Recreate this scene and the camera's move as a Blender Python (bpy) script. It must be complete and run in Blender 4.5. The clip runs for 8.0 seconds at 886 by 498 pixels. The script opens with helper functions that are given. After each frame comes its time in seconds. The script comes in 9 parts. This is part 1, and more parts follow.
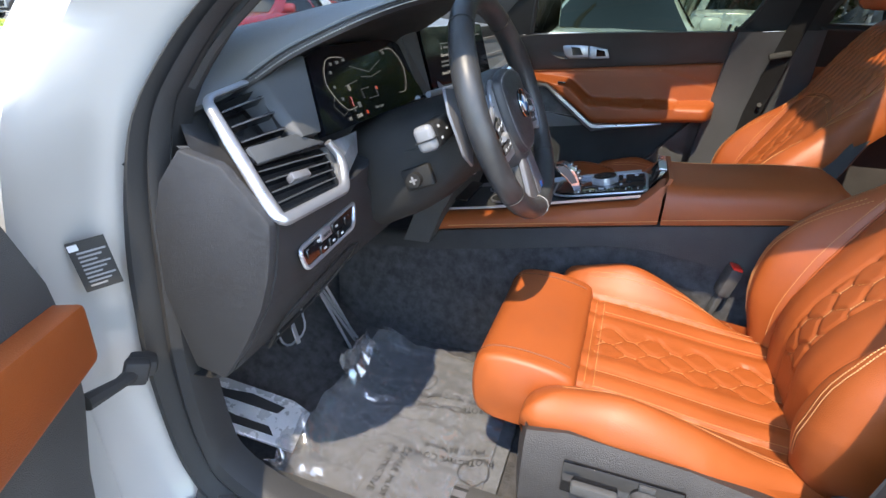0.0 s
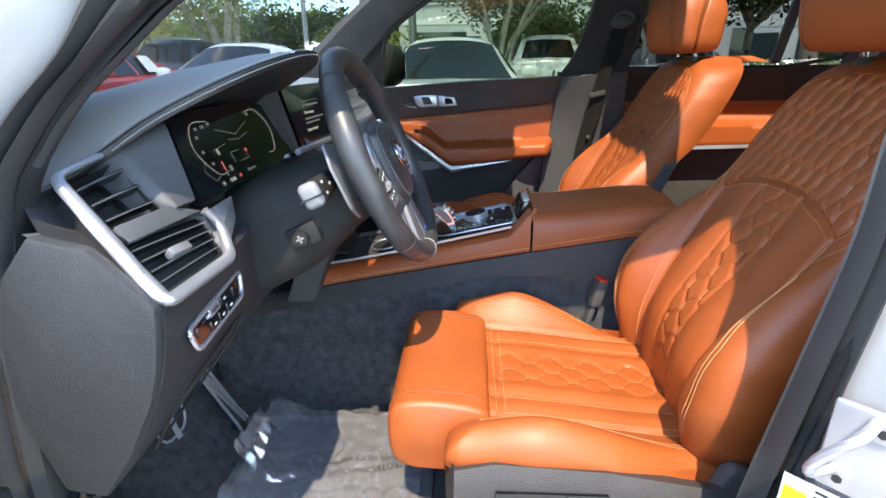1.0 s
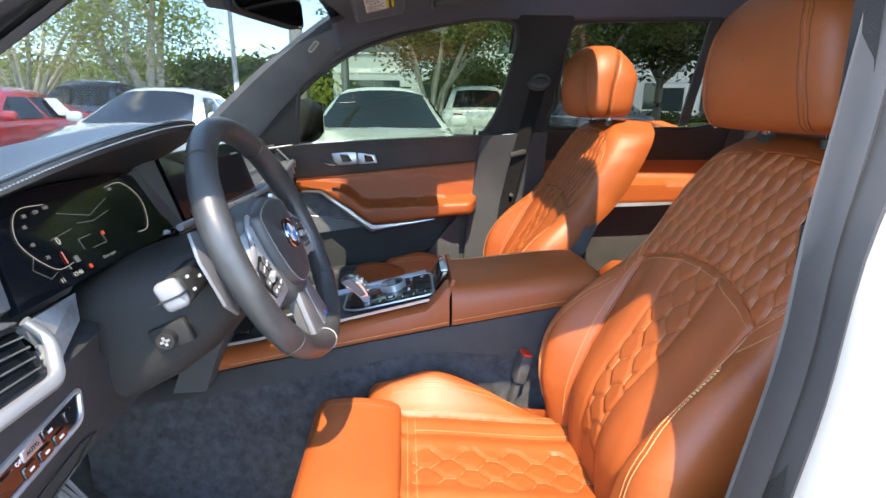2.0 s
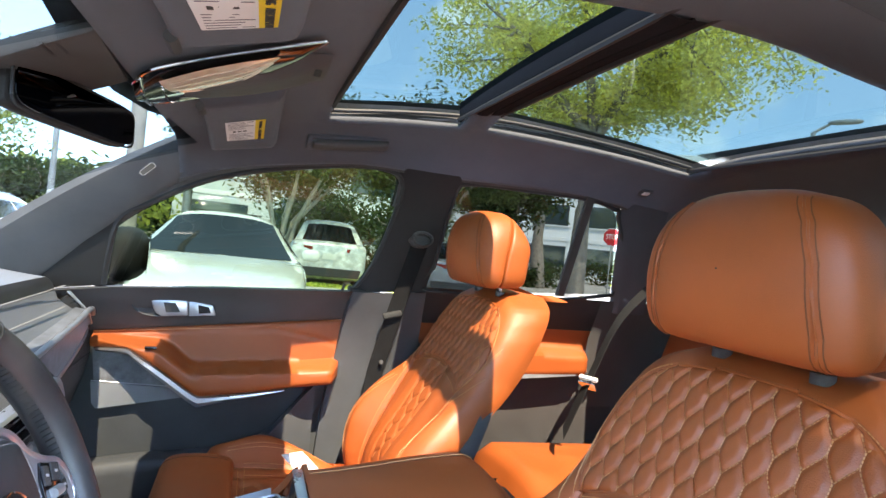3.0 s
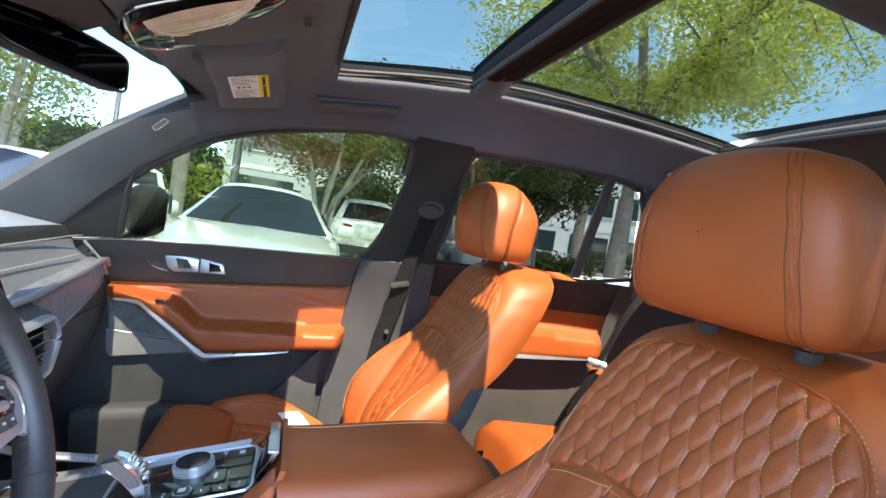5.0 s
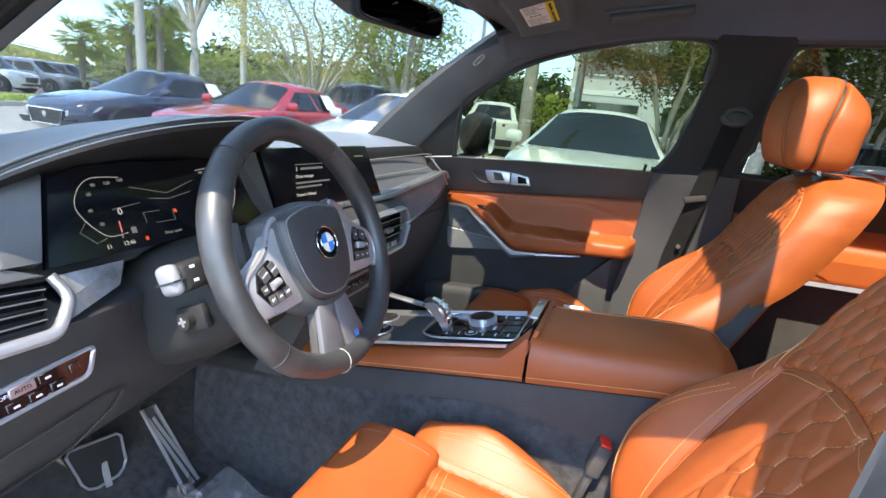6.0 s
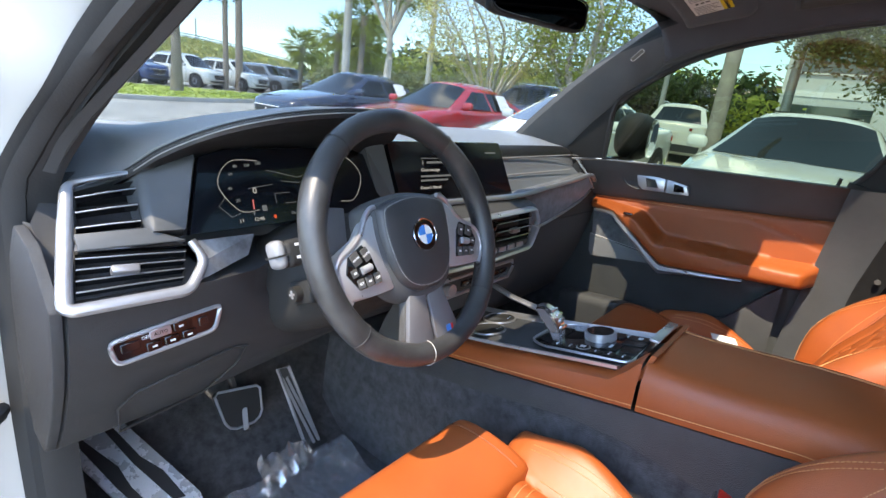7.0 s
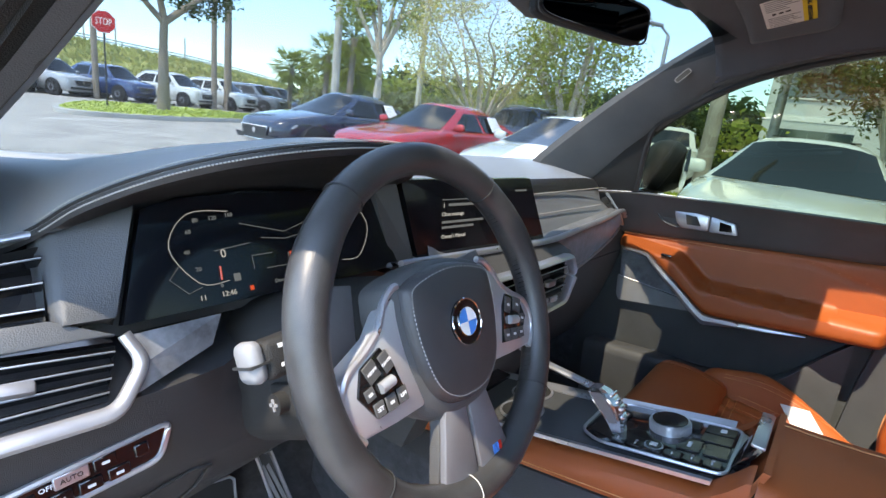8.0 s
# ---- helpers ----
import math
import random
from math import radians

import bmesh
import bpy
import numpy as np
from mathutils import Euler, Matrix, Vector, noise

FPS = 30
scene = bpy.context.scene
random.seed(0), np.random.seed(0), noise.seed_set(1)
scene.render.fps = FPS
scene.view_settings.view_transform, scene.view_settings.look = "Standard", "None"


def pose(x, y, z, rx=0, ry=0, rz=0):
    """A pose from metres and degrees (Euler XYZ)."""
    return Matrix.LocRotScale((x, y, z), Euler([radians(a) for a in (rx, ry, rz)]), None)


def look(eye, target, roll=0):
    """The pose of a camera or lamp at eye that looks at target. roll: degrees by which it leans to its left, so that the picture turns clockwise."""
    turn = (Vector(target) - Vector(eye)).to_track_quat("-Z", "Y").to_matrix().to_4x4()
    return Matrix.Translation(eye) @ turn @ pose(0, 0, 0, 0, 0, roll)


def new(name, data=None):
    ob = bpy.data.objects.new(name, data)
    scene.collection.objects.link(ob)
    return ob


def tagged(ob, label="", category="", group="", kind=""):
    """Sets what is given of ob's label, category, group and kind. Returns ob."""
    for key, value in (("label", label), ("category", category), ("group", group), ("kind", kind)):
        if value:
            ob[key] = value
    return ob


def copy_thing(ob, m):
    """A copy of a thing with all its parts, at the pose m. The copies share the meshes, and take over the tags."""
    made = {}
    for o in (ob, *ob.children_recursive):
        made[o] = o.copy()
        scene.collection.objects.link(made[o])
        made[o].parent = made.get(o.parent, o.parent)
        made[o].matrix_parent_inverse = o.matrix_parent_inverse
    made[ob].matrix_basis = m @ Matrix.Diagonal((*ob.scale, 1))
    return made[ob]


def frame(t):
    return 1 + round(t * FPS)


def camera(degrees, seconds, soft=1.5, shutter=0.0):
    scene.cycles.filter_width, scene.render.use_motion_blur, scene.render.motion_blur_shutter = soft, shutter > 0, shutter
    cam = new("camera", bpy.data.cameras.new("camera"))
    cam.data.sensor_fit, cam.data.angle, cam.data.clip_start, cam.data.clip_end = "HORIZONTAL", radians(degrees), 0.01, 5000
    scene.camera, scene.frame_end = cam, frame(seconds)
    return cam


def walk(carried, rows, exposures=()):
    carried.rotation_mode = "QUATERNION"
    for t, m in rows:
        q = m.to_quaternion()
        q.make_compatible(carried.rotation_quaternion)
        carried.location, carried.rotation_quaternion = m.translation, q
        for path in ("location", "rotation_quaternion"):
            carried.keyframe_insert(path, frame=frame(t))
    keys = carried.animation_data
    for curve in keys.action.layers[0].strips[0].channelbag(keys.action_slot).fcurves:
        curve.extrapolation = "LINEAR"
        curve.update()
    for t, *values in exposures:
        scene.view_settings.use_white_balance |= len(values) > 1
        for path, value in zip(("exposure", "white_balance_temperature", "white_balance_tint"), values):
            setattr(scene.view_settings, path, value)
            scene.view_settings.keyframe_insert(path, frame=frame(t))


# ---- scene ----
cam = camera(81.8, 8.0, 1.5)
PATH = [
    (0, (-1.162, -0.154, 1.223), (0.536, 0.44, 0.35), 1.4),
    (0.5, (-1.17, -0.126, 1.227), (0.659, 0.15, 0.465), 0.2),
    (1, (-1.174, -0.114, 1.225), (0.696, -0.009, 0.523), -0.7),
    (1.2, (-1.169, -0.115, 1.224), (0.711, -0.061, 0.544), -1.0),
    (2.3, (-0.993, -0.172, 1.272), (0.939, -0.464, 0.848), 1.9),
    (2.5, (-0.925, -0.155, 1.277), (1.006, -0.582, 0.976), 3.2),
    (3, (-0.798, -0.131, 1.307), (1.074, -0.836, 1.306), 6.1),
    (3.5, (-0.754, -0.127, 1.318), (1.057, -0.957, 1.501), 8.0),
    (4, (-0.75, -0.126, 1.319), (1.024, -1.015, 1.57), 8.8),
    (4.2, (-0.749, -0.127, 1.319), (1.022, -1.025, 1.552), 8.7),
    (5.3, (-0.846, -0.275, 1.271), (1.116, -0.548, 0.998), 7.4),
    (5.5, (-0.877, -0.305, 1.276), (1.089, -0.308, 0.911), 6.4),
    (6, (-0.936, -0.365, 1.27), (0.884, 0.28, 0.749), 5.9),
    (6.5, (-0.924, -0.415, 1.275), (0.665, 0.641, 0.674), 6.5),
    (7, (-0.875, -0.432, 1.271), (0.627, 0.752, 0.687), 6.5),
    (7.5, (-0.837, -0.413, 1.25), (0.697, 0.754, 0.715), 7.2),
    (7.8, (-0.796, -0.331, 1.264), (0.758, 0.821, 0.756), 6.9),
    (8, (-0.746, -0.247, 1.27), (0.797, 0.921, 0.764), 6.9),
]
WARM = 8100
walk(cam, [(t, look(eye, target, roll)) for t, eye, target, roll in PATH], [(0.0, 3.25, WARM), (1.0, 3.5, WARM), (2.5, 4.05, WARM), (3.5, 4.4, WARM), (4.0, 4.4, WARM), (5.5, 4.05, WARM), (6.5, 3.7, WARM), (8.0, 3.6, WARM)])


from mathutils.bvhtree import BVHTree

# ---- light ----
CLOUD = (7.0, 6.9, 6.7)
SUN_EL, SUN_AZ = 58.5, 0.0      # elevation; heading of the light, degrees from +x towards +y
world = bpy.data.worlds.new("world")
scene.world = world
world.use_nodes = True
wn = world.node_tree.nodes
sky = wn.new("ShaderNodeTexSky")
sky.sky_type = "NISHITA"
sky.sun_disc = False
sky.sun_elevation = radians(SUN_EL)
sky.sun_rotation = radians(270 - SUN_AZ)
sky.altitude = 0
sky.dust_density = 0.0
sky.air_density = 0.85
sky.ozone_density = 3.0
wn["Background"].inputs["Strength"].default_value = 0.17
# broken fair-weather cloud all over the sky
wl = world.node_tree.links
way, puff, cover, cloudy = (wn.new(k) for k in ("ShaderNodeTexCoord", "ShaderNodeTexNoise", "ShaderNodeMapRange", "ShaderNodeMix"))
puff.inputs["Scale"].default_value, puff.inputs["Detail"].default_value, puff.inputs["Roughness"].default_value = 2.3, 7, 0.55
cover.interpolation_type = "SMOOTHSTEP"
cover.inputs["From Min"].default_value, cover.inputs["From Max"].default_value = 0.53, 0.75
cover.inputs["To Max"].default_value = 0.85
cloudy.data_type = "RGBA"
cloudy.inputs[7].default_value = (*CLOUD, 1)
wl.new(way.outputs["Generated"], puff.inputs["Vector"])
wl.new(puff.outputs["Fac"], cover.inputs["Value"])
wl.new(cover.outputs["Result"], cloudy.inputs[0])
# clear sea air: the blue stays deep down to the horizon
axis, low, deep = (wn.new(k) for k in ("ShaderNodeSeparateXYZ", "ShaderNodeMapRange", "ShaderNodeMix"))
low.interpolation_type = "SMOOTHSTEP"
low.inputs["From Max"].default_value = 0.75
deep.data_type, deep.blend_type = "RGBA", "MULTIPLY"
deep.inputs[0].default_value = 1.0
shade = wn.new("ShaderNodeMix")
shade.data_type = "RGBA"
shade.inputs[6].default_value, shade.inputs[7].default_value = (0.34, 0.42, 0.50, 1), (1, 1, 1, 1)
wl.new(way.outputs["Generated"], axis.inputs["Vector"])
wl.new(axis.outputs["Z"], low.inputs["Value"])
wl.new(low.outputs["Result"], shade.inputs[0])
wl.new(cloudy.outputs[2], deep.inputs[6])
wl.new(shade.outputs[2], deep.inputs[7])
wl.new(sky.outputs["Color"], cloudy.inputs[6])
wl.new(deep.outputs[2], wn["Background"].inputs["Color"])
sun_data = bpy.data.lights.new("sun", "SUN")
sun_data.energy, sun_data.angle, sun_data.color = 0.84, radians(0.53), (1.0, 0.96, 0.90)
sun = new("sun", sun_data)
sd = Vector((math.cos(radians(SUN_EL)) * math.cos(radians(SUN_AZ)), math.cos(radians(SUN_EL)) * math.sin(radians(SUN_AZ)), -math.sin(radians(SUN_EL))))
sun.matrix_world = Matrix.Translation((-4, 0, 8)) @ sd.to_track_quat("-Z", "Y").to_matrix().to_4x4()


# ---- mesh tools ----
def thing(name, at, label, category, group="", kind=""):
    """An empty at a thing's base, which parents its parts."""
    ob = new(name)
    ob.empty_display_size = 0.1
    ob.matrix_basis = Matrix.Translation(at)
    return tagged(ob, label, category, group, kind)


def total(ob):
    """The pose of an object through its parents, before any update."""
    m = ob.matrix_basis.copy()
    while ob.parent:
        m = ob.parent.matrix_basis @ ob.matrix_parent_inverse @ m
        ob = ob.parent
    return m


def part(name, bm, material, parent=None, label="", sharp=38):
    """Links a bmesh, in the place's own coordinates, as one mesh object under a thing or a part."""
    limit = radians(sharp)
    bmesh.ops.remove_doubles(bm, verts=bm.verts[:], dist=1e-5)
    bmesh.ops.recalc_face_normals(bm, faces=bm.faces[:])
    for f in bm.faces:
        f.smooth = True
    for e in bm.edges:
        if len(e.link_faces) == 2 and e.calc_face_angle(0) > limit:
            e.smooth = False
    me = bpy.data.meshes.new(name)
    bm.to_mesh(me)
    bm.free()
    me.materials.append(material)
    ob = new(name, me)
    if parent is not None:
        ob.parent = parent
        ob.matrix_parent_inverse = total(parent).inverted()
    if label:
        tagged(ob, label)
    return ob


def structure(name, bm, material, label, category, sharp=38):
    return tagged(part(name, bm, material, None, "", sharp), label, category, "", "structure")


def loft(rows, close_u=False, close_v=False, caps=False, bm=None):
    """A skin over rows of points. close_u: each row is a ring; close_v: the last row meets the first."""
    bm = bm or bmesh.new()
    vs = [[bm.verts.new(p) for p in r] for r in rows]
    n, k = len(vs), len(vs[0])
    for i in range(n if close_v else n - 1):
        for j in range(k if close_u else k - 1):
            a, b, c, d = vs[i][j], vs[i][(j + 1) % k], vs[(i + 1) % n][(j + 1) % k], vs[(i + 1) % n][j]
            try:
                bm.faces.new((a, b, c, d))
            except ValueError:
                pass
    if caps:
        bm.faces.new(vs[0])
        bm.faces.new(vs[-1][::-1])
    return bm


def rbox(size, at, r=0.005, seg=2, rot=(0, 0, 0), bm=None, m=None):
    """A box with rounded edges."""
    b = bmesh.new()
    bmesh.ops.create_cube(b, size=1, matrix=Matrix.Diagonal((*size, 1)))
    if r > 0:
        bmesh.ops.bevel(b, geom=b.edges[:], offset=min(r, min(size) * 0.49), segments=seg, affect="EDGES", profile=0.5)
    b.transform((m or Matrix()) @ pose(*at, *rot))
    if bm is None:
        return b
    return join(bm, b)


def join(bm, b):
    me = bpy.data.meshes.new("tmp")
    b.to_mesh(me)
    b.free()
    bm.from_mesh(me)
    bpy.data.meshes.remove(me)
    return bm


def prism(outline, push, r=0.0, seg=2, bm=None):
    """A flat outline of points pushed along a vector into a solid slab, with the edges rounded by r."""
    b = bmesh.new()
    push = Vector(push)
    lo = [b.verts.new(p) for p in outline]
    hi = [b.verts.new(Vector(p) + push) for p in outline]
    n = len(lo)
    b.faces.new(lo)
    b.faces.new(hi[::-1])
    for i in range(n):
        b.faces.new((lo[i], hi[i], hi[(i + 1) % n], lo[(i + 1) % n]))
    bmesh.ops.recalc_face_normals(b, faces=b.faces[:])
    if r > 0:
        ring = [e for e in b.edges if e.verts[0] in hi and e.verts[1] in hi]
        ring += [e for e in b.edges if (e.verts[0] in hi) != (e.verts[1] in hi) and e.calc_face_angle(0) > 0.5]
        bmesh.ops.bevel(b, geom=ring, offset=r, segments=seg, affect="EDGES", profile=0.5)
    return b if bm is None else join(bm, b)


def spline(points, n=8, closed=False):
    """A smooth (Catmull-Rom) line through points."""
    p = [Vector(q) for q in points]
    k = len(p)
    out = []
    for i in range(k if closed else k - 1):
        a, b, c, d = (p[(i + o) % k] if closed else p[min(max(i + o, 0), k - 1)] for o in (-1, 0, 1, 2))
        for j in range(n):
            t = j / n
            out.append(0.5 * (2 * b + (c - a) * t + (2 * a - 5 * b + 4 * c - d) * t * t + (3 * b - a - 3 * c + d) * t ** 3))
    if not closed:
        out.append(p[-1])
    return out


def tube(points, radius, sides=8, closed=False, flat=1.0, up=(0, 0, 1), caps=True, bm=None):
    """A round (or flattened) bar along points; radius: a number or one for each point."""
    pts = [Vector(q) for q in points]
    k = len(pts)
    rows = []
    upv = Vector(up)
    for i, p in enumerate(pts):
        a = pts[(i - 1) % k] if closed or i > 0 else p
        b = pts[(i + 1) % k] if closed or i < k - 1 else p
        d = (b - a).normalized()
        s = d.cross(upv)
        if s.length < 1e-3:
            s = d.cross(Vector((1, 0, 0.1)))
        s.normalize()
        w = s.cross(d)
        r = radius[i] if isinstance(radius, (list, tuple)) else radius
        rows.append([p + s * (r * math.cos(2 * math.pi * j / sides)) + w * (r * flat * math.sin(2 * math.pi * j / sides)) for j in range(sides)])
    return loft(rows, True, closed, caps and not closed, bm)


def strip(points, offset, half, lift, bm=None):
    """A flat band along points: half: its half width along the vector offset; lift: its thickness along the vector lift."""
    o, u = Vector(offset), Vector(lift)
    rows = [[Vector(p) - o * half, Vector(p) - o * half + u, Vector(p) + o * half + u, Vector(p) + o * half] for p in points]
    return loft(rows, True, False, True, bm)


def disc(r, depth, n=24, m=None, r2=None, bm=None):
    b = bmesh.new()
    bmesh.ops.create_cone(b, cap_ends=True, segments=n, radius1=r, radius2=r if r2 is None else r2, depth=depth)
    b.transform(m or Matrix())
    return b if bm is None else join(bm, b)


def pillow(a, b, c, n=4.0, m=2.4, nu=36, nv=20):
    """A soft block: a super-ellipsoid with half sizes a (x), b (y), c (z); n squares its face, m its depth."""
    def sp(v, e):
        return math.copysign(abs(v) ** e, v)
    rows = []
    for i in range(nv + 1):
        t = -math.pi / 2 + math.pi * i / nv
        rows.append([Vector((a * sp(math.cos(t), 2 / m) * sp(math.cos(2 * math.pi * j / nu), 2 / n), b * sp(math.sin(t), 2 / m), c * sp(math.cos(t), 2 / m) * sp(math.sin(2 * math.pi * j / nu), 2 / n))) for j in range(nu)])
    return loft(rows, True)


def smooth01(t):
    t = min(max(t, 0.0), 1.0)
    return t * t * (3 - 2 * t)


def lerp(a, b, t):
    return a + (b - a) * t


def along(x, xs, ys):
    """A value on a line of breakpoints, eased between them."""
    if x <= xs[0]:
        return ys[0]
    for i in range(len(xs) - 1):
        if x <= xs[i + 1]:
            return lerp(ys[i], ys[i + 1], (x - xs[i]) / (xs[i + 1] - xs[i]))
    return ys[-1]


def words(text, m, size, material, parent=None, name="lettering", depth=0.0004):
    """Letters in the built-in font as a thin mesh, in the plane of m, middle at its origin."""
    cu = bpy.data.curves.new(name, "FONT")
    cu.body, cu.size, cu.extrude, cu.align_x, cu.align_y, cu.resolution_u = text, size, depth, "CENTER", "CENTER", 2
    tmp = new(name + "_tmp", cu)
    me = bpy.data.meshes.new_from_object(tmp)
    bpy.data.objects.remove(tmp)
    bpy.data.curves.remove(cu)
    bm = bmesh.new()
    bm.from_mesh(me)
    bpy.data.meshes.remove(me)
    bm.transform(m)
    return part(name, bm, material, parent)


# ---- materials ----
def surface(name, base, rough=0.5, metal=0.0, grain=None, stain=None, spec=0.5, coat=0.0, coat_rough=0.1, vary=0.0, sheen=0.0):
    """A surface with its own colour; grain: (size in 1/m, relief); stain: (size in 1/m, strength) of uneven tone and gloss; vary: change from piece to piece."""
    m = bpy.data.materials.new(name)
    m.use_nodes = True
    nt = m.node_tree
    p = nt.nodes["Principled BSDF"]
    p.inputs["Base Color"].default_value = (*base, 1)
    p.inputs["Roughness"].default_value = rough
    p.inputs["Metallic"].default_value = metal
    p.inputs["Specular IOR Level"].default_value = spec
    p.inputs["Coat Weight"].default_value = coat
    p.inputs["Coat Roughness"].default_value = coat_rough
    p.inputs["Sheen Weight"].default_value = sheen
    co = nt.nodes.new("ShaderNodeTexCoord")
    colour = None
    if stain:
        n = nt.nodes.new("ShaderNodeTexNoise")
        n.inputs["Scale"].default_value, n.inputs["Detail"].default_value, n.inputs["Roughness"].default_value = stain[0], 6, 0.65
        nt.links.new(co.outputs["Object"], n.inputs["Vector"])
        r = nt.nodes.new("ShaderNodeMapRange")
        r.inputs["From Min"].default_value, r.inputs["From Max"].default_value = 0.3, 0.7
        r.inputs["To Min"].default_value, r.inputs["To Max"].default_value = 1 - stain[1], 1 + stain[1]
        nt.links.new(n.outputs["Fac"], r.inputs["Value"])
        hsv = nt.nodes.new("ShaderNodeHueSaturation")
        hsv.inputs["Color"].default_value = (*base, 1)
        nt.links.new(r.outputs["Result"], hsv.inputs["Value"])
        colour = hsv
        r2 = nt.nodes.new("ShaderNodeMapRange")
        r2.inputs["From Min"].default_value, r2.inputs["From Max"].default_value = 0.3, 0.7
        r2.inputs["To Min"].default_value, r2.inputs["To Max"].default_value = max(rough - 0.08, 0.02), min(rough + 0.08, 1)
        nt.links.new(n.outputs["Fac"], r2.inputs["Value"])
        nt.links.new(r2.outputs["Result"], p.inputs["Roughness"])
    if vary:
        info = nt.nodes.new("ShaderNodeObjectInfo")
        r3 = nt.nodes.new("ShaderNodeMapRange")
        r3.inputs["To Min"].default_value, r3.inputs["To Max"].default_value = 1 - vary, 1 + vary
        nt.links.new(info.outputs["Random"], r3.inputs["Value"])
        h2 = nt.nodes.new("ShaderNodeHueSaturation")
        h2.inputs["Color"].default_value = (*base, 1)
        if colour:
            nt.links.new(colour.outputs["Color"], h2.inputs["Color"])
        nt.links.new(r3.outputs["Result"], h2.inputs["Value"])
        colour = h2
    if colour:
        nt.links.new(colour.outputs["Color"], p.inputs["Base Color"])
    if grain:
        g = nt.nodes.new("ShaderNodeTexVoronoi" if len(grain) > 2 else "ShaderNodeTexNoise")
        g.inputs["Scale"].default_value = grain[0]
        nt.links.new(co.outputs["Object"], g.inputs["Vector"])
        b = nt.nodes.new("ShaderNodeBump")
        b.inputs["Strength"].default_value, b.inputs["Distance"].default_value = grain[1], 0.001
        nt.links.new(g.outputs[0], b.inputs["Height"])
        nt.links.new(b.outputs["Normal"], p.inputs["Normal"])
    return m


def glass(name, tint=(1, 1, 1), rough=0.0, gloss=0.035, haze=0.0):
    """A thin pane: it lets light straight through, tinted, and mirrors a little, more at a slant."""
    m = bpy.data.materials.new(name)
    m.use_nodes = True
    nt = m.node_tree
    nt.nodes.remove(nt.nodes["Principled BSDF"])
    tr, gl, mx, lw, po, ma = (nt.nodes.new(k) for k in ("ShaderNodeBsdfTransparent", "ShaderNodeBsdfGlossy", "ShaderNodeMixShader", "ShaderNodeLayerWeight", "ShaderNodeMath", "ShaderNodeMath"))
    tr.inputs["Color"].default_value = (*tint, 1)
    gl.inputs["Roughness"].default_value = rough
    lw.inputs["Blend"].default_value = 0.5
    po.operation, ma.operation = "POWER", "MULTIPLY_ADD"
    po.inputs[1].default_value = 6.0
    ma.inputs[1].default_value, ma.inputs[2].default_value = 0.35, gloss
    nt.links.new(lw.outputs["Facing"], po.inputs[0])
    nt.links.new(po.outputs[0], ma.inputs[0])
    nt.links.new(ma.outputs[0], mx.inputs["Fac"])
    nt.links.new(tr.outputs["BSDF"], mx.inputs[1])
    nt.links.new(gl.outputs["BSDF"], mx.inputs[2])
    out = mx
    if haze:
        df, out = nt.nodes.new("ShaderNodeBsdfDiffuse"), nt.nodes.new("ShaderNodeMixShader")
        df.inputs["Color"].default_value = (0.8, 0.8, 0.82, 1)
        out.inputs["Fac"].default_value = haze
        nt.links.new(mx.outputs["Shader"], out.inputs[1])
        nt.links.new(df.outputs["BSDF"], out.inputs[2])
    nt.links.new(out.outputs["Shader"], nt.nodes["Material Output"].inputs["Surface"])
    return m


def glow(name, colour, strength):
    m = surface(name, (0.01, 0.01, 0.01), 0.4)
    p = m.node_tree.nodes["Principled BSDF"]
    p.inputs["Emission Color"].default_value = (*colour, 1)
    p.inputs["Emission Strength"].default_value = strength
    return m


TAN = surface("tan_leather", (0.328, 0.0745, 0.0165), 0.47, grain=(800, 0.22, 1), stain=(6, 0.14), spec=0.5)
TAN_PLAIN = surface("tan_trim_leather", (0.315, 0.0710, 0.0160), 0.46, grain=(700, 0.22, 1), stain=(5, 0.14), spec=0.48)
SEAM = surface("seam_groove", (0.16, 0.045, 0.012), 0.7)
THREAD = surface("orange_thread", (0.58, 0.27, 0.11), 0.7)
THREAD_PALE = surface("pale_thread", (0.36, 0.35, 0.33), 0.7)
BLACK_SOFT = surface("black_soft_plastic", (0.068, 0.067, 0.066), 0.58, grain=(900, 0.5, 1), stain=(7, 0.2), spec=0.28)
GREY_SOFT = surface("dark_grey_soft_plastic", (0.066, 0.069, 0.072), 0.52, grain=(800, 0.3, 1), stain=(6, 0.15), spec=0.28)
BLACK_LEATHER = surface("black_leather", (0.040, 0.040, 0.042), 0.38, grain=(1000, 0.3, 1), stain=(8, 0.25))
PILLAR = surface("dark_pillar_plastic", (0.023, 0.0228, 0.0225), 0.6, grain=(800, 0.5, 1), stain=(6, 0.2), spec=0.22)
GREY_LEATHER = surface("grey_dash_leather", (0.19, 0.197, 0.205), 0.44, grain=(900, 0.4, 1), stain=(5, 0.15), spec=0.8, sheen=0.12)
LINER = surface("black_headliner_cloth", (0.078, 0.082, 0.094), 0.95, grain=(1000, 0.9), stain=(9, 0.12), sheen=0.15, spec=0.2)
PILLAR_CLOTH = surface("black_pillar_cloth", (0.034, 0.032, 0.032), 0.95, grain=(1000, 0.9), stain=(9, 0.15), spec=0.2)
CARPET = surface("black_carpet", (0.048, 0.047, 0.050), 1.0, grain=(420, 1.0), stain=(45, 0.6), sheen=0.2)
GLOSS_BLACK = surface("gloss_black", (0.006, 0.006, 0.007), 0.08, coat=0.6, coat_rough=0.03)
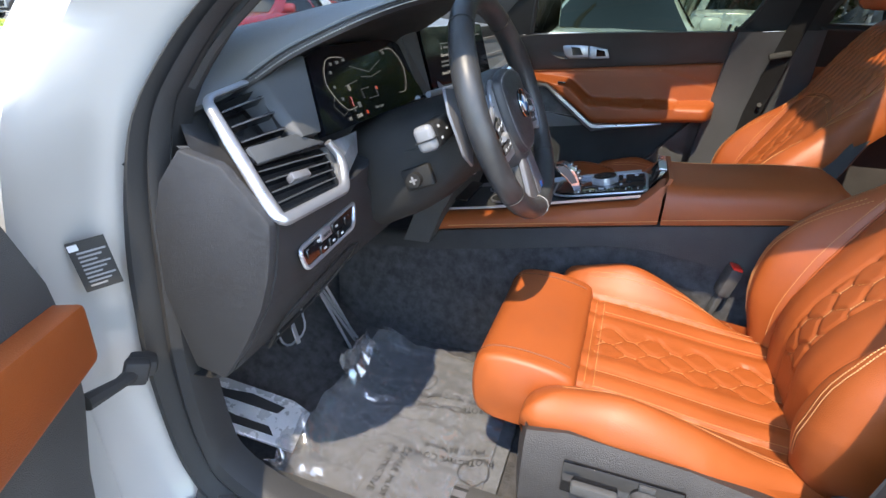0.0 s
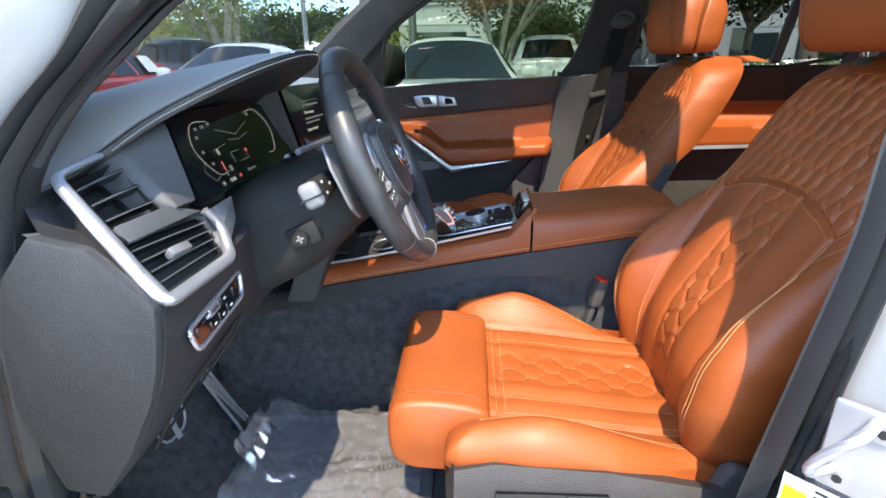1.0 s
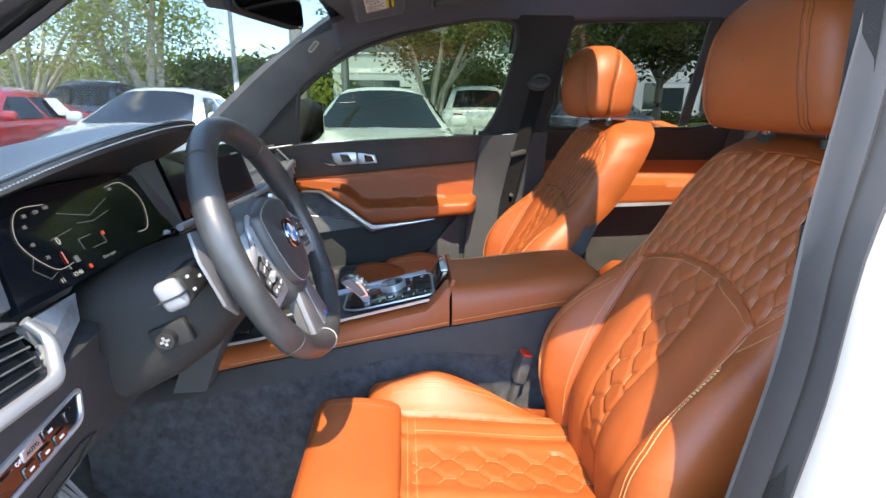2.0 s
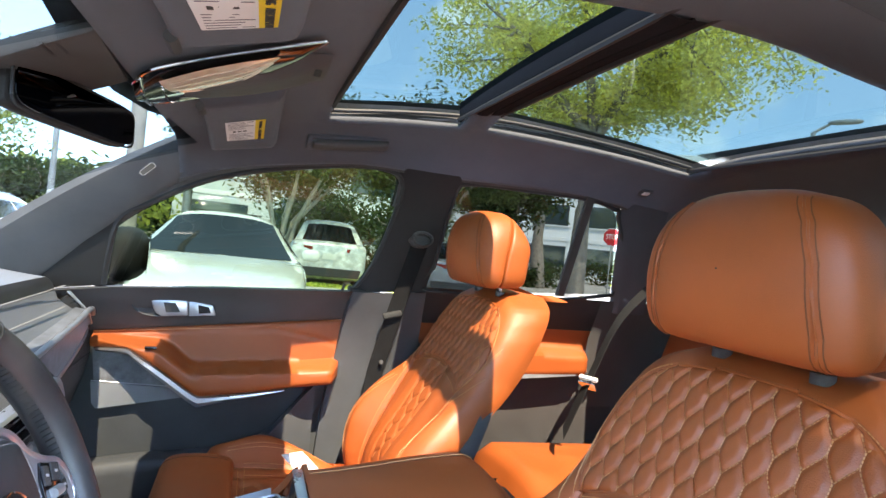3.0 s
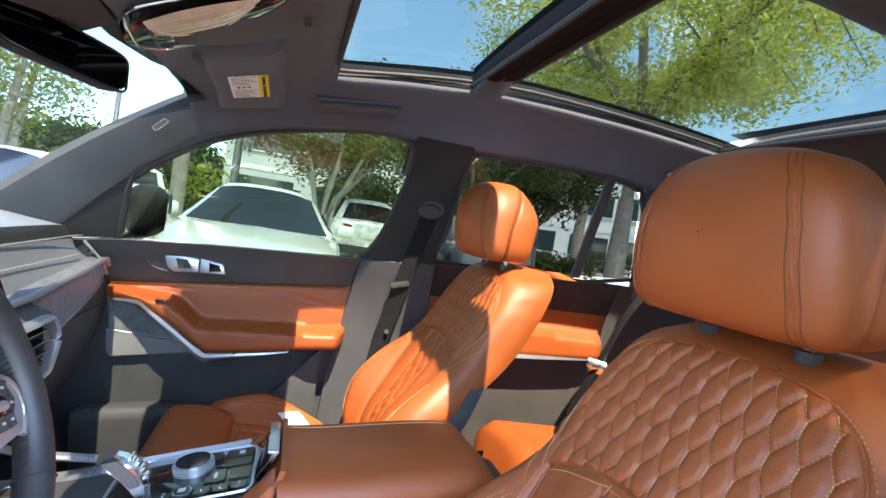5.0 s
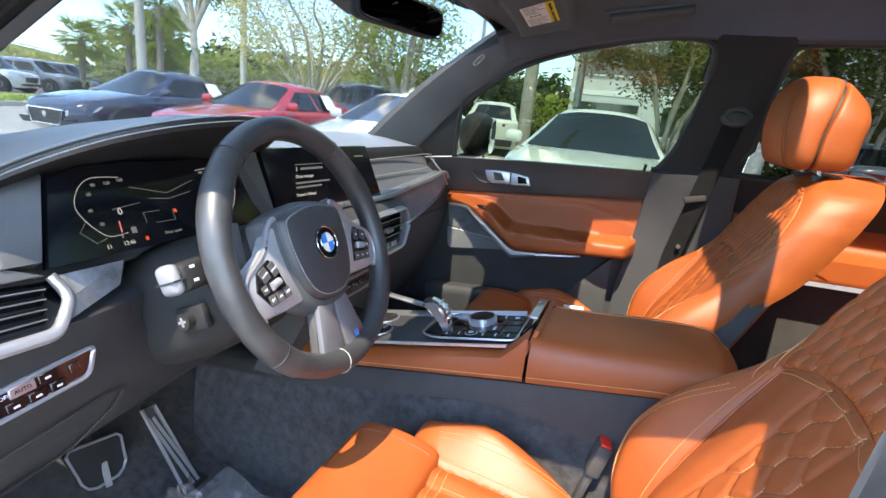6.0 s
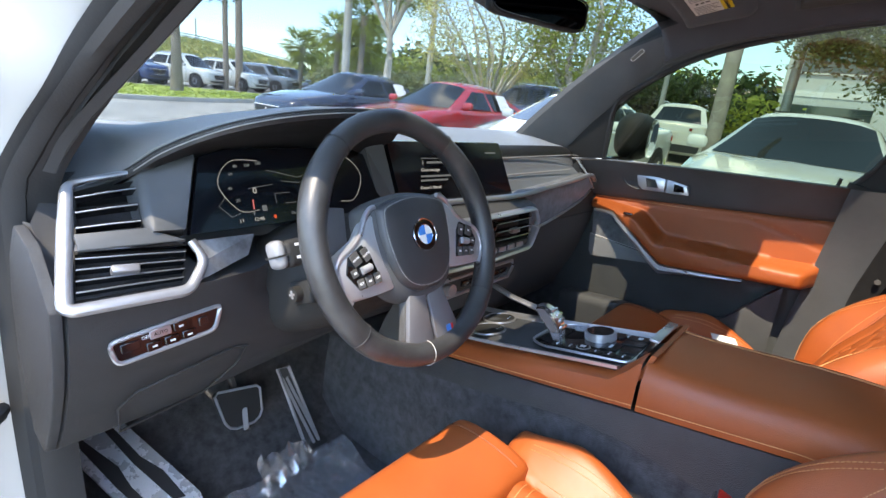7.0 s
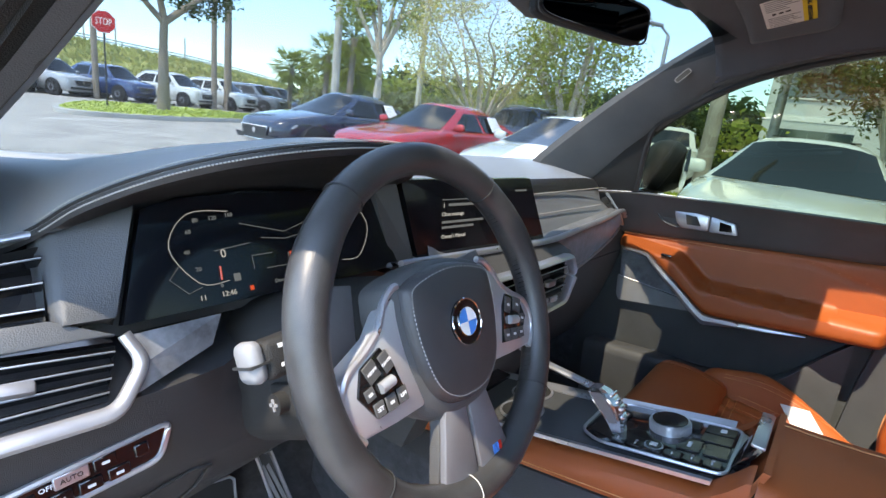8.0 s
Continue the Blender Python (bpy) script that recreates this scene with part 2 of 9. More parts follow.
RUBBER = surface("black_rubber", (0.022, 0.022, 0.023), 0.65, grain=(300, 0.2), stain=(10, 0.2))
SILVER = surface("satin_silver", (0.47, 0.48, 0.51), 0.33, 0.75, stain=(20, 0.06))
BRIGHT = surface("bright_chrome", (0.82, 0.82, 0.84), 0.07, 1.0)
BRUSHED = surface("brushed_steel", (0.50, 0.50, 0.52), 0.38, 0.6, grain=(500, 0.1), stain=(15, 0.1))
WHITE_PAINT = surface("white_car_paint", (0.43, 0.42, 0.405), 0.30, coat=0.7, coat_rough=0.05)
SCREEN = surface("dark_display_glass", (0.004, 0.005, 0.007), 0.12, coat=0.4, coat_rough=0.05)
WOOD = surface("grey_stone_veneer", (0.150, 0.158, 0.170), 0.5, stain=(38, 0.45), coat=0.15, coat_rough=0.25)
WHITE = surface("white_label", (0.78, 0.78, 0.76), 0.6)
YELLOW = surface("yellow_label", (0.80, 0.60, 0.02), 0.6)
RED = surface("red_button", (0.65, 0.03, 0.015), 0.35)
INK = surface("black_ink", (0.02, 0.02, 0.02), 0.6)
PALE_INK = surface("pale_print", (0.62, 0.63, 0.65), 0.6)
GREY_INK = surface("grey_print", (0.24, 0.24, 0.25), 0.6)
CARD = surface("black_door_card", (0.054, 0.058, 0.058), 0.6, grain=(800, 0.5, 1), stain=(6, 0.2), spec=0.25)
KNEE = surface("mottled_dark_plastic", (0.030, 0.031, 0.034), 0.5, grain=(1300, 0.6, 1), stain=(150, 0.3), spec=0.4)
SIDE_GREY = surface("dark_brown_grey_plastic", (0.046, 0.043, 0.042), 0.5, grain=(700, 0.7, 1), stain=(9, 0.2), spec=0.3)
WEBBING = surface("black_belt_webbing", (0.013, 0.013, 0.0135), 0.85, grain=(900, 0.8), stain=(30, 0.25), spec=0.15)
DASH_FACE = surface("dark_grey_dash_leather", (0.16, 0.17, 0.185), 0.5, grain=(900, 0.4, 1), stain=(5, 0.15))
SPOKE_GREY = surface("dark_satin_metal", (0.16, 0.16, 0.17), 0.4, 0.3, stain=(20, 0.1))
RIM_LEATHER = surface("smooth_rim_leather", (0.036, 0.036, 0.037), 0.36, grain=(1100, 0.15, 1), stain=(25, 0.3))
GLASS_PLY = glass("windscreen_outer_ply", (0.56, 0.575, 0.58))
GLASS_INNER = glass("windscreen_inner_ply", (0.50, 0.548, 0.57), gloss=0.01)
GLASS_GREEN = glass("green_side_glass", (0.18, 0.22, 0.16))
GLASS_DARK = glass("privacy_glass", (0.12, 0.13, 0.12))
GLASS_ROOF = glass("roof_glass", (0.084, 0.116, 0.108))
LIT_WHITE = glow("lit_white_figures", (0.9, 0.95, 1.0), 0.035)
LIT_GREY = glow("lit_grey_figures", (0.6, 0.7, 0.8), 0.018)
LIT_RED = glow("lit_red_figures", (1.0, 0.12, 0.03), 0.05)


# ---- cabin shell ----
ROOF_LINE = spline([(-2.0, 1.50, 0), (-1.65, 1.575, 0), (-1.3, 1.617, 0), (-0.9, 1.636, 0), (-0.6, 1.630, 0), (-0.26, 1.578, 0), (-0.12, 1.542, 0), (0.0, 1.503, 0), (0.06, 1.478, 0)], 6)
ROOF_Y, ROOF_Z = [p.x for p in ROOF_LINE], [p.y for p in ROOF_LINE]


def zroof(y):
    return along(y, ROOF_Y, ROOF_Z)


def liner_z(x, y):
    return zroof(y) - along(y, (-1.6, -0.3, 0.05), (0.15, 0.13, 0.05)) * (abs(x) / 0.52) ** 4


def wide(y):
    """Half width of the headliner."""
    return along(y, (-2.0, -1.3, -0.45, 0.0, 0.06), (0.47, 0.50, 0.515, 0.505, 0.50))


ROOF_X = 0.345
ROOF_W = 0.298      # half width of the roof opening on the driver's side
# side of the car: a leaning plane above the belt line
def side_x(z):
    return 0.66 - 0.37 * (z - 1.07) if z > 1.07 else 0.70 - 0.04 * smooth01((z - 1.0) / 0.07)


def S(y, z, out=0.0, side=1):
    return Vector((side * (side_x(z) + out), y, z))


# lower edge of the cloth above the side windows
RAIL_LINE = spline([(-2.0, 1.38, 0), (-1.7, 1.43, 0), (-1.4, 1.47, 0), (-1.2, 1.492, 0), (-1.07, 1.506, 0), (-0.87, 1.504, 0), (-0.67, 1.497, 0), (-0.56, 1.496, 0), (-0.457, 1.498, 0), (-0.35, 1.493, 0), (-0.152, 1.460, 0), (-0.06, 1.435, 0), (0.02, 1.405, 0), (0.06, 1.39, 0)], 5)
RAIL_Y, RAIL_Z = [p.x for p in RAIL_LINE], [p.y for p in RAIL_LINE]


def rail_edge(y, side):
    """Height and outward shift of the cloth's lower edge; the open doorway shows more of it."""
    z = along(y, RAIL_Y, RAIL_Z)
    if side > 0:
        return z, 0.0
    f = smooth01((0.0 - y) / 0.2) * smooth01((y + 0.95) / 0.2)
    return z + 0.016 * f, 0.082 * f


def make_headliner():
    ys = [0.036, 0.02, 0, -0.03, -0.06, -0.09, -0.12, -0.155, -0.19, -0.225, -0.262, -0.3, -0.35, -0.4, -0.45, -0.51, -0.572, -0.605, -0.64, -0.72, -0.8, -0.9, -1.0, -1.08, -1.15, -1.22, -1.30, -1.4, -1.5, -1.6, -1.7, -1.85, -2.0]
    bm = bmesh.new()
    grid = []
    for y in ys:
        row = []
        for k in range(-20, 21):
            s = 1 if k > 0 else -1
            zl, out = rail_edge(y, s)
            cx = side_x(zl) + out
            zr = zroof(y)
            rim_x = ROOF_X if s > 0 else ROOF_W
            if abs(k) <= 4:
                x = rim_x * abs(k) / 4
            else:
                x = lerp(rim_x, cx, ((abs(k) - 4) / 16) ** 0.8)
            row.append(bm.verts.new((s * x, y, zr - (zr - zl) * (x / cx) ** (4 + 5 * smooth01((y + 0.16) / 0.16)))))
        grid.append(row)
    for i in range(len(ys) - 1):
        ym = (ys[i] + ys[i + 1]) / 2
        for j in range(40):
            if not (16 <= j < 24 and (-0.572 < ym < -0.262 or -1.30 < ym < -0.64)):
                bm.faces.new((grid[i][j], grid[i][j + 1], grid[i + 1][j + 1], grid[i + 1][j]))
    ob = structure("ceiling", bm, LINER, "black cloth headliner round two roof glass panels", "headliner", 60)
    mod = ob.modifiers.new("thick", "SOLIDIFY")
    mod.thickness, mod.offset = 0.012, 1.0 if ob.data.polygons[0].normal.z > 0 else -1.0
    # outer roof skin round the glass
    bm = bmesh.new()
    for s in (-1, 1):
        rows = [[(s * lerp(0.36, 0.60, k / 4), y, liner_z(0.36, y) + 0.06 - 0.10 * (k / 4) ** 2) for k in range(5)] for y in ys]
        loft(rows, bm=bm)
    for a, b in ((0.06, -0.24), (-1.33, -2.0)):
        rows = [[(lerp(-0.36, 0.36, k / 8), lerp(a, b, i / 4), liner_z(0.3, lerp(a, b, i / 4)) + 0.062) for k in range(9)] for i in range(5)]
        loft(rows, bm=bm)
    structure("roof_skin", bm, WHITE_PAINT, "white painted steel roof of the car", "car roof")


make_headliner()


def make_sunroof(name, y0, y1, label):
    """A glass panel with its rubber edge and its guide rails."""
    top = tagged(new(name), label, "roof window", "roof glass panels", "structure")
    zc = lambda y: liner_z(ROOF_X, y)
    rows = [[(lerp(-0.36, 0.36, k / 8), lerp(y0 + 0.02, y1 - 0.02, i / 6), zc(lerp(y0, y1, i / 6)) + 0.045 + 0.012 * (1 - (k / 4 - 1) ** 2)) for k in range(9)] for i in range(7)]
    pane = part("pane", loft(rows), GLASS_ROOF, top)
    pane.visible_shadow = False
    ring = [(x * (ROOF_X + 0.014), y, zc(y) + 0.02) for x, y in ((-1, y0), (1, y0), (1, (y0 + y1) / 2), (1, y1), (-1, y1), (-1, (y0 + y1) / 2))]
    part("seal", tube(ring, 0.006, 6, True), RUBBER, top)
    for s in (1,):
        zc = (lambda y: liner_z(ROOF_X, y)) if s > 0 else (lambda y: liner_z(ROOF_X, y) + 0.014)
        for dx, dz, r, mt in ((0.014, 0.018, 0.0035, SPOKE_GREY), (0.004, 0.028, 0.005, RUBBER), (0.022, 0.008, 0.0045, RUBBER), (0.030, -0.001, 0.0016, SPOKE_GREY), (0.026, 0.004, 0.0035, RUBBER)):
            line = [(s * (ROOF_X + dx), lerp(y0, y1, k / 8), zc(lerp(y0, y1, k / 8)) + dz) for k in range(9)]
            part("guide_rail", tube(line, r, 6), mt, top)
    return top


make_sunroof("window_1", -0.262, -0.572, "front glass roof panel with black guide rails, closed")
make_sunroof("window_2", -0.64, -1.30, "rear glass roof panel with black guide rails, closed")
# cross bar between the two panels
BAR_CLOTH = surface("dark_bar_cloth", (0.016, 0.016, 0.018), 0.95, grain=(1000, 0.8), stain=(9, 0.12), spec=0.08)
bar_at = lambda x, y, dz: (x, y, liner_z(0.30, y) + 0.004 + 0.010 * (1 - (x / 0.34) ** 2) + dz)
bm = loft([[bar_at(lerp(-0.31, 0.35, k / 8), y, dz) for k in range(9)] for y, dz in ((-0.568, 0.045), (-0.568, 0.004), (-0.573, -0.003), (-0.585, -0.005), (-0.606, -0.005), (-0.609, 0.0), (-0.613, -0.004), (-0.634, -0.003), (-0.641, 0.003), (-0.642, 0.045))])
structure("roof_crossbar", bm, BAR_CLOTH, "dark cloth cross bar between the roof glass panels", "roof beam")
# rounded cloth corner at the front of the opening
corner = [(-ROOF_W - 0.01, -0.255), (-ROOF_W + 0.075, -0.255)] + [(-ROOF_W + 0.075 - 0.075 * math.sin(t), -0.2625 - 0.075 + 0.075 * math.cos(t)) for t in [math.pi / 2 * k / 8 for k in range(9)]] + [(-ROOF_W - 0.01, -0.3375)]
bm = bmesh.new()
for k in range(2, len(corner) - 2):
    q = [corner[0], corner[k], corner[k + 1]]
    lo = [bm.verts.new((x, y, zroof(y) - 0.0005)) for x, y in q]
    hi = [bm.verts.new((x, y, zroof(y) + 0.012)) for x, y in q]
    bm.faces.new(lo)
    bm.faces.new((lo[1], lo[2], hi[2], hi[1]))
structure("trim_roof_corner", bm, LINER, "rounded cloth corner of the roof opening", "headliner")


def ribbon(outer, inner, thick, side=1, n=1):
    """A trim piece between two lines of (y, z[, shift]) on the side of the car, with thickness outwards and rounded edges."""
    rows = []
    for (a, b) in zip(outer, inner):
        pa, pb = S(a[0], a[1], a[2] if len(a) > 2 else 0, side), S(b[0], b[1], b[2] if len(b) > 2 else 0, side)
        o = Vector((side * thick, 0, 0))
        e = (pb - pa) * 0.14
        rows.append([pa + o, pa + o * 0.25, pa + e - o * 0.05, pb - e - o * 0.05, pb + o * 0.25, pb + o])
    return rows


def upsample(pts, n=5):
    return [tuple(v) for v in spline([(*p, 0) if len(p) == 2 else p for p in pts], n)]


# lighter than GREY_SOFT: sunlight on the passenger side's pillar, put into the colour
PILLAR_SUNLIT = surface("grey_pillar_cloth", (0.098, 0.100, 0.102), 0.7, grain=(900, 0.5, 1), stain=(6, 0.15), spec=0.25)


def make_a_pillar(side, name, label):
    glass_edge = upsample([(0.60, 1.07, -0.015), (0.469, 1.194, -0.02), (0.26, 1.36, -0.02), (0.06, 1.49, -0.025), (-0.01, 1.51, -0.045)])
    door_edge = upsample([(0.36, 1.07, 0.02), (0.32, 1.133, 0.01), (0.155, 1.29, 0.0), (-0.013, 1.432, 0.0), (-0.10, 1.47, 0.0)])
    if side < 0:
        door_edge = upsample([(0.345, 1.07, 0.055), (0.302, 1.133, 0.055), (0.265, 1.184, 0.058), (0.189, 1.262, 0.048), (0.155, 1.29, 0.047), (-0.008, 1.425, 0.042), (-0.10, 1.47, 0.03)], 4)
        glass_edge = upsample([(0.60, 1.07, 0.01), (0.52, 1.145, 0.0), (0.46, 1.20, 0.0), (0.36, 1.28, 0.0), (0.28, 1.345, 0.0), (0.06, 1.49, -0.005), (-0.01, 1.51, -0.025)], 4)
    bm = loft(ribbon(glass_edge, door_edge, 0.05 if side > 0 else 0.02, side), caps=True)
    top = structure(name, bm, PILLAR_SUNLIT if side > 0 else GREY_SOFT, label, "windscreen pillar")
    if side > 0:
        c = S(0.097, 1.413, -0.028)
        m = Matrix.Translation(c) @ Matrix(((0.22, -0.32, -0.92, 0), (-0.62, -0.77, 0.10, 0), (0.75, -0.55, 0.37, 0), (0, 0, 0, 1))).to_3x3().to_4x4()
        b = rbox((0.036, 0.014, 0.002), (0, 0, 0), 0.0009, 1, m=m)
        tag = part("airbag_badge", b, PILLAR, top, "small embossed badge on the pillar")
        ring = [m @ Vector((0.018 * sx * (1 if abs(sx) else 1), 0.007 * sy, 0.0015)) for sx, sy in ((-1, -0.6), (-0.8, -1), (0.8, -1), (1, -0.6), (1, 0.6), (0.8, 1), (-0.8, 1), (-1, 0.6))]
        part("badge_rim", tube(ring, 0.0008, 5, True), GREY_INK, tag)
    # outer body skin of the pillar
    b = bmesh.new()
    g_ = (0.035, 0.06, 0.075, 0.06) if side > 0 else (0.076, 0.082, 0.08, 0.04)
    rows = [[S(q[0], q[1], g_[0], side), S(q[0] + 0.01, q[1] + 0.012, g_[1], side), S((p[0] + q[0]) / 2 + 0.03, (p[1] + q[1]) / 2 + 0.02, g_[2], side), S(p[0], p[1], g_[3], side)] for p, q in zip(glass_edge, door_edge)]
    part("outer_skin", loft(rows), WHITE_PAINT if side > 0 else PILLAR, top)
    return top


make_a_pillar(1, "wall_pillar_east", "dark grey windscreen pillar trim with a small embossed badge")
make_a_pillar(-1, "wall_pillar_west", "dark windscreen pillar trim beside the open doorway")

# roof rails above the side windows
for s, nm in ((1, "wall_rail_east"), (-1, "wall_rail_west")):
    rows, skin = [], []
    for k in range(46):
        y = lerp(0.04, -2.0, k / 45)
        z, o = rail_edge(y, s)
        a = S(y, z, o, s)
        rows.append([a + Vector((-s * 0.004, 0, 0.006)), a + Vector((0, 0, -0.003)), a + Vector((s * 0.012, 0, -0.002)), a + Vector((s * 0.03, 0, 0.008))])
        f = 1.0 if s > 0 else 0.4
        skin.append([a + Vector((s * (0.018 + 0.012 * f), 0, 0.006)), a + Vector((s * 0.07 * f, 0, 0.008)), a + Vector((s * 0.10 * f, 0, 0.05)), a + Vector((s * 0.07 * f, 0, 0.09)), Vector((s * 0.585, y, liner_z(0.36, y) - 0.03))])
    top = structure(nm, loft(rows), BLACK_SOFT, "black edge trim of the headliner above the side windows", "roof rail", 70)
    part("outer_skin", loft(skin), WHITE_PAINT, top)

# passenger side: pillar between the doors, rear pillar, panels
b_front = [(-0.36, 0.62), (-0.37, 0.80), (-0.39, 0.95), (-0.405, 1.10), (-0.412, 1.161), (-0.455, 1.241), (-0.491, 1.397), (-0.494, 1.455), (-0.465, 1.51)]
b_rear = [(-0.66, 0.62), (-0.65, 0.80), (-0.64, 0.95), (-0.63, 1.10), (-0.625, 1.174), (-0.632, 1.25), (-0.643, 1.40), (-0.648, 1.45), (-0.675, 1.51)]
w_front = [(-0.43, 0.62), (-0.44, 0.80), (-0.46, 0.95), (-0.49, 1.10), (-0.502, 1.161), (-0.522, 1.241), (-0.552, 1.397), (-0.56, 1.455), (-0.56, 1.51)]
w_shift = lambda z: along(z, (0.8, 0.95, 1.0, 1.1, 1.3, 1.45, 1.51), (0.015, 0.022, 0.026, 0.042, 0.058, 0.072, 0.078))
for s, nm, lab, fr, sh in ((1, "wall_pillar_middle_east", "grey and black door pillar with the belt on it", b_front, lambda z: 0.0), (-1, "wall_pillar_middle_west", "dark door pillar at the open doorway", w_front, w_shift)):
    lowr = list(zip(fr, b_rear))[:5]
    upr = list(zip(fr, b_rear))[4:]
    top = structure(nm, loft(ribbon([(*p[0], sh(p[0][1]) - 0.02) for p in lowr], [(*p[1], sh(p[1][1]) - 0.02) for p in lowr], 0.05, s)), GREY_SOFT if s > 0 else PILLAR, lab, "door pillar")
    part("upper_trim", loft(ribbon([(*p[0], sh(p[0][1]) - 0.004) for p in upr], [(*p[1], sh(p[1][1]) - 0.004) for p in upr], 0.04, s)), PILLAR if s < 0 else PILLAR_CLOTH, top, "black cloth upper trim")
part("pillar_cap", rbox((0.05, 0.135, 0.014), (0.642, -0.470, 1.158), 0.004, 2, (9, 0, 0)), PILLAR, bpy.data.objects["wall_pillar_middle_east"], "black cap at the belt line")
# rear pillar and load bay sides
for s, nm in ((1, "wall_rear_east"), (-1, "wall_rear_west")):
    rows = [[S(lerp(-1.29, -1.205, (z - 1.19) / 0.3), z, 0.01, s), S(lerp(-1.31, -1.235, (z - 1.19) / 0.3), z, -0.012, s), S(lerp(-1.42, -1.37, (z - 1.19) / 0.3), z, -0.016, s), S(lerp(-1.44, -1.40, (z - 1.19) / 0.3), z, 0.01, s)] for z in (1.15, 1.25, 1.35, 1.45, 1.52)]
    top = structure(nm, loft(rows), LINER, "black rear pillar trim beside the back seat", "rear pillar")
    rows = [[S(y, z, 0, s) for y in (-1.25, -1.5, -1.8, -2.1)] for z in (0.42, 0.8, 1.05, 1.19)]
    part("side_panel", loft(rows), BLACK_SOFT, top, "black load bay side panel")
    rows = [[S(y, z, 0, s) for y in (-1.78, -1.95, -2.1)] for z in (1.17, 1.3, 1.45, 1.52)]
    part("tail_pillar", loft(rows), LINER, top)
    # quarter glass behind the rear pillar
    pane = part("quarter_pane", loft([[S(y, z, 0.02, s) for y in (-1.40, -1.6, -1.82)] for z in (1.17, 1.35, 1.52)]), GLASS_DARK, top, "dark tinted quarter pane")
# tailgate with its window
bm = loft([[(x, -2.1, 0.42), (x, -2.12, 0.8), (x, -2.1, 1.12)] for x in (-0.72, 0, 0.72)])
tail = structure("wall_tailgate", bm, BLACK_SOFT, "black tailgate lining below the back window", "tailgate")
pane = part("pane", loft([[(x, -2.1, 1.12), (x * 0.9, -1.98, 1.38), (x * 0.85, -1.93, 1.50)] for x in (-0.68, -0.3, 0, 0.3, 0.68)]), GLASS_DARK, tail, "tinted back window")
part("lower_skin", loft([[(x, -2.16, 0.3), (x, -2.2, 0.8), (x, -2.16, 1.12)] for x in (-0.9, 0, 0.9)]), WHITE_PAINT, tail)

# floor, sills, toe board
bm = bmesh.new()
prof = [(-2.1, 0.60), (-1.4, 0.58), (-1.33, 0.42), (-0.9, 0.41), (-0.2, 0.42), (0.30, 0.42), (0.42, 0.425), (0.56, 0.52), (0.72, 0.78), (0.76, 1.0)]
rows = [[(x, y, z + (0.05 if abs(x) > 0.69 else 0)) for x in (-0.755, -0.70, -0.68, -0.35, 0, 0.35, 0.68, 0.70, 0.755)] for y, z in prof]
loft(rows, bm=bm)
structure("floor", bm, CARPET, "black carpeted car floor and toe board", "car floor", 60)
for s, nm in ((1, "sill_east"), (-1, "sill_west")):
    bm = loft([[(s * 0.66, y, 0.42), (s * 0.665, y, 0.492), (s * 0.69, y, 0.505), (s * 0.75, y, 0.505), (s * 0.76, y, 0.49)] for y in (0.40, 0.1, -0.2, -0.45, -1.2)])
    structure(nm, bm, BLACK_SOFT, "black plastic door sill trim", "sill")
    bm = loft([[(s * 0.76, y, 0.49), (s * 0.79, y, 0.485), (s * 0.86, y, 0.46), (s * 0.90, y, 0.40), (s * 0.90, y, 0.30), (s * 0.7, y, 0.27)] for y in (0.55, 0.1, -0.2, -0.45, -1.2, -2.1)])
    structure(nm.replace("sill", "rocker"), bm, WHITE_PAINT, "white painted steel sill below the door", "sill")

# kick panels beside the footwells
for s, nm in ((1, "wall_kick_east"), (-1, "wall_kick_west")):
    bm = loft([[(s * 0.705, y, z) for y in (0.30 if s > 0 or z > 0.78 else 0.378, 0.42, 0.55, 0.80)] for z in (0.42, 0.6, 0.745, 0.8, 1.06)])
    structure(nm, bm, CARPET, "dark carpeted side of the footwell", "footwell side")

# windscreen
rows = []
for i in range(9):
    t = i / 8
    y0, z0 = lerp(0.98, 0.045, t), lerp(1.085, 1.50, t) + 0.05 * math.sin(math.pi * t) * 0.6
    w = lerp(0.68, 0.53, t)
    rows.append([(w * k, y0 - 0.20 * (1 - t * 0.7) * abs(k) ** 2.2, z0 - 0.018 * k * k) for k in (-1, -0.75, -0.5, -0.25, 0, 0.25, 0.5, 0.75, 1)])
ws = structure("window_3", loft(rows), GLASS_PLY, "large clear laminated windscreen", "windscreen")
ply = part("inner_ply", loft([[(x, y - 0.004, z - 0.004) for x, y, z in r] for r in rows]), GLASS_INNER, ws)
ply.visible_shadow = False
# bonnet and front of the car outside
rows = [[(x, 0.90 - 0.16 * (x / 0.8) ** 2 + 1.15 * t, 1.06 - 0.20 * t * t + 0.02 * math.cos(x * 2) - (0.10 * (abs(x) / 0.85) ** 3)) for x in (-0.9, -0.7, -0.45, -0.2, 0, 0.2, 0.45, 0.7, 0.9)] for t in (0, 0.2, 0.5, 0.8, 1.0)]
rows = [[(p[0], p[1], p[2] - 0.02) for p in r] for r in rows]
structure("bonnet", loft(rows), WHITE_PAINT, "white bonnet in front of the windscreen", "car bonnet")
bm = loft([[(x, 2.1 - 0.1 * abs(x), z) for x in (-0.9, -0.4, 0.4, 0.9)] for z in (0.85, 0.6, 0.3)])
structure("nose", bm, WHITE_PAINT, "white front end of the car", "car front")
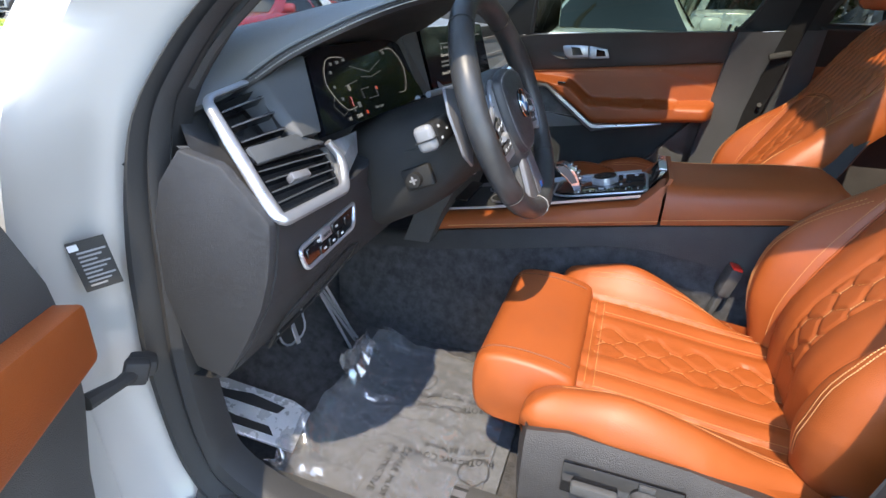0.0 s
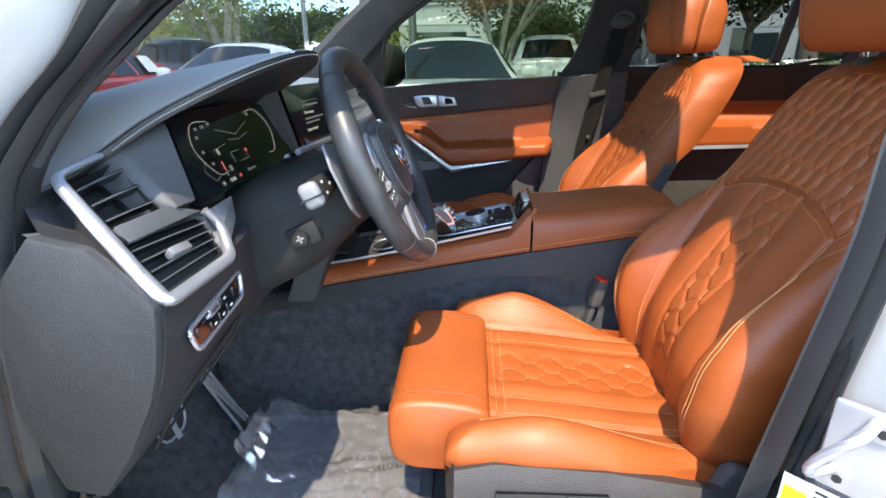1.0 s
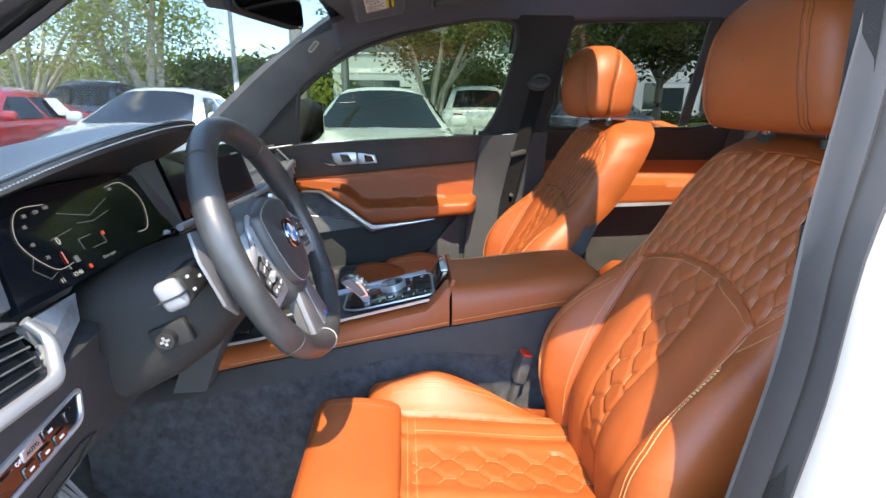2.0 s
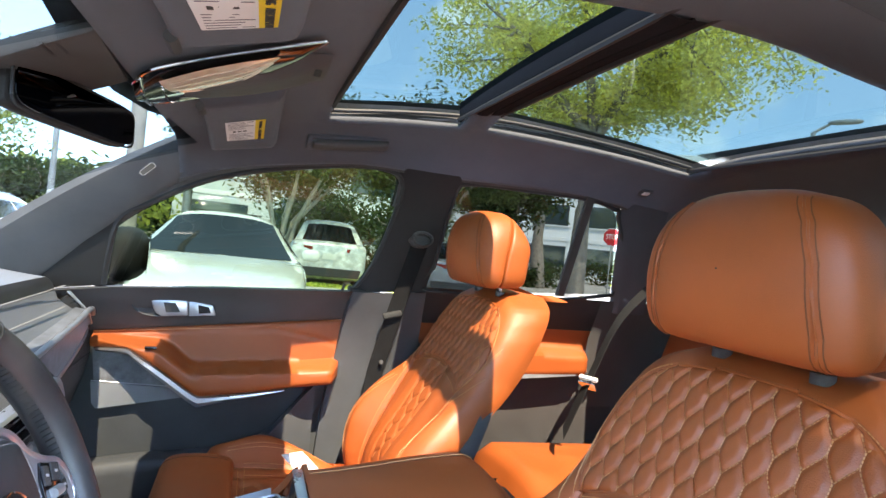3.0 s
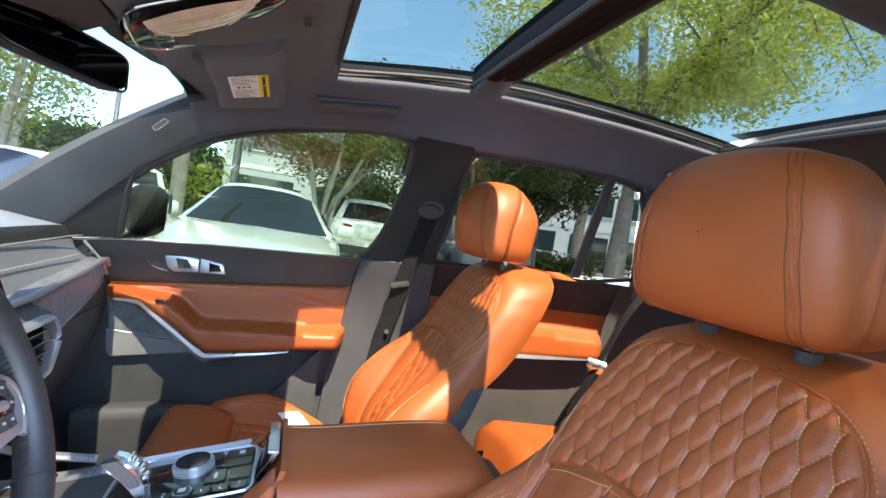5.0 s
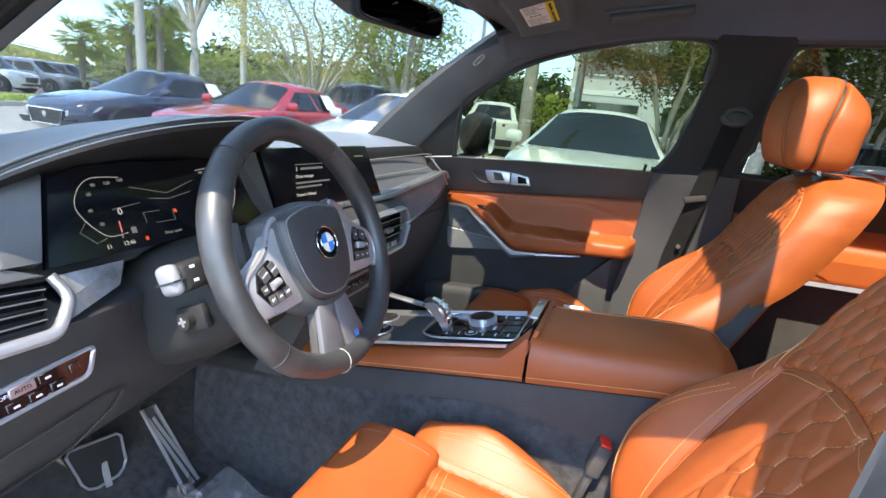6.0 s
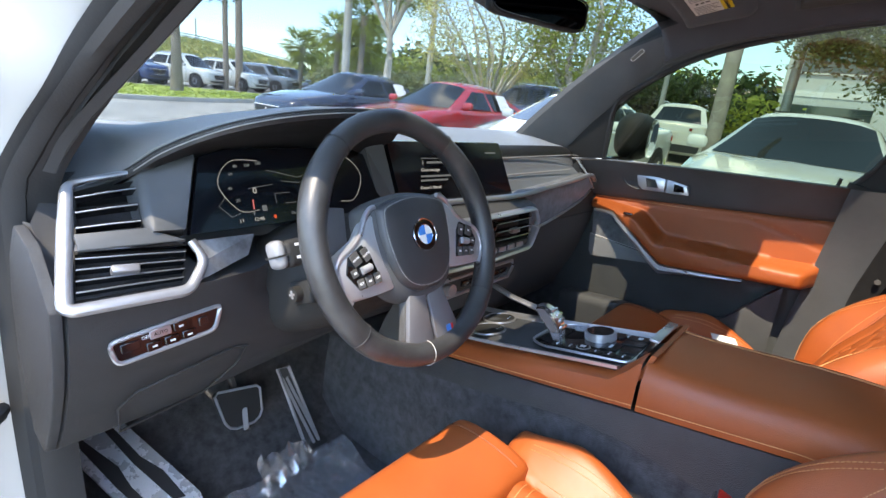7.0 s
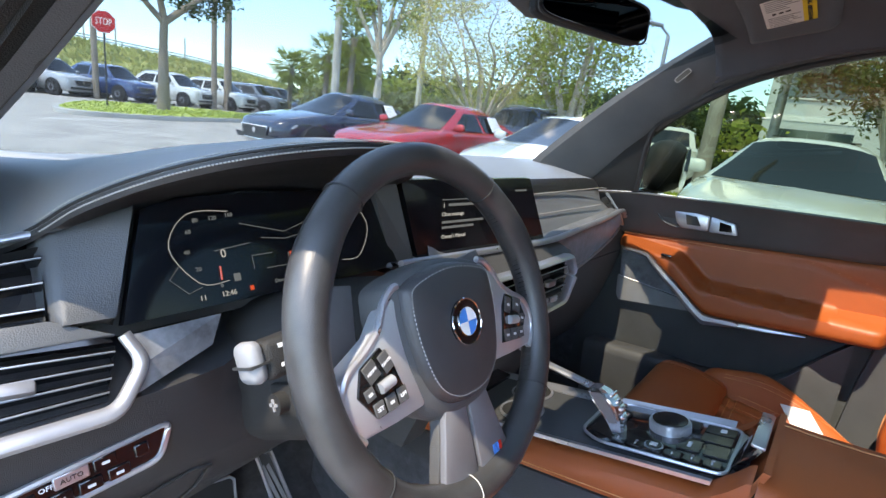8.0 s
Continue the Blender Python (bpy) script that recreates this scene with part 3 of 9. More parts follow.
for s, nm in ((1, "wing_east"), (-1, "wing_west")):
    bm = loft([[(s * 0.90, y, 0.98 - 0.1 * t), (s * 0.97, y, 0.8), (s * 0.97, y, 0.35)] for y, t in ((0.50, 0), (1.2, 0.3), (2.0, 1.0))])
    structure(nm, bm, WHITE_PAINT, "white front wing of the car", "car wing")
    bm = loft([[(s * 0.90, y, 1.08), (s * 0.97, y, 0.85), (s * 0.97, y, 0.35)] for y in (-0.50, -1.2, -2.16)])
    structure(nm.replace("wing", "flank"), bm, WHITE_PAINT, "white rear flank of the car", "car flank")
bm = loft([[(x, 0.82, z) for x in (-0.9, -0.3, 0.3, 0.9)] for z in (0.3, 0.7, 1.05)])
structure("firewall", bm, BLACK_SOFT, "black wall between cabin and engine bay", "firewall")


# ---- dashboard ----
dash = thing("dashboard", (0, 0.5, 0.74), "black and grey leather dashboard with silver and stone trim", "dashboard")
EX = (-0.73, -0.66, -0.625, -0.60, -0.56, -0.50, -0.42, -0.34, -0.28, -0.24, -0.20, 0.0, 0.45, 0.60, 0.66, 0.70)
EY = (0.36, 0.315, 0.295, 0.245, 0.18, 0.140, 0.122, 0.124, 0.15, 0.20, 0.245, 0.258, 0.265, 0.29, 0.32, 0.36)
EZ = (1.085, 1.112, 1.130, 1.165, 1.200, 1.222, 1.233, 1.232, 1.219, 1.195, 1.174, 1.166, 1.160, 1.146, 1.128, 1.105)
edge = spline(list(zip(EX, EY, EZ)), 6)


def pad_top():
    rows, lips = [], []
    for p in edge:
        row = []
        yb = 0.96 - 0.20 * (abs(p.x) / 0.7) ** 2.2
        for i in range(13):
            t = i / 12
            y = lerp(p.y, yb, t)
            z = lerp(p.z, 1.172, smooth01(t * 2.2)) if p.x > -0.66 else p.z + 0.04 * smooth01(t * 3)
            z = lerp(z, 1.085, smooth01((t - 0.45) / 0.55)) + 0.006 * math.sin(math.pi * min(t * 3, 1))
            row.append(Vector((p.x, y, z)))
        under = [Vector((p.x, p.y - 0.002, p.z - 0.004)), Vector((p.x, p.y + 0.001, p.z - 0.010)), Vector((p.x, p.y + 0.012, p.z - 0.014))]
        if p.x > -0.2:
            under = [Vector((p.x, p.y - 0.006, p.z - 0.005)), Vector((p.x, p.y - 0.013, p.z - 0.014)), Vector((p.x, p.y - 0.018, p.z - 0.028))]
        rows.append(row)
        lips.append(under[::-1] + [row[0]])
    return loft(rows), loft(lips)


pad, lip = pad_top()
part("top_pad", pad, GREY_LEATHER, dash, "grey leather top pad over the instruments")
HOOD_BLACK = surface("black_hood_leather", (0.020, 0.020, 0.021), 0.45, grain=(1000, 0.3, 1), stain=(8, 0.25))
part("hood_edge", lip, HOOD_BLACK, dash, "black leather front edge of the top pad")
part("hood_seam", tube([Vector((p.x, p.y + 0.0015, p.z + 0.0012)) for p in edge if -0.63 < p.x < -0.22], 0.0016, 5), INK, dash)
for k, (dy, dz) in enumerate(((-0.0026, -0.0030), (0.0062, 0.0034))):
    line = [Vector((p.x, p.y + dy, p.z + dz)) for p in edge if -0.622 < p.x < -0.235]
    dashes = bmesh.new()
    fine = spline(line, 4)
    for i in range(len(fine) - 1):
        tube([fine[i], fine[i].lerp(fine[i + 1], 0.68)], 0.00075, 4, bm=dashes)
    tagged(part("stitching", dashes, THREAD_PALE, dash, "row of pale stitches"), kind="stuff")
# underside of the hood down to the display
rows = []
for p in edge:
    if -0.63 < p.x < -0.2:
        t = (p.x + 0.63) / 0.43
        zt = 1.132 + 0.03 * math.sin(math.pi * min(max(t, 0), 1))
        rows.append([p + Vector((0, 0.012, -0.014)), Vector((p.x * 0.96 - 0.017, lerp(p.y, 0.275, 0.6), lerp(p.z - 0.02, zt + 0.02, 0.6))), Vector((p.x * 0.92 - 0.034, 0.278, zt))])
part("hood_lining", loft(rows), HOOD_BLACK, dash, "black lining under the instrument hood")
# panel between side vent and display
A, B, C, D = Vector((-0.619, 0.292, 1.127)), Vector((-0.551, 0.258, 1.156)), Vector((-0.586, 0.22, 1.058)), Vector((-0.630, 0.218, 1.063))
rows = []
for i in range(13):
    v = i / 12
    row = []
    for j in range(13):
        u = j / 12
        p = A.lerp(B, u).lerp(D.lerp(C, u), v)
        w = max(0.0, abs(2 * u - 1) - 0.8) / 0.2
        h = max(0.0, v - 0.88) / 0.12
        row.append(p + Vector((0, 0.016 * (1 - math.sqrt(max(0, 1 - min(1, w * w + h * h)))) - 0.004, -0.004 * (w * h))))
    rows.append(row)
rows = [[p + Vector((0, 0.04, 0)) for p in rows[0]]] + rows + [[p + Vector((0, 0.04, -0.01)) for p in rows[-1]]]
rows = [[r[0] + Vector((0, 0.04, 0))] + r + [r[-1] + Vector((0, 0.04, 0))] for r in rows]
part("side_panel", loft(rows), GREY_SOFT, dash, "grey leather panel beside the display", 60)

# displays
CL = Matrix.Translation((-0.405, 0.236, 1.105)) @ pose(0, 0, 0, 66, 0, 0)


def on(m, pts, z=0.0):
    return [m @ Vector((p[0], p[1], z)) for p in pts]


cluster = part("instrument_display", prism(on(CL, [(-0.178, -0.05), (-0.145, 0.052), (-0.11, 0.062), (0.11, 0.062), (0.145, 0.05), (0.172, -0.05)]), CL.to_3x3() @ Vector((0, 0, -0.012))), SCREEN, dash, "dark instrument display with lit figures")
for pts in ([(-0.062, 0.044), (-0.105, 0.044), (-0.128, 0.012), (-0.105, -0.026), (-0.075, -0.028)], [(0.062, 0.044), (0.105, 0.044), (0.128, 0.012), (0.105, -0.026), (0.075, -0.028)]):
    part("gauge_outline", tube(on(CL, [tuple(v)[:2] for v in spline([(*q, 0) for q in pts], 5)], 0.0012), 0.00045, 4), LIT_WHITE, cluster)
for pts in ([(-0.122, -0.006), (-0.133, -0.018), (-0.118, -0.034), (-0.104, -0.03)], [(-0.085, 0.004), (-0.045, 0.008)], [(-0.052, 0.03), (0.0, 0.016), (0.05, 0.03)], [(-0.03, 0.012), (0.0, 0.008), (0.04, 0.014)], [(-0.045, -0.02), (-0.045, -0.006), (-0.02, -0.006)], [(0.0, -0.008), (0.0, -0.022), (-0.03, -0.022)]):
    part("map_line", tube(on(CL, pts, 0.0012), 0.0004, 4), LIT_GREY, cluster)
part("gauge_needle", tube(on(CL, [(-0.083, -0.026), (-0.082, -0.012)], 0.0014), 0.0009, 4), LIT_RED, cluster)
part("lit_symbol", rbox((0.007, 0.008, 0.001), (-0.066, -0.026, 0.001), 0, m=CL), LIT_GREY, cluster)
part("warning_symbol", rbox((0.004, 0.005, 0.001), (-0.052, -0.040, 0.001), 0, m=CL), LIT_RED, cluster)
part("warning_symbol", rbox((0.004, 0.005, 0.001), (0.004, -0.010, 0.001), 0, m=CL), LIT_RED, cluster)
for txt, x, y, sz, mt in (("0", -0.076, 0.0, 0.013, LIT_WHITE), ("40", -0.112, 0.006, 0.006, LIT_GREY), ("60", -0.107, 0.026, 0.006, LIT_GREY), ("80", -0.098, 0.037, 0.006, LIT_GREY), ("120", -0.08, 0.038, 0.006, LIT_GREY), ("160", -0.062, 0.040, 0.006, LIT_GREY), ("20", -0.104, -0.012, 0.006, LIT_GREY), ("0", -0.084, -0.032, 0.006, LIT_GREY), ("12:46", -0.078, -0.041, 0.0075, LIT_WHITE), ("11", -0.105, -0.041, 0.0075, LIT_WHITE), ("100", 0.07, 0.04, 0.006, LIT_GREY), ("Door open", -0.01, -0.038, 0.006, LIT_GREY)):
    words(txt, CL @ pose(x, y, 0.0012), sz, mt, cluster)

mid_pts = [Vector((-0.232, 0.228, 1.178)), Vector((0.088, 0.206, 1.176)), Vector((0.150, 0.190, 1.062)), Vector((-0.20, 0.210, 1.066))]
mid = part("centre_display", prism(mid_pts, (0.001, 0.012, 0.0)), SCREEN, dash, "dark centre display with a message on it")
mid_x = (mid_pts[1] - mid_pts[0]).normalized()
mid_y = (mid_pts[0] - mid_pts[3])
mid_y = (mid_y - mid_x * mid_y.dot(mid_x)).normalized()
mid_z = mid_x.cross(mid_y)
CM = Matrix.Translation((mid_pts[0] + mid_pts[1] + mid_pts[2] + mid_pts[3]) / 4 + mid_z * 0.001) @ Matrix((mid_x, mid_y, mid_z)).transposed().to_4x4()
for x0, x1, y, h in ((-0.10, -0.02, 0.026, 0.0012), (-0.085, -0.02, 0.018, 0.004), (-0.10, 0.0, -0.008, 0.0035), (-0.10, -0.025, -0.016, 0.0035), (0.09, 0.125, 0.036, 0.003)):
    part("message_bar", rbox((x1 - x0, h, 0.0006), ((x0 + x1) / 2, y, 0), 0, m=CM), LIT_GREY, mid)
for txt, x, y, sz in (("i", -0.096, 0.018, 0.012), ("Close message", -0.075, 0.004, 0.0085), ("Owner's Manual", -0.073, -0.03, 0.0085)):
    words(txt, CM @ pose(x, y, 0.0005), sz, LIT_WHITE, mid)
part("display_pillar", prism([(-0.262, 0.25, 1.165), (-0.238, 0.232, 1.175), (-0.205, 0.212, 1.06), (-0.24, 0.218, 1.052)], (0, 0.03, 0)), BLACK_SOFT, dash)
part("display_back", prism([(-0.60, 0.30, 1.16), (0.10, 0.27, 1.15), (0.16, 0.25, 1.03), (-0.60, 0.26, 1.03)], (0, 0.03, 0)), BLACK_SOFT, dash)


# vents
SLAT_EDGE = surface("satin_slat_edge", (0.30, 0.31, 0.33), 0.3, 0.8)
STALK_TAB = surface("satin_vent_tab", (0.20, 0.20, 0.21), 0.35, 0.4, stain=(60, 0.1))


def vent(parent, tl, tr, br, bl, n, tab=None, rim=None, label="silver-framed air vent", rim_r=0.005):
    tl, tr, br, bl = Vector(tl), Vector(tr), Vector(br), Vector(bl)
    nrm = (tr - tl).cross(bl - tl).normalized()
    if nrm.y > 0:
        nrm = -nrm
    box = [q - nrm * 0.004 for q in (tl, tr, br, bl)]
    b = loft([box, [q - nrm * 0.045 for q in box]], True)
    b.faces.new([v for v in b.verts][4:8])
    top = part("vent", b, INK, parent, label)
    for k in range(n):
        t = (k + 0.6) / (n + 0.1)
        a, c = tl.lerp(bl, t) - nrm * 0.006, tr.lerp(br, t) - nrm * 0.006
        part("slat", strip([a, a.lerp(c, 0.5) + nrm * 0.001, c], nrm, 0.007, (bl - tl).normalized() * -0.0022), GLOSS_BLACK, top)
        part("slat_edge", tube([a + nrm * 0.0075, a.lerp(c, 0.5) + nrm * 0.0085, c + nrm * 0.0075], 0.0010, 5), SLAT_EDGE, top)
    if tab:
        c = tl.lerp(bl, tab[1]).lerp(tr.lerp(br, tab[1]), tab[0]) + nrm * 0.004
        ex = (tr - tl).normalized()
        m = Matrix.Translation(c) @ Matrix((ex, nrm.cross(ex) * -1, nrm)).transposed().to_4x4()
        part("slider_tab", rbox((0.030, 0.011, 0.014), (0, 0, 0), 0.003, 2, m=m), STALK_TAB, top)
    if rim:
        part("rim", tube([Vector(q) for q in rim], rim_r, 8, True, 0.7), SILVER, top)
    return top


side_v = vent(dash, (-0.706, 0.233, 1.050), (-0.590, 0.214, 1.044), (-0.606, 0.190, 1.007), (-0.720, 0.193, 1.010), 4, (0.42, 0.52))
side_u = vent(dash, (-0.684, 0.294, 1.110), (-0.620, 0.288, 1.120), (-0.634, 0.233, 1.068), (-0.700, 0.247, 1.065), 3)
part("vent_bar", prism([(-0.703, 0.246, 1.066), (-0.634, 0.232, 1.068), (-0.59, 0.217, 1.050), (-0.704, 0.232, 1.050)], (0, -0.004, 0.004), 0.001), GREY_SOFT, side_v, "grey bar between the vents")
part("thumb_wheel", disc(0.006, 0.024, 16, Matrix.Translation((-0.660, 0.234, 1.060)) @ pose(0, 0, 0, 0, 90, -8)), BRIGHT, side_v)
def soft_corners(pts, r=0.012):
    """A line whose corners are rounded."""
    p = [Vector(q) for q in pts]
    out = [p[0]]
    for a, b, c in zip(p, p[1:], p[2:]):
        d0, d1 = (a - b), (c - b)
        q0, q1 = b + d0.normalized() * min(r, d0.length * 0.45), b + d1.normalized() * min(r, d1.length * 0.45)
        out += [q0.lerp(b, t).lerp(b.lerp(q1, t), t) for t in (0, 0.25, 0.5, 0.75, 1)]
    return out + [p[-1]]


frame_line = soft_corners([(-0.617, 0.297, 1.128), (-0.690, 0.303, 1.116), (-0.706, 0.262, 1.075), (-0.724, 0.215, 1.028), (-0.734, 0.184, 1.001), (-0.602, 0.180, 0.998), (-0.573, 0.200, 1.028), (-0.584, 0.213, 1.052)])
part("vent_frame", tube(frame_line, [lerp(0.0045, 0.0085, smooth01(k / 8)) * lerp(1.0, 0.75, smooth01((k - 20) / 8)) for k in range(len(frame_line))], 10, flat=0.85), SILVER, side_v, "broad satin silver frame round the vents")
part("divider", prism([Vector(q) for q in ((-0.700, 0.243, 1.064), (-0.634, 0.229, 1.068), (-0.592, 0.211, 1.048), (-0.708, 0.231, 1.053))], (0, 0.012, 0.0), 0.002), GLOSS_BLACK, side_v, "glossy black divider between the vents")
wheel_m = Matrix.Translation((-0.660, 0.2345, 1.0610)) @ pose(0, 0, 0, 0, 90, -6)
tw = part("thumb_wheel", disc(0.0060, 0.024, 20, wheel_m), SILVER, side_v, "ribbed silver thumb wheel")
for k in range(5):
    part("wheel_rib", disc(0.0064, 0.0016, 20, wheel_m @ pose(0, 0, -0.010 + 0.005 * k)), GLOSS_BLACK, tw)

# stone trim right of the side vent and knee panels below
part("stone_trim", prism([(-0.578, 0.211, 1.051), (-0.490, 0.222, 1.046), (-0.503, 0.214, 1.018), (-0.597, 0.184, 1.003), (-0.570, 0.199, 1.028)], (0, 0.02, -0.01)), WOOD, dash, "grey stone veneer trim")
KP = [(0.300, 1.120), (0.245, 1.060), (0.190, 1.000), (0.196, 0.962), (0.203, 0.930), (0.219, 0.885), (0.252, 0.825), (0.298, 0.757), (0.325, 0.738), (0.52, 0.72)]


def knee_rows():
    rows = []
    for x in (-0.735, -0.73, -0.69, -0.62, -0.56, -0.50, -0.44, -0.36, -0.28, -0.20, -0.13):
        row = []
        for y, z in KP:
            rise = 0.04 * smooth01((x + 0.70) / 0.55) if z < 0.80 else 0
            deep = 0.05 * smooth01((x + 0.53) / 0.12) if z > 0.95 else (0.02 * smooth01((x + 0.53) / 0.12) if z > 0.9 else 0)
            drop = 0.05 if (z > 1.05 and x > -0.60) else 0
            deep += 0.055 if z > 1.01 and -0.72 < x < -0.55 else 0
            drop += {1.120: 0.048, 1.060: 0.032}.get(z, 0) if x < -0.72 else 0
            row.append(Vector((x, y + deep + (0.012 if x < -0.732 else 0), z + rise - drop)))
        rows.append(row)
    return rows


part("lower_panel", loft(knee_rows()), KNEE, dash, "dark grey lower dash panel")
end = [Vector((-0.735, y, z)) for y, z in KP[1:8]] + [Vector((-0.735, 0.345, 0.765)), Vector((-0.735, 0.372, 0.88)), Vector((-0.735, 0.362, 0.97)), Vector((-0.735, 0.338, 1.03)), Vector((-0.735, 0.300, 1.072))]
part("end_cap", prism(end, (-0.012, 0, 0), 0.004), KNEE, dash, "grained grey end panel of the dash")
knee = [Vector((x, y, z)) for x, y, z in ((-0.672, 0.258, 0.823), (-0.655, 0.238, 0.852), (-0.52, 0.234, 0.875), (-0.50, 0.232, 0.872), (-0.505, 0.258, 0.83), (-0.535, 0.298, 0.775), (-0.66, 0.302, 0.756))]
knee = [p + Vector((0, -0.008, -0.005)) for p in knee]
part("knee_flap_joint", tube(knee, 0.0022, 5, True), INK, dash, "joint round the knee panel")

# light switch panel
SW = Matrix.Translation((-0.622, 0.1965, 0.938)) @ pose(0, 0, 0, 82, -4.5, 0)
sw_ring = on(SW, [tuple(v)[:2] for v in soft_corners([(0.0, -0.0165, 0), (-0.066, -0.0175, 0), (-0.070, 0.012, 0), (0.070, 0.017, 0), (0.056, -0.0155, 0), (0.0, -0.0165, 0)], 0.010)][:-1], 0.002)
sw = part("light_switch_panel", prism(sw_ring, SW.to_3x3() @ Vector((0, 0, -0.006))), GLOSS_BLACK, dash, "black light switch panel in a silver surround")
part("surround", tube(sw_ring, 0.0032, 6, True), SILVER, sw)
for x, y, w in ((-0.048, 0, 0.022), (-0.012, 0.006, 0.026), (0.013, 0.006, 0.018), (-0.022, -0.009, 0.018), (0.0, -0.009, 0.018), (0.022, -0.009, 0.018), (0.042, 0.002, 0.012)):
    # the AUTO key is silver in place of a bright reflection on gloss black
    part("key", rbox((w, 0.012, 0.004), (x, y, 0.002), 0.001, 1, m=SW), SILVER if w == 0.026 else GLOSS_BLACK, sw)
words("OFF", SW @ pose(-0.03, 0.006, 0.0045), 0.006, PALE_INK, sw)
words("AUTO", SW @ pose(-0.012, 0.006, 0.0045), 0.006, INK, sw)
for x in (-0.022, 0.0, 0.022, 0.013):
    part("symbol", rbox((0.006, 0.0025, 0.0005), (x, -0.009 if x != 0.013 else 0.006, 0.0045), 0, m=SW), PALE_INK, sw)

# middle of the dash
rows = []
for x in (-0.17, -0.165, -0.10, 0.0, 0.10, 0.165, 0.195, 0.20):
    o = 0.06 if x < -0.166 or x > 0.197 else 0
    rows.append([Vector((x, y + o, z)) for y, z in ((0.205, 1.060), (0.150, 1.040), (0.144, 1.034), (0.172, 1.030), (0.172, 0.966), (0.141, 0.962), (0.140, 0.950), (0.150, 0.940), (0.160, 0.915), (0.168, 0.90), (0.172, 0.855), (0.20, 0.80), (0.23, 0.72))])
stack = part("control_block", loft(rows), BLACK_SOFT, dash, "black centre stack with vents and controls")
for x0, x1, tabx in ((-0.145, -0.012, 0.5), (0.030, 0.165, 0.45)):
    vent(stack, (x0, 0.140, 1.026), (x1, 0.140, 1.026), (x1 + 0.008, 0.138, 0.968), (x0, 0.138, 0.968), 3, (tabx, 0.55))
loop = [(-0.165, 0.138, 1.036), (0.0, 0.136, 1.036), (0.172, 0.138, 1.036), (0.192, 0.134, 0.998), (0.168, 0.136, 0.944), (0.0, 0.134, 0.940), (-0.165, 0.136, 0.944), (-0.185, 0.136, 0.99)]
part("stack_surround", tube(soft_corners(loop + loop[:1], 0.014)[:-1], 0.0115, 8, True, 0.5), SILVER, stack, "satin silver surround")
hz = part("hazard_key", rbox((0.030, 0.004, 0.022), (0.008, 0.140, 1.0), 0.001), GLOSS_BLACK, stack)
part("hazard_mark", prism([(0.003, 0.1378, 0.997), (0.013, 0.1378, 0.997), (0.008, 0.1378, 1.005)], (0, -0.0006, 0)), RED, hz)
for k in range(8):
    part("climate_key", rbox((0.026, 0.005, 0.012), (-0.12 + 0.036 * k, 0.139, 0.954), 0.0015), SILVER, stack)
loop = [(-0.15, 0.162, 0.905), (0.15, 0.162, 0.905), (0.163, 0.165, 0.888), (0.150, 0.168, 0.862), (-0.15, 0.168, 0.862), (-0.163, 0.165, 0.888)]
part("radio_surround", tube(loop, 0.004, 8, True), SILVER, stack)
part("volume_knob", disc(0.013, 0.018, 24, Matrix.Translation((-0.09, 0.158, 0.885)) @ pose(0, 0, 0, 84)), SILVER, stack)
for k in range(6):
    part("radio_key", rbox((0.024, 0.005, 0.012), (-0.03 + 0.03 * k, 0.164, 0.885), 0.001), GLOSS_BLACK, stack)

# passenger side
bx = (-0.24, -0.10, 0.05, 0.165, 0.30, 0.45, 0.58, 0.645)
bt = (1.062, 1.060, 1.057, 1.058, 1.066, 1.074, 1.082, 1.060)
bb = (1.045, 1.043, 1.040, 0.960, 0.962, 0.985, 1.010, 1.028)
by = (0.206, 0.196, 0.186, 0.176, 0.180, 0.186, 0.195, 0.205)
part("stone_band", loft([[Vector((x, y + 0.03, t + 0.004)), Vector((x, y + 0.004, t)), Vector((x, y, lerp(t, b, 0.5))), Vector((x, y + 0.01, b)), Vector((x, y + 0.05, b - 0.004))] for x, t, b, y in zip(bx, bt, bb, by)]), WOOD, dash, "grey stone veneer band")
part("band_edge", tube(spline([(x, y - 0.001, t + 0.002) for x, t, y in zip(bx, bt, by)], 4), 0.0062, 8), SILVER, dash, "bright line above the band")
part("band_lower_edge", tube(spline([(x, y + 0.008, b) for x, b, y in list(zip(bx, bb, by))[3:]], 4), 0.0035, 6), SILVER, dash)
face = [[p + Vector((0, -0.017, -0.026)), p + Vector((0, -0.024, -0.045)), Vector((p.x, lerp(p.y - 0.024, 0.206, 0.6), lerp(p.z - 0.045, 1.066, 0.6))), Vector((p.x, 0.206 + 0.02 * smooth01((p.x - 0.5) / 0.2), 1.064))] for p in edge if p.x > -0.2]
part("passenger_face", loft(face), DASH_FACE, dash, "grey leather dash face")
for z, y, x0, x1 in ((1.137, 0.2405, 0.10, 0.60), (1.100, 0.2205, 0.12, 0.50)):
    part("face_seam", tube([(lerp(x0, x1, k / 10), y + 0.02 * smooth01((lerp(x0, x1, k / 10) - 0.45) / 0.25), z - 0.012 * smooth01((lerp(x0, x1, k / 10) - 0.5) / 0.2)) for k in range(11)], 0.0013, 5), THREAD_PALE, dash)
vent(dash, (0.570, 0.235, 1.118), (0.655, 0.262, 1.105), (0.650, 0.215, 1.045), (0.590, 0.205, 1.078), 4, None, [(0.566, 0.236, 1.122), (0.660, 0.264, 1.107), (0.652, 0.208, 1.036), (0.586, 0.200, 1.076)], rim_r=0.004)
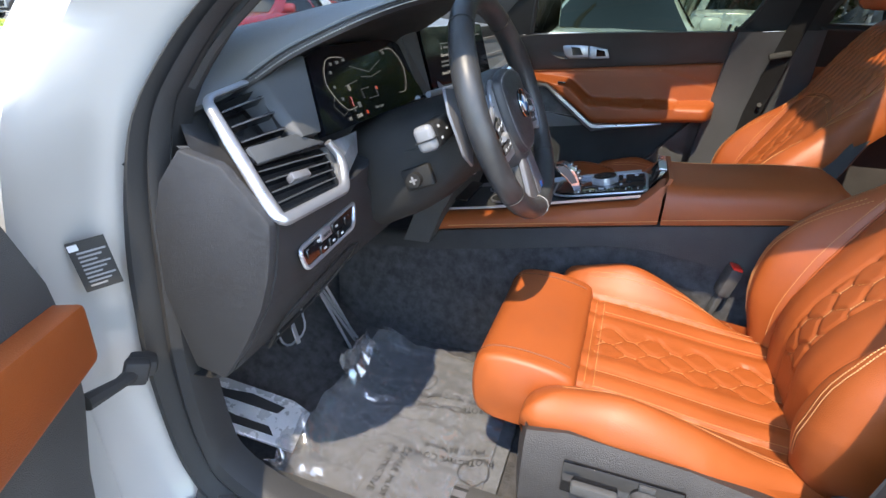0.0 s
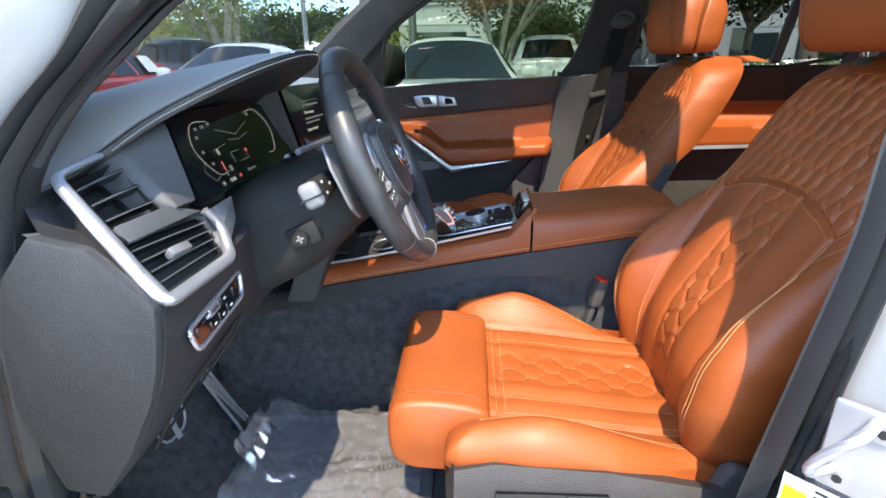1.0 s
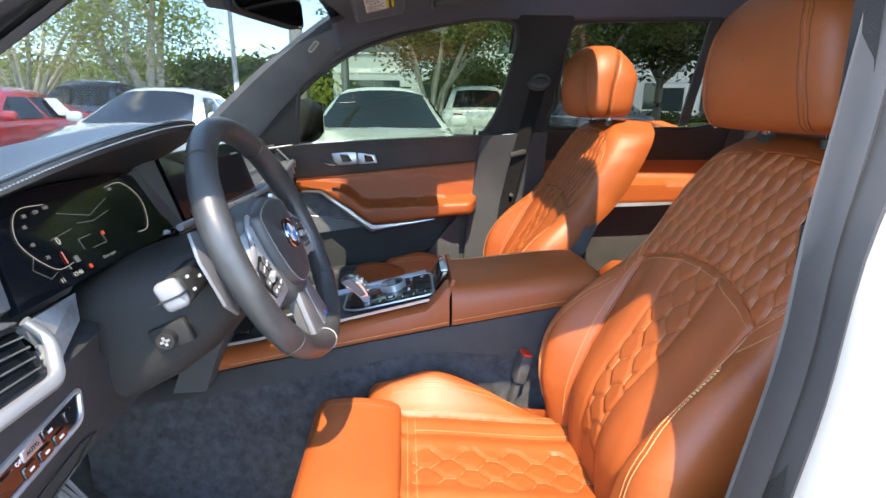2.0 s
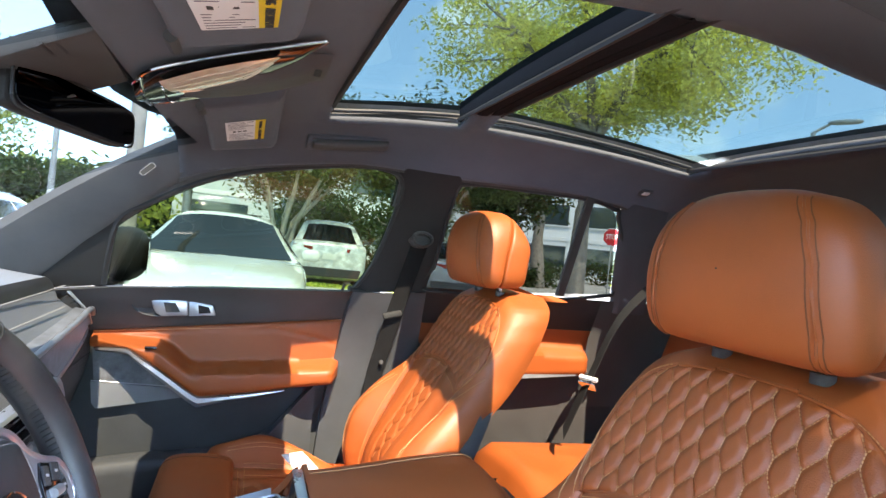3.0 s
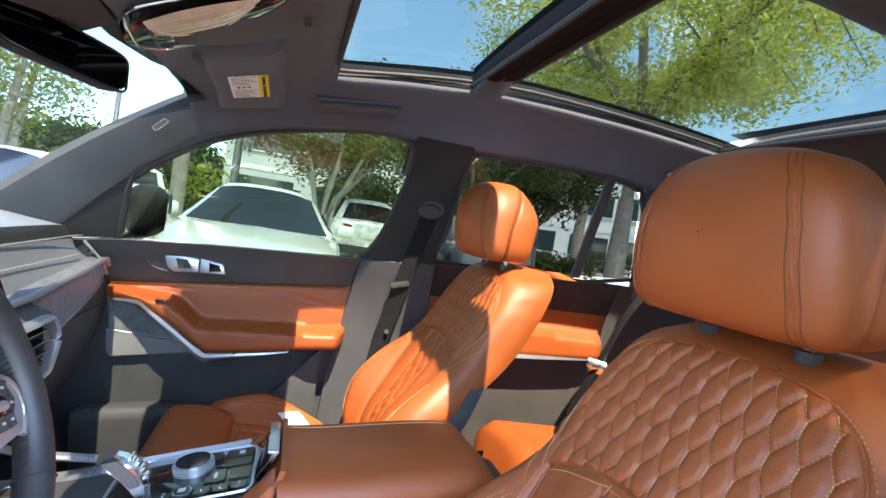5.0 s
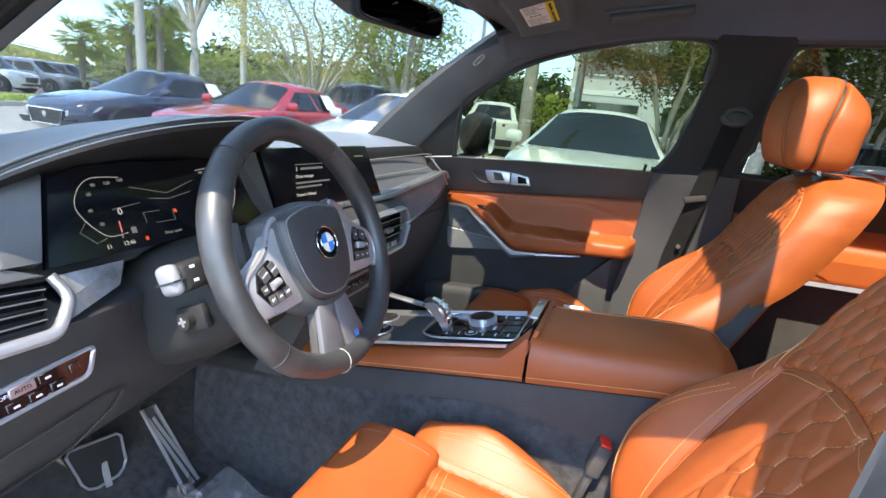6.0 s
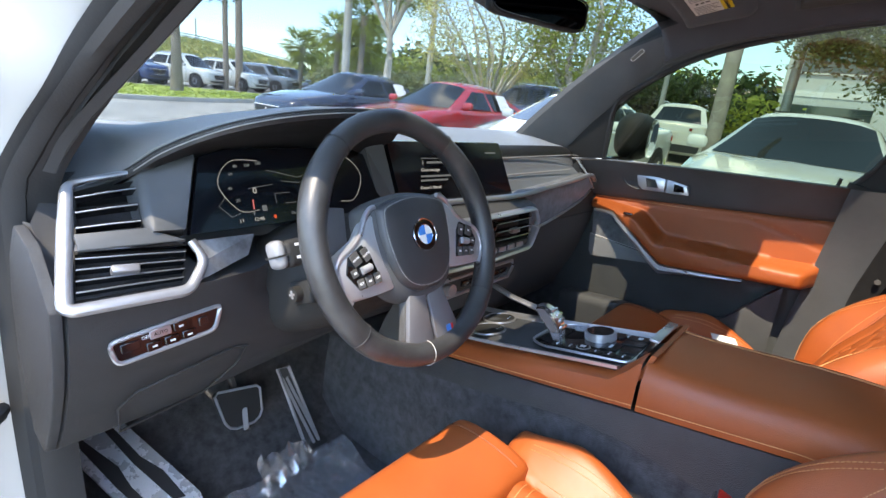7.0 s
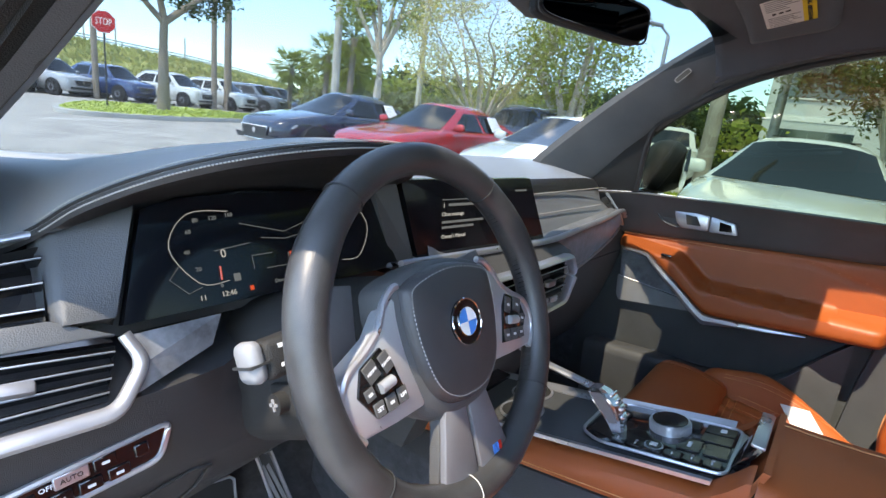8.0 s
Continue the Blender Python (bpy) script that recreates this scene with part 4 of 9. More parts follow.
rows = [[Vector((x, y, z)) for y, z in ((0.225, 1.03), (0.215, 0.96), (0.225, 0.90), (0.255, 0.80), (0.31, 0.68), (0.36, 0.63), (0.55, 0.60))] for x in (0.19, 0.3, 0.45, 0.6, 0.705)]
part("glove_box", loft(rows), BLACK_SOFT, dash, "black glove box lid")
part("passenger_end", prism([(0.705, 0.22, 1.08), (0.705, 0.22, 0.95), (0.705, 0.31, 0.68), (0.705, 0.5, 0.65), (0.705, 0.45, 1.1)], (0.02, 0, 0)), BLACK_SOFT, dash)
part("glove_joint", tube([(0.20, 0.2135, 0.958), (0.69, 0.2135, 0.958)], 0.002, 5), INK, dash)

# ---- steering wheel ----
SATIN = surface("satin_grey_metal", (0.42, 0.43, 0.45), 0.34, 0.5, stain=(25, 0.05))
WH = Matrix.Translation((-0.370, 0.0204, 1.077)) @ pose(0, 0, 0, 90 - 23.1, 0, 0)
wheel = thing("steering_wheel", (-0.37, 0.06, 1.05), "black leather steering wheel with silver spokes and a round badge", "steering wheel")
R0 = 0.1615


def rim_pt(a, r=R0, dz=0.0):
    return WH @ Vector((r * math.cos(a), r * math.sin(a) * (1.0 if math.sin(a) > -0.8 else 0.985), dz))


rows = []
for i in range(96):
    a = 2 * math.pi * i / 96
    fat = 1 + 0.10 * (math.exp(-((a - 0.45) / 0.25) ** 2) + math.exp(-((a - math.pi + 0.45) / 0.25) ** 2))
    ring = []
    for j in range(14):
        b = 2 * math.pi * j / 14
        rr = 0.0165 * fat
        ring.append(rim_pt(a, R0 + rr * math.cos(b) * 0.98, rr * 1.05 * math.sin(b)))
    rows.append(ring)
rim_ob = part("rim", loft(rows, True, True), RIM_LEATHER, wheel, "smooth black leather rim")
for a in (math.radians(52), math.radians(128), math.radians(-40), math.radians(220), math.radians(-97)):
    part("rim_seam", tube([rim_pt(a, R0 + 0.0172 * math.cos(2 * math.pi * j / 20), 0.0178 * math.sin(2 * math.pi * j / 20)) for j in range(20)], 0.0007, 4, True), THREAD_PALE if a < -1 else INK, rim_ob)
st = bmesh.new()
for lo, hi in ((math.radians(-36), math.radians(46)), (math.radians(134), math.radians(216))):
    for k in range(38):
        a = lerp(lo, hi, k / 38)
        tube([rim_pt(a, R0 - 0.0172, -0.004), rim_pt(a + 0.012, R0 - 0.0172, 0.004)], 0.0007, 3, bm=st)
tagged(part("rim_stitching", st, INK, rim_ob, "cross stitches inside the rim"), kind="stuff")
# airbag cover: a rounded shield
shield = [(-0.062, 0.030), (-0.052, 0.046), (0.0, 0.055), (0.052, 0.046), (0.062, 0.030), (0.060, -0.010), (0.048, -0.048), (0.026, -0.066), (0.0, -0.070), (-0.026, -0.066), (-0.048, -0.048), (-0.060, -0.010)]
sh = [Vector((*q, 0)) for q in shield]
sh = spline(sh, 4, True)
rows = []
for s_, z_ in ((1.06, -0.010), (1.06, 0.002), (1.03, 0.010), (0.97, 0.0145), (0.90, 0.0165), (0.6, 0.0195), (0.25, 0.021), (0.02, 0.021)):
    rows.append([WH @ Vector((p.x * s_, p.y * s_, z_)) for p in sh])
part("hub_cover", loft([[WH @ Vector((p.x * a_ , p.y * b_ - 0.004, z_)) for p in sh] for a_, b_, z_ in ((1.30, 1.22, -0.030), (1.31, 1.23, -0.012), (1.26, 1.19, -0.002), (1.14, 1.10, 0.004), (1.0, 1.0, 0.006))], True), GREY_SOFT, wheel, "dark grey hub cover", 60)
bag = part("airbag_cover", loft(rows, True), BLACK_LEATHER, wheel, "black leather airbag cover with grey stitching")
st = bmesh.new()
big = spline(sh, 5, True)
for i in range(0, len(big), 2):
    p, q = big[i], big[(i + 1) % len(big)]
    tube([WH @ Vector((p.x * 0.955, p.y * 0.955, 0.0152)), WH @ Vector((q.x * 0.955, q.y * 0.955, 0.0152))], 0.0006, 3, bm=st)
tagged(part("cover_stitching", st, THREAD_PALE, bag, "grey stitches"), kind="stuff")
badge_m = WH @ pose(0.0, 0.0, 0.0215)
badge = part("badge", disc(0.0215, 0.004, 40, badge_m), GLOSS_BLACK, bag, "round badge of blue and white quarters")
part("badge_ring", tube([badge_m @ Vector((0.0215 * math.cos(2 * math.pi * k / 40), 0.0215 * math.sin(2 * math.pi * k / 40), 0.002)) for k in range(40)], 0.0009, 5, True), BRIGHT, badge)
part("badge_inner_ring", tube([badge_m @ Vector((0.0135 * math.cos(2 * math.pi * k / 32), 0.0135 * math.sin(2 * math.pi * k / 32), 0.0025)) for k in range(32)], 0.0006, 5, True), BRIGHT, badge)
BLUE = surface("badge_blue", (0.03, 0.22, 0.62), 0.3, coat=0.5)
for q in range(4):
    fan = [(0, 0)] + [(0.0132 * math.cos(math.pi / 2 * (q + k / 8)), 0.0132 * math.sin(math.pi / 2 * (q + k / 8))) for k in range(9)]
    part("badge_quarter", prism(on(badge_m, fan, 0.0022), badge_m.to_3x3() @ Vector((0, 0, 0.0007))), WHITE if q in (0, 2) else BLUE, badge)
# spokes with their keys
for s in (-1, 1):
    lift = 0.003 * s
    q_ = lambda pts: [(s * a_, b_ + lift) for a_, b_ in pts]
    spoke = q_([(0.048, 0.046), (0.066, 0.046), (0.086, 0.030), (0.100, 0.014), (0.132, -0.002), (0.148, -0.016), (0.148, -0.040), (0.130, -0.060), (0.092, -0.060), (0.055, -0.058), (0.060, -0.02)])
    sp = part("spoke", prism(on(WH, spoke, -0.014), WH.to_3x3() @ Vector((0, 0, 0.018)), 0.004), SATIN, wheel, "satin silver side spoke")
    keys = q_([(0.098, 0.006), (0.088, -0.006), (0.076, -0.044), (0.113, -0.048), (0.129, -0.026), (0.122, -0.006)])
    kp = part("key_plate", prism(on(WH, keys, 0.0035), WH.to_3x3() @ Vector((0, 0, 0.003)), 0.0008), GLOSS_BLACK, sp, "black key plate")
    for kx, ky, w, h, rz, txt in ((0.0955, -0.0065, 0.011, 0.017, -25, "CANCEL"), (0.1125, -0.010, 0.014, 0.016, -25, "RESUME"), (0.084, -0.0375, 0.011, 0.013, -8, "LIM"), (0.0975, -0.0395, 0.012, 0.013, -8, ""), (0.111, -0.0405, 0.011, 0.012, -8, "SET"), (0.118, -0.0265, 0.010, 0.010, -15, "")):
        km = WH @ pose(s * kx, ky + lift, 0.0075, 0, 0, s * rz)
        part("key", rbox((w, h, 0.0018), (0, 0, 0), 0.0006, 1, m=km), BLACK_SOFT, kp)
        if txt and s < 0:
            words(txt, km @ pose(0, 0, 0.0011, 0, 0, 0), 0.0046 if len(txt) < 5 else 0.0032, PALE_INK, kp)
        else:
            part("key_symbol", rbox((0.0045, 0.0024, 0.0004), (0, 0, 0.0011), 0, m=km), PALE_INK, kp)
    part("roller", tube([WH @ Vector((s * 0.092, -0.0225 + lift, 0.008)), WH @ Vector((s * 0.107, -0.0255 + lift, 0.008))], 0.0048, 10), SATIN, kp, "ribbed silver roller")
    arm = q_([(0.062, 0.050), (0.070, 0.048), (0.082, 0.038), (0.094, 0.018), (0.114, 0.003), (0.134, -0.008), (0.143, -0.026), (0.140, -0.046), (0.128, -0.062)])
    part("spoke_edge", tube([WH @ Vector((*tuple(v)[:2], 0.002)) for v in spline([(*q, 0) for q in arm], 4)], 0.0036, 8), SILVER, sp, "bright spoke edge")
    paddle = [(s * 0.075, 0.055), (s * 0.125, 0.062), (s * 0.138, 0.03), (s * 0.138, -0.03), (s * 0.12, -0.05), (s * 0.085, -0.02)]
    part("shift_paddle", prism(on(WH, paddle, -0.045), WH.to_3x3() @ Vector((0, 0, 0.004)), 0.001), SPOKE_GREY, wheel, "dark grey metal shift paddle")
low_spoke = [(-0.030, -0.062), (0.030, -0.062), (0.040, -0.10), (0.056, -0.148), (0.022, -0.156), (-0.022, -0.156), (-0.056, -0.148), (-0.040, -0.10)]
ls = part("lower_spoke", prism(on(WH, low_spoke, -0.016), WH.to_3x3() @ Vector((0, 0, 0.012)), 0.003), BLACK_SOFT, wheel, "black lower spoke")
for s in (-1, 1):
    part("spoke_plate", prism(on(WH, [(s * 0.002, -0.066), (s * 0.030, -0.064), (s * 0.040, -0.10), (s * 0.053, -0.142), (s * 0.050, -0.150), (s * 0.003, -0.154)], -0.003), WH.to_3x3() @ Vector((0, 0, 0.007)), 0.002), SPOKE_GREY, ls, "dark satin spoke plate")
for k, mt in enumerate((BLUE, BLUE, RED)):
    part("colour_mark", rbox((0.004, 0.009, 0.001), (0.027 + 0.005 * k, -0.136, 0.0045), 0, m=WH), mt, ls)
# column cowl, stalk, adjuster
COL = WH @ pose(0, 0, -0.03)
STALK_END = surface("satin_grey_plastic", (0.19, 0.19, 0.195), 0.4, stain=(60, 0.1))
col = thing("steering_column", (-0.37, 0.15, 1.0), "black steering column cowl with a control stalk", "steering column")
rows = []
for z_, w_, h_, dy in ((0.0, 0.066, 0.050, -0.008), (-0.012, 0.074, 0.058, -0.010), (-0.05, 0.080, 0.064, -0.014), (-0.10, 0.094, 0.078, -0.022), (-0.15, 0.100, 0.086, -0.026), (-0.22, 0.102, 0.090, -0.028)):
    rows.append([COL @ Vector((w_ * math.copysign(abs(math.cos(t)) ** 0.6, math.cos(t)), dy + h_ * math.copysign(abs(math.sin(t)) ** 0.6, math.sin(t)), z_)) for t in [2 * math.pi * k / 28 for k in range(28)]])
cowl = part("cowl", loft(rows, True, False, True), PILLAR, col, "black plastic cowl")
part("cowl_joint", tube([COL @ Vector((-0.0815 - 0.013 * smooth01(-q / 0.1), 0.004 - 0.008 * smooth01(-q / 0.1), q)) for q in (-0.02, -0.05, -0.08, -0.11, -0.15)], 0.0012, 5), INK, cowl)
stalk = part("stalk", rbox((0.074, 0.035, 0.027), (-0.122, 0.012, -0.044), 0.008, 3, (0, 0, 4), m=COL), PILLAR, col, "black control stalk with a silver end")
part("stalk_end", rbox((0.016, 0.036, 0.028), (-0.165, 0.011, -0.044), 0.009, 3, (0, 0, 4), m=COL), STALK_END, stalk, "grey stalk end")
part("end_joint", rbox((0.0175, 0.0022, 0.0292), (-0.165, 0.009, -0.044), 0, 1, (0, 0, 4), m=COL), INK, stalk)
for kx, ky in ((-0.143, 0.020), (-0.143, 0.004), (-0.118, 0.012)):
    part("stalk_symbol", rbox((0.007, 0.0035, 0.001), (kx, ky, -0.0308), 0, m=COL), PALE_INK, stalk)
part("right_stalk", rbox((0.06, 0.022, 0.02), (0.12, 0.012, -0.04), 0.006, 2, (0, 0, -8), m=COL), PILLAR, col)
pan = part("adjuster_panel", rbox((0.012, 0.034, 0.05), (-0.097, -0.046, -0.110), 0.004, m=COL), PILLAR, col)
part("adjuster_knob", disc(0.011, 0.018, 20, COL @ pose(-0.105, -0.046, -0.112, 0, 90, 0)), PILLAR, pan, "black cross-shaped adjuster knob")
for a in (0, 90):
    part("knob_cross", rbox((0.002, 0.012, 0.003), (-0.1145, -0.046, -0.112), 0, 1, (a, 0, 0), m=COL), GREY_INK, pan)

# ---- pedals and floor covering ----
ped = thing("brake_pedal", (-0.365, 0.55, 0.43), "black rubber brake pedal with a steel rim, hung above the carpet", "pedal")
bp = [(-0.422, 0.492, 0.604), (-0.415, 0.493, 0.612), (-0.325, 0.494, 0.594), (-0.316, 0.494, 0.584), (-0.314, 0.487, 0.530), (-0.322, 0.484, 0.516), (-0.336, 0.482, 0.509), (-0.378, 0.481, 0.512), (-0.394, 0.482, 0.520), (-0.404, 0.485, 0.535)]
part("pad", prism(bp, (0, 0.012, -0.006), 0.0), RUBBER, ped)
part("pad_rim", tube([(p[0], p[1] - 0.002, p[2]) for p in bp], 0.0028, 6, True), BRUSHED, ped, "steel rim")
part("pad_strip", rbox((0.012, 0.004, 0.05), (-0.358, 0.481, 0.527), 0.001, 1, (-18, 0, -12)), BRUSHED, ped)
part("arm", tube([(-0.365, 0.50, 0.56), (-0.365, 0.56, 0.66), (-0.365, 0.60, 0.80)], 0.009, 6), BLACK_SOFT, ped)
gas = thing("accelerator_pedal", (-0.23, 0.46, 0.42), "steel accelerator pedal with rubber strips, standing on the carpet", "pedal")
gq = [Vector(q) for q in ((-0.287, 0.470, 0.632), (-0.258, 0.470, 0.628), (-0.196, 0.412, 0.405), (-0.240, 0.405, 0.412))]
part("plate", prism(gq, (0.01, 0.014, 0), 0.0), BLACK_SOFT, gas)
part("plate_rim", tube([q + Vector((0, -0.002, 0)) for q in gq], 0.004, 6, True), BRUSHED, gas)
for f in (0.32, 0.68):
    part("plate_strip", strip([gq[0].lerp(gq[1], f) + Vector((0, -0.002, -0.02)), gq[3].lerp(gq[2], f) + Vector((0, -0.002, 0.03))], (1, 0, 0), 0.0035, (0, -0.003, 0)), BRUSHED, gas)
part("hinge_box", rbox((0.06, 0.05, 0.02), (-0.215, 0.425, 0.425), 0.006), RUBBER, gas)
rest = thing("foot_rest", (-0.58, 0.47, 0.43), "steel foot rest plate with black cut-outs, on the toe board", "foot rest")
RM = Matrix.Translation((-0.588, 0.474, 0.516)) @ pose(0, 0, 0, 24, 0, 0) @ pose(0, 0, 0, 0, 0, 16)
part("plate", prism(on(RM, [(-0.052, -0.145), (0.040, -0.15), (0.054, -0.11), (0.050, 0.14), (-0.03, 0.15), (-0.052, 0.13)], 0), RM.to_3x3() @ Vector((0, 0, 0.006)), 0.0015), surface("polished_steel", (0.72, 0.73, 0.75), 0.28, 0.35, stain=(30, 0.08)), rest)
for pts in ([(-0.036, -0.10), (-0.020, -0.085), (-0.021, -0.02), (-0.012, 0.03), (-0.022, 0.12), (-0.034, 0.12), (-0.038, 0.0)], [(0.012, -0.09), (0.030, -0.10), (0.036, -0.03), (0.026, 0.02), (0.030, 0.12), (0.016, 0.13), (0.009, 0.02)]):
    part("cut_out", prism(on(RM, pts, 0.0055), RM.to_3x3() @ Vector((0, 0, 0.0018))), RUBBER, rest)


# ---- front seats ----
def quilt_turn(v, h):
    """The side step, -1 to 1, of a honeycomb line at v: upright runs joined by slants."""
    return max(-1.0, min(1.0, (abs(((v / h) % 1.0) * 2 - 1) * 2 - 1) * 1.7))


def quilt(u, v, w=0.0285, h=0.068):
    """Depth (0 to 1) below the cushion of a stretched honeycomb of stitched lines."""
    a = quilt_turn(v, h)
    best = 1.0
    for sgn in (-1, 1):
        x = (u - sgn * (1 + a) * w * 0.25) % w
        best = min(best, min(x, w - x))
    return 0.75 * math.exp(-(best / 0.0027) ** 2) + 0.25 * math.exp(-(best / 0.0065) ** 2)


def quilt_lines(u0, u1, v0, v1, w=0.0285, h=0.068):
    """The lines of the honeycomb as runs of (u, v)."""
    out = []
    for k in range(int((u0 - 0.1) / w) - 2, int((u1 + 0.1) / w) + 3):
        for sgn in (-1, 1):
            run = []
            n = int((v1 - v0) / 0.0034)
            for i in range(n + 1):
                v = lerp(v0, v1, i / n)
                u = k * w + sgn * (1 + quilt_turn(v, h)) * w * 0.25
                if u0 < u < u1:
                    run.append((u, v))
                else:
                    if len(run) > 1:
                        out.append(run)
                    run = []
            if len(run) > 1:
                out.append(run)
    return out


def eased(x, xs, ys, r=0.012):
    """along() with its corners rounded."""
    return (along(x - r, xs, ys) + 2 * along(x, xs, ys) + along(x + r, xs, ys)) / 4


def back_y(z):
    return eased(z, (0.60, 0.75, 0.85, 1.30), (-0.450, -0.464, -0.500, -0.743), 0.03)


def back_half(z):
    return eased(z, (0.64, 0.70, 0.78, 0.86, 0.92, 0.97, 1.02, 1.08, 1.12, 1.165, 1.19, 1.205, 1.217), (0.188, 0.222, 0.241, 0.241, 0.228, 0.208, 0.199, 0.197, 0.193, 0.178, 0.158, 0.128, 0.085), 0.01)


# outer seam of the quilted shoulder panel, as (half width, height)
YOKE = spline([(0.150, 0.995, 0), (0.166, 1.025, 0), (0.176, 1.065, 0), (0.171, 1.105, 0), (0.155, 1.145, 0), (0.128, 1.174, 0), (0.085, 1.190, 0), (0.0, 1.196, 0)], 8)
YOKE_SIDE = [p for p in YOKE if p.y < 1.186]


def yoke_half(z):
    return along(z, [p.y for p in YOKE_SIDE], [p.x for p in YOKE_SIDE]) if z < 1.186 else along(z, (1.186, 1.1955, 1.196), (0.10, 0.02, -1.0))


def arch_z(x):
    return 1.034 - 0.034 * (abs(x) / 0.15) ** 2.2


def flank(z):
    """Half width of the flat middle of the backrest below the arch."""
    return lerp(0.116, 0.150, smooth01((z - 0.70) / 0.32))


def cush_z(x, y):
    z = lerp(0.672, 0.700, smooth01((y + 0.47) / 0.34))
    ax = abs(x)
    z += 0.058 * smooth01((ax - 0.128) / 0.085) * lerp(0.62, 1.0, smooth01((-0.10 - y) / 0.12)) * lerp(0.30, 1.0, smooth01((y + 0.46) / 0.24))
    if y > -0.135 and ax < 0.158:
        z -= 0.10 * smooth01((y + 0.135) / 0.02)
    # seams beside the insert and along it
    z -= 0.006 * math.exp(-((ax - 0.138) / 0.004) ** 2) + 0.003 * math.exp(-((ax - 0.085) / 0.0035) ** 2)
    z += 0.006 * math.exp(-((ax - 0.112) / 0.018) ** 2) + 0.005 * math.exp(-((ax - 0.062) / 0.016) ** 2)
    if ax < 0.046 and -0.46 < y < -0.165:
        z -= 0.0045 * quilt(x, y, 0.046, 0.075)
    z -= 0.004 * math.exp(-((y + 0.165) / 0.004) ** 2) * (1 if ax < 0.14 else 0)
    return z


def edge_fall(d, r):
    if d >= r:
        return 0.0
    d = max(d, 0)
    return r - math.sqrt(max(r * r - (r - d) ** 2, 0))


SX = -0.377


def make_seat():
    seat = thing("front_seat", (SX, -0.3, 0.42), "tan leather front seat with quilted inserts, on black floor rails", "car seat", "front seats")
    # cushion
    rows = []
    ny, nx = 90, 110
    for i in range(ny + 1):
        y = lerp(-0.50, -0.080, i / ny)
        hw = along(y, (-0.5, -0.40, -0.32, -0.2, -0.10, -0.08), (0.215, 0.232, 0.246, 0.250, 0.240, 0.230))
        hin = hw - along(y, (-0.5, -0.4, -0.3, -0.2), (0.05, 0.045, 0.028, 0.004))
        row = []
        for j in range(nx + 1):
            x = -hw + (hw + hin) * j / nx
            d = min(hw + x, hin - x, (-0.078 - y) * 0.8 if abs(x) > 0.15 else 0.2)
            row.append(Vector((SX + x, y, cush_z(x, y) - edge_fall(d, 0.050))))
        row = [Vector((row[0].x + 0.010, y, 0.680))] + row + [Vector((row[-1].x - 0.010, y, 0.680))]
        rows.append(row)
    rows.append([Vector((lerp(p.x, SX, 0.03), p.y - 0.006, min(p.z, 0.66))) for p in rows[-1]])
    b = loft(rows)
    over = BVHTree.FromBMesh(b)
    cushion = part("cushion", b, TAN, seat, "tan leather cushion with a stitched strip", 80)
    st = bmesh.new()

    def stitch(run, bm=st, r=0.0008):
        for i in range(0, len(run) - 1):
            tube([run[i], run[i].lerp(run[i + 1], 0.68)], r, 3, caps=False, bm=bm)

    for run in quilt_lines(-0.046, 0.046, -0.46, -0.165, 0.046, 0.075):
        stitch([Vector((SX + u, v, cush_z(u, v) + 0.0014)) for u, v in run])
    for x in (-0.186, -0.178, 0.178, 0.186):
        drops = [over.ray_cast(Vector((SX + x, yq, 0.95)), Vector((0, 0, -1)))[0] for yq in [lerp(-0.46, -0.13, k / 110) for k in range(111)]]
        stitch([p + Vector((0, 0, 0.0006)) for p in drops if p], st, 0.0007)
    for x in (-0.146, -0.131, -0.091, 0.091, 0.131, 0.146):
        stitch([Vector((SX + x, yq, cush_z(x, yq) + 0.0012)) for yq in [lerp(-0.47, -0.12 if abs(x) > 0.15 else -0.17, k / 110) for k in range(111)]])
    for yq in (-0.158, -0.172):
        stitch([Vector((SX + x, yq, cush_z(x, yq) + 0.0012)) for x in [lerp(-0.128, 0.128, k / 70) for k in range(71)]])
    tagged(part("cushion_stitching", st, THREAD, cushion, "rows of orange stitches"), kind="stuff")
    # thigh support
    prof = [(-0.150, 0.640), (-0.148, 0.700), (-0.135, 0.721), (-0.09, 0.732), (-0.045, 0.735), (-0.012, 0.731), (0.004, 0.721), (0.012, 0.703), (0.013, 0.665), (0.008, 0.632), (-0.008, 0.613), (-0.05, 0.606), (-0.150, 0.606)]
    prof = [(v.x, v.y) for v in spline([(a, b, 0) for a, b in prof], 4, True)]
    cy, cz = -0.07, 0.665
    rows = []
    for k in range(25):
        u = -1 + 2 * k / 24
        s_ = (1 - abs(u) ** 12) ** (1 / 2.5) if abs(u) < 1 else 0.0
        s_ = lerp(0.90, 1.0, s_)
        x = 0.158 * math.copysign(abs(u) ** 0.5, u)
        rows.append([Vector((SX + x, cy + (a - cy) * s_, cz + (b - cz) * s_)) for a, b in prof])
    thigh = part("thigh_support", loft(rows, True, False, True), TAN, seat, "tan leather thigh support", 50)
    for u in (-0.128, 0.128):
        part("thigh_seam", tube([(SX + u, a, b + 0.0006) for a, b in prof if b > 0.63 and a > -0.14], 0.0012, 4), SEAM, thigh)
    part("front_seam", tube([(SX + lerp(-0.148, 0.148, k / 10), 0.0075, 0.700) for k in range(11)], 0.0015, 4), THREAD, thigh)
    # seat base with its switches
    rows = []
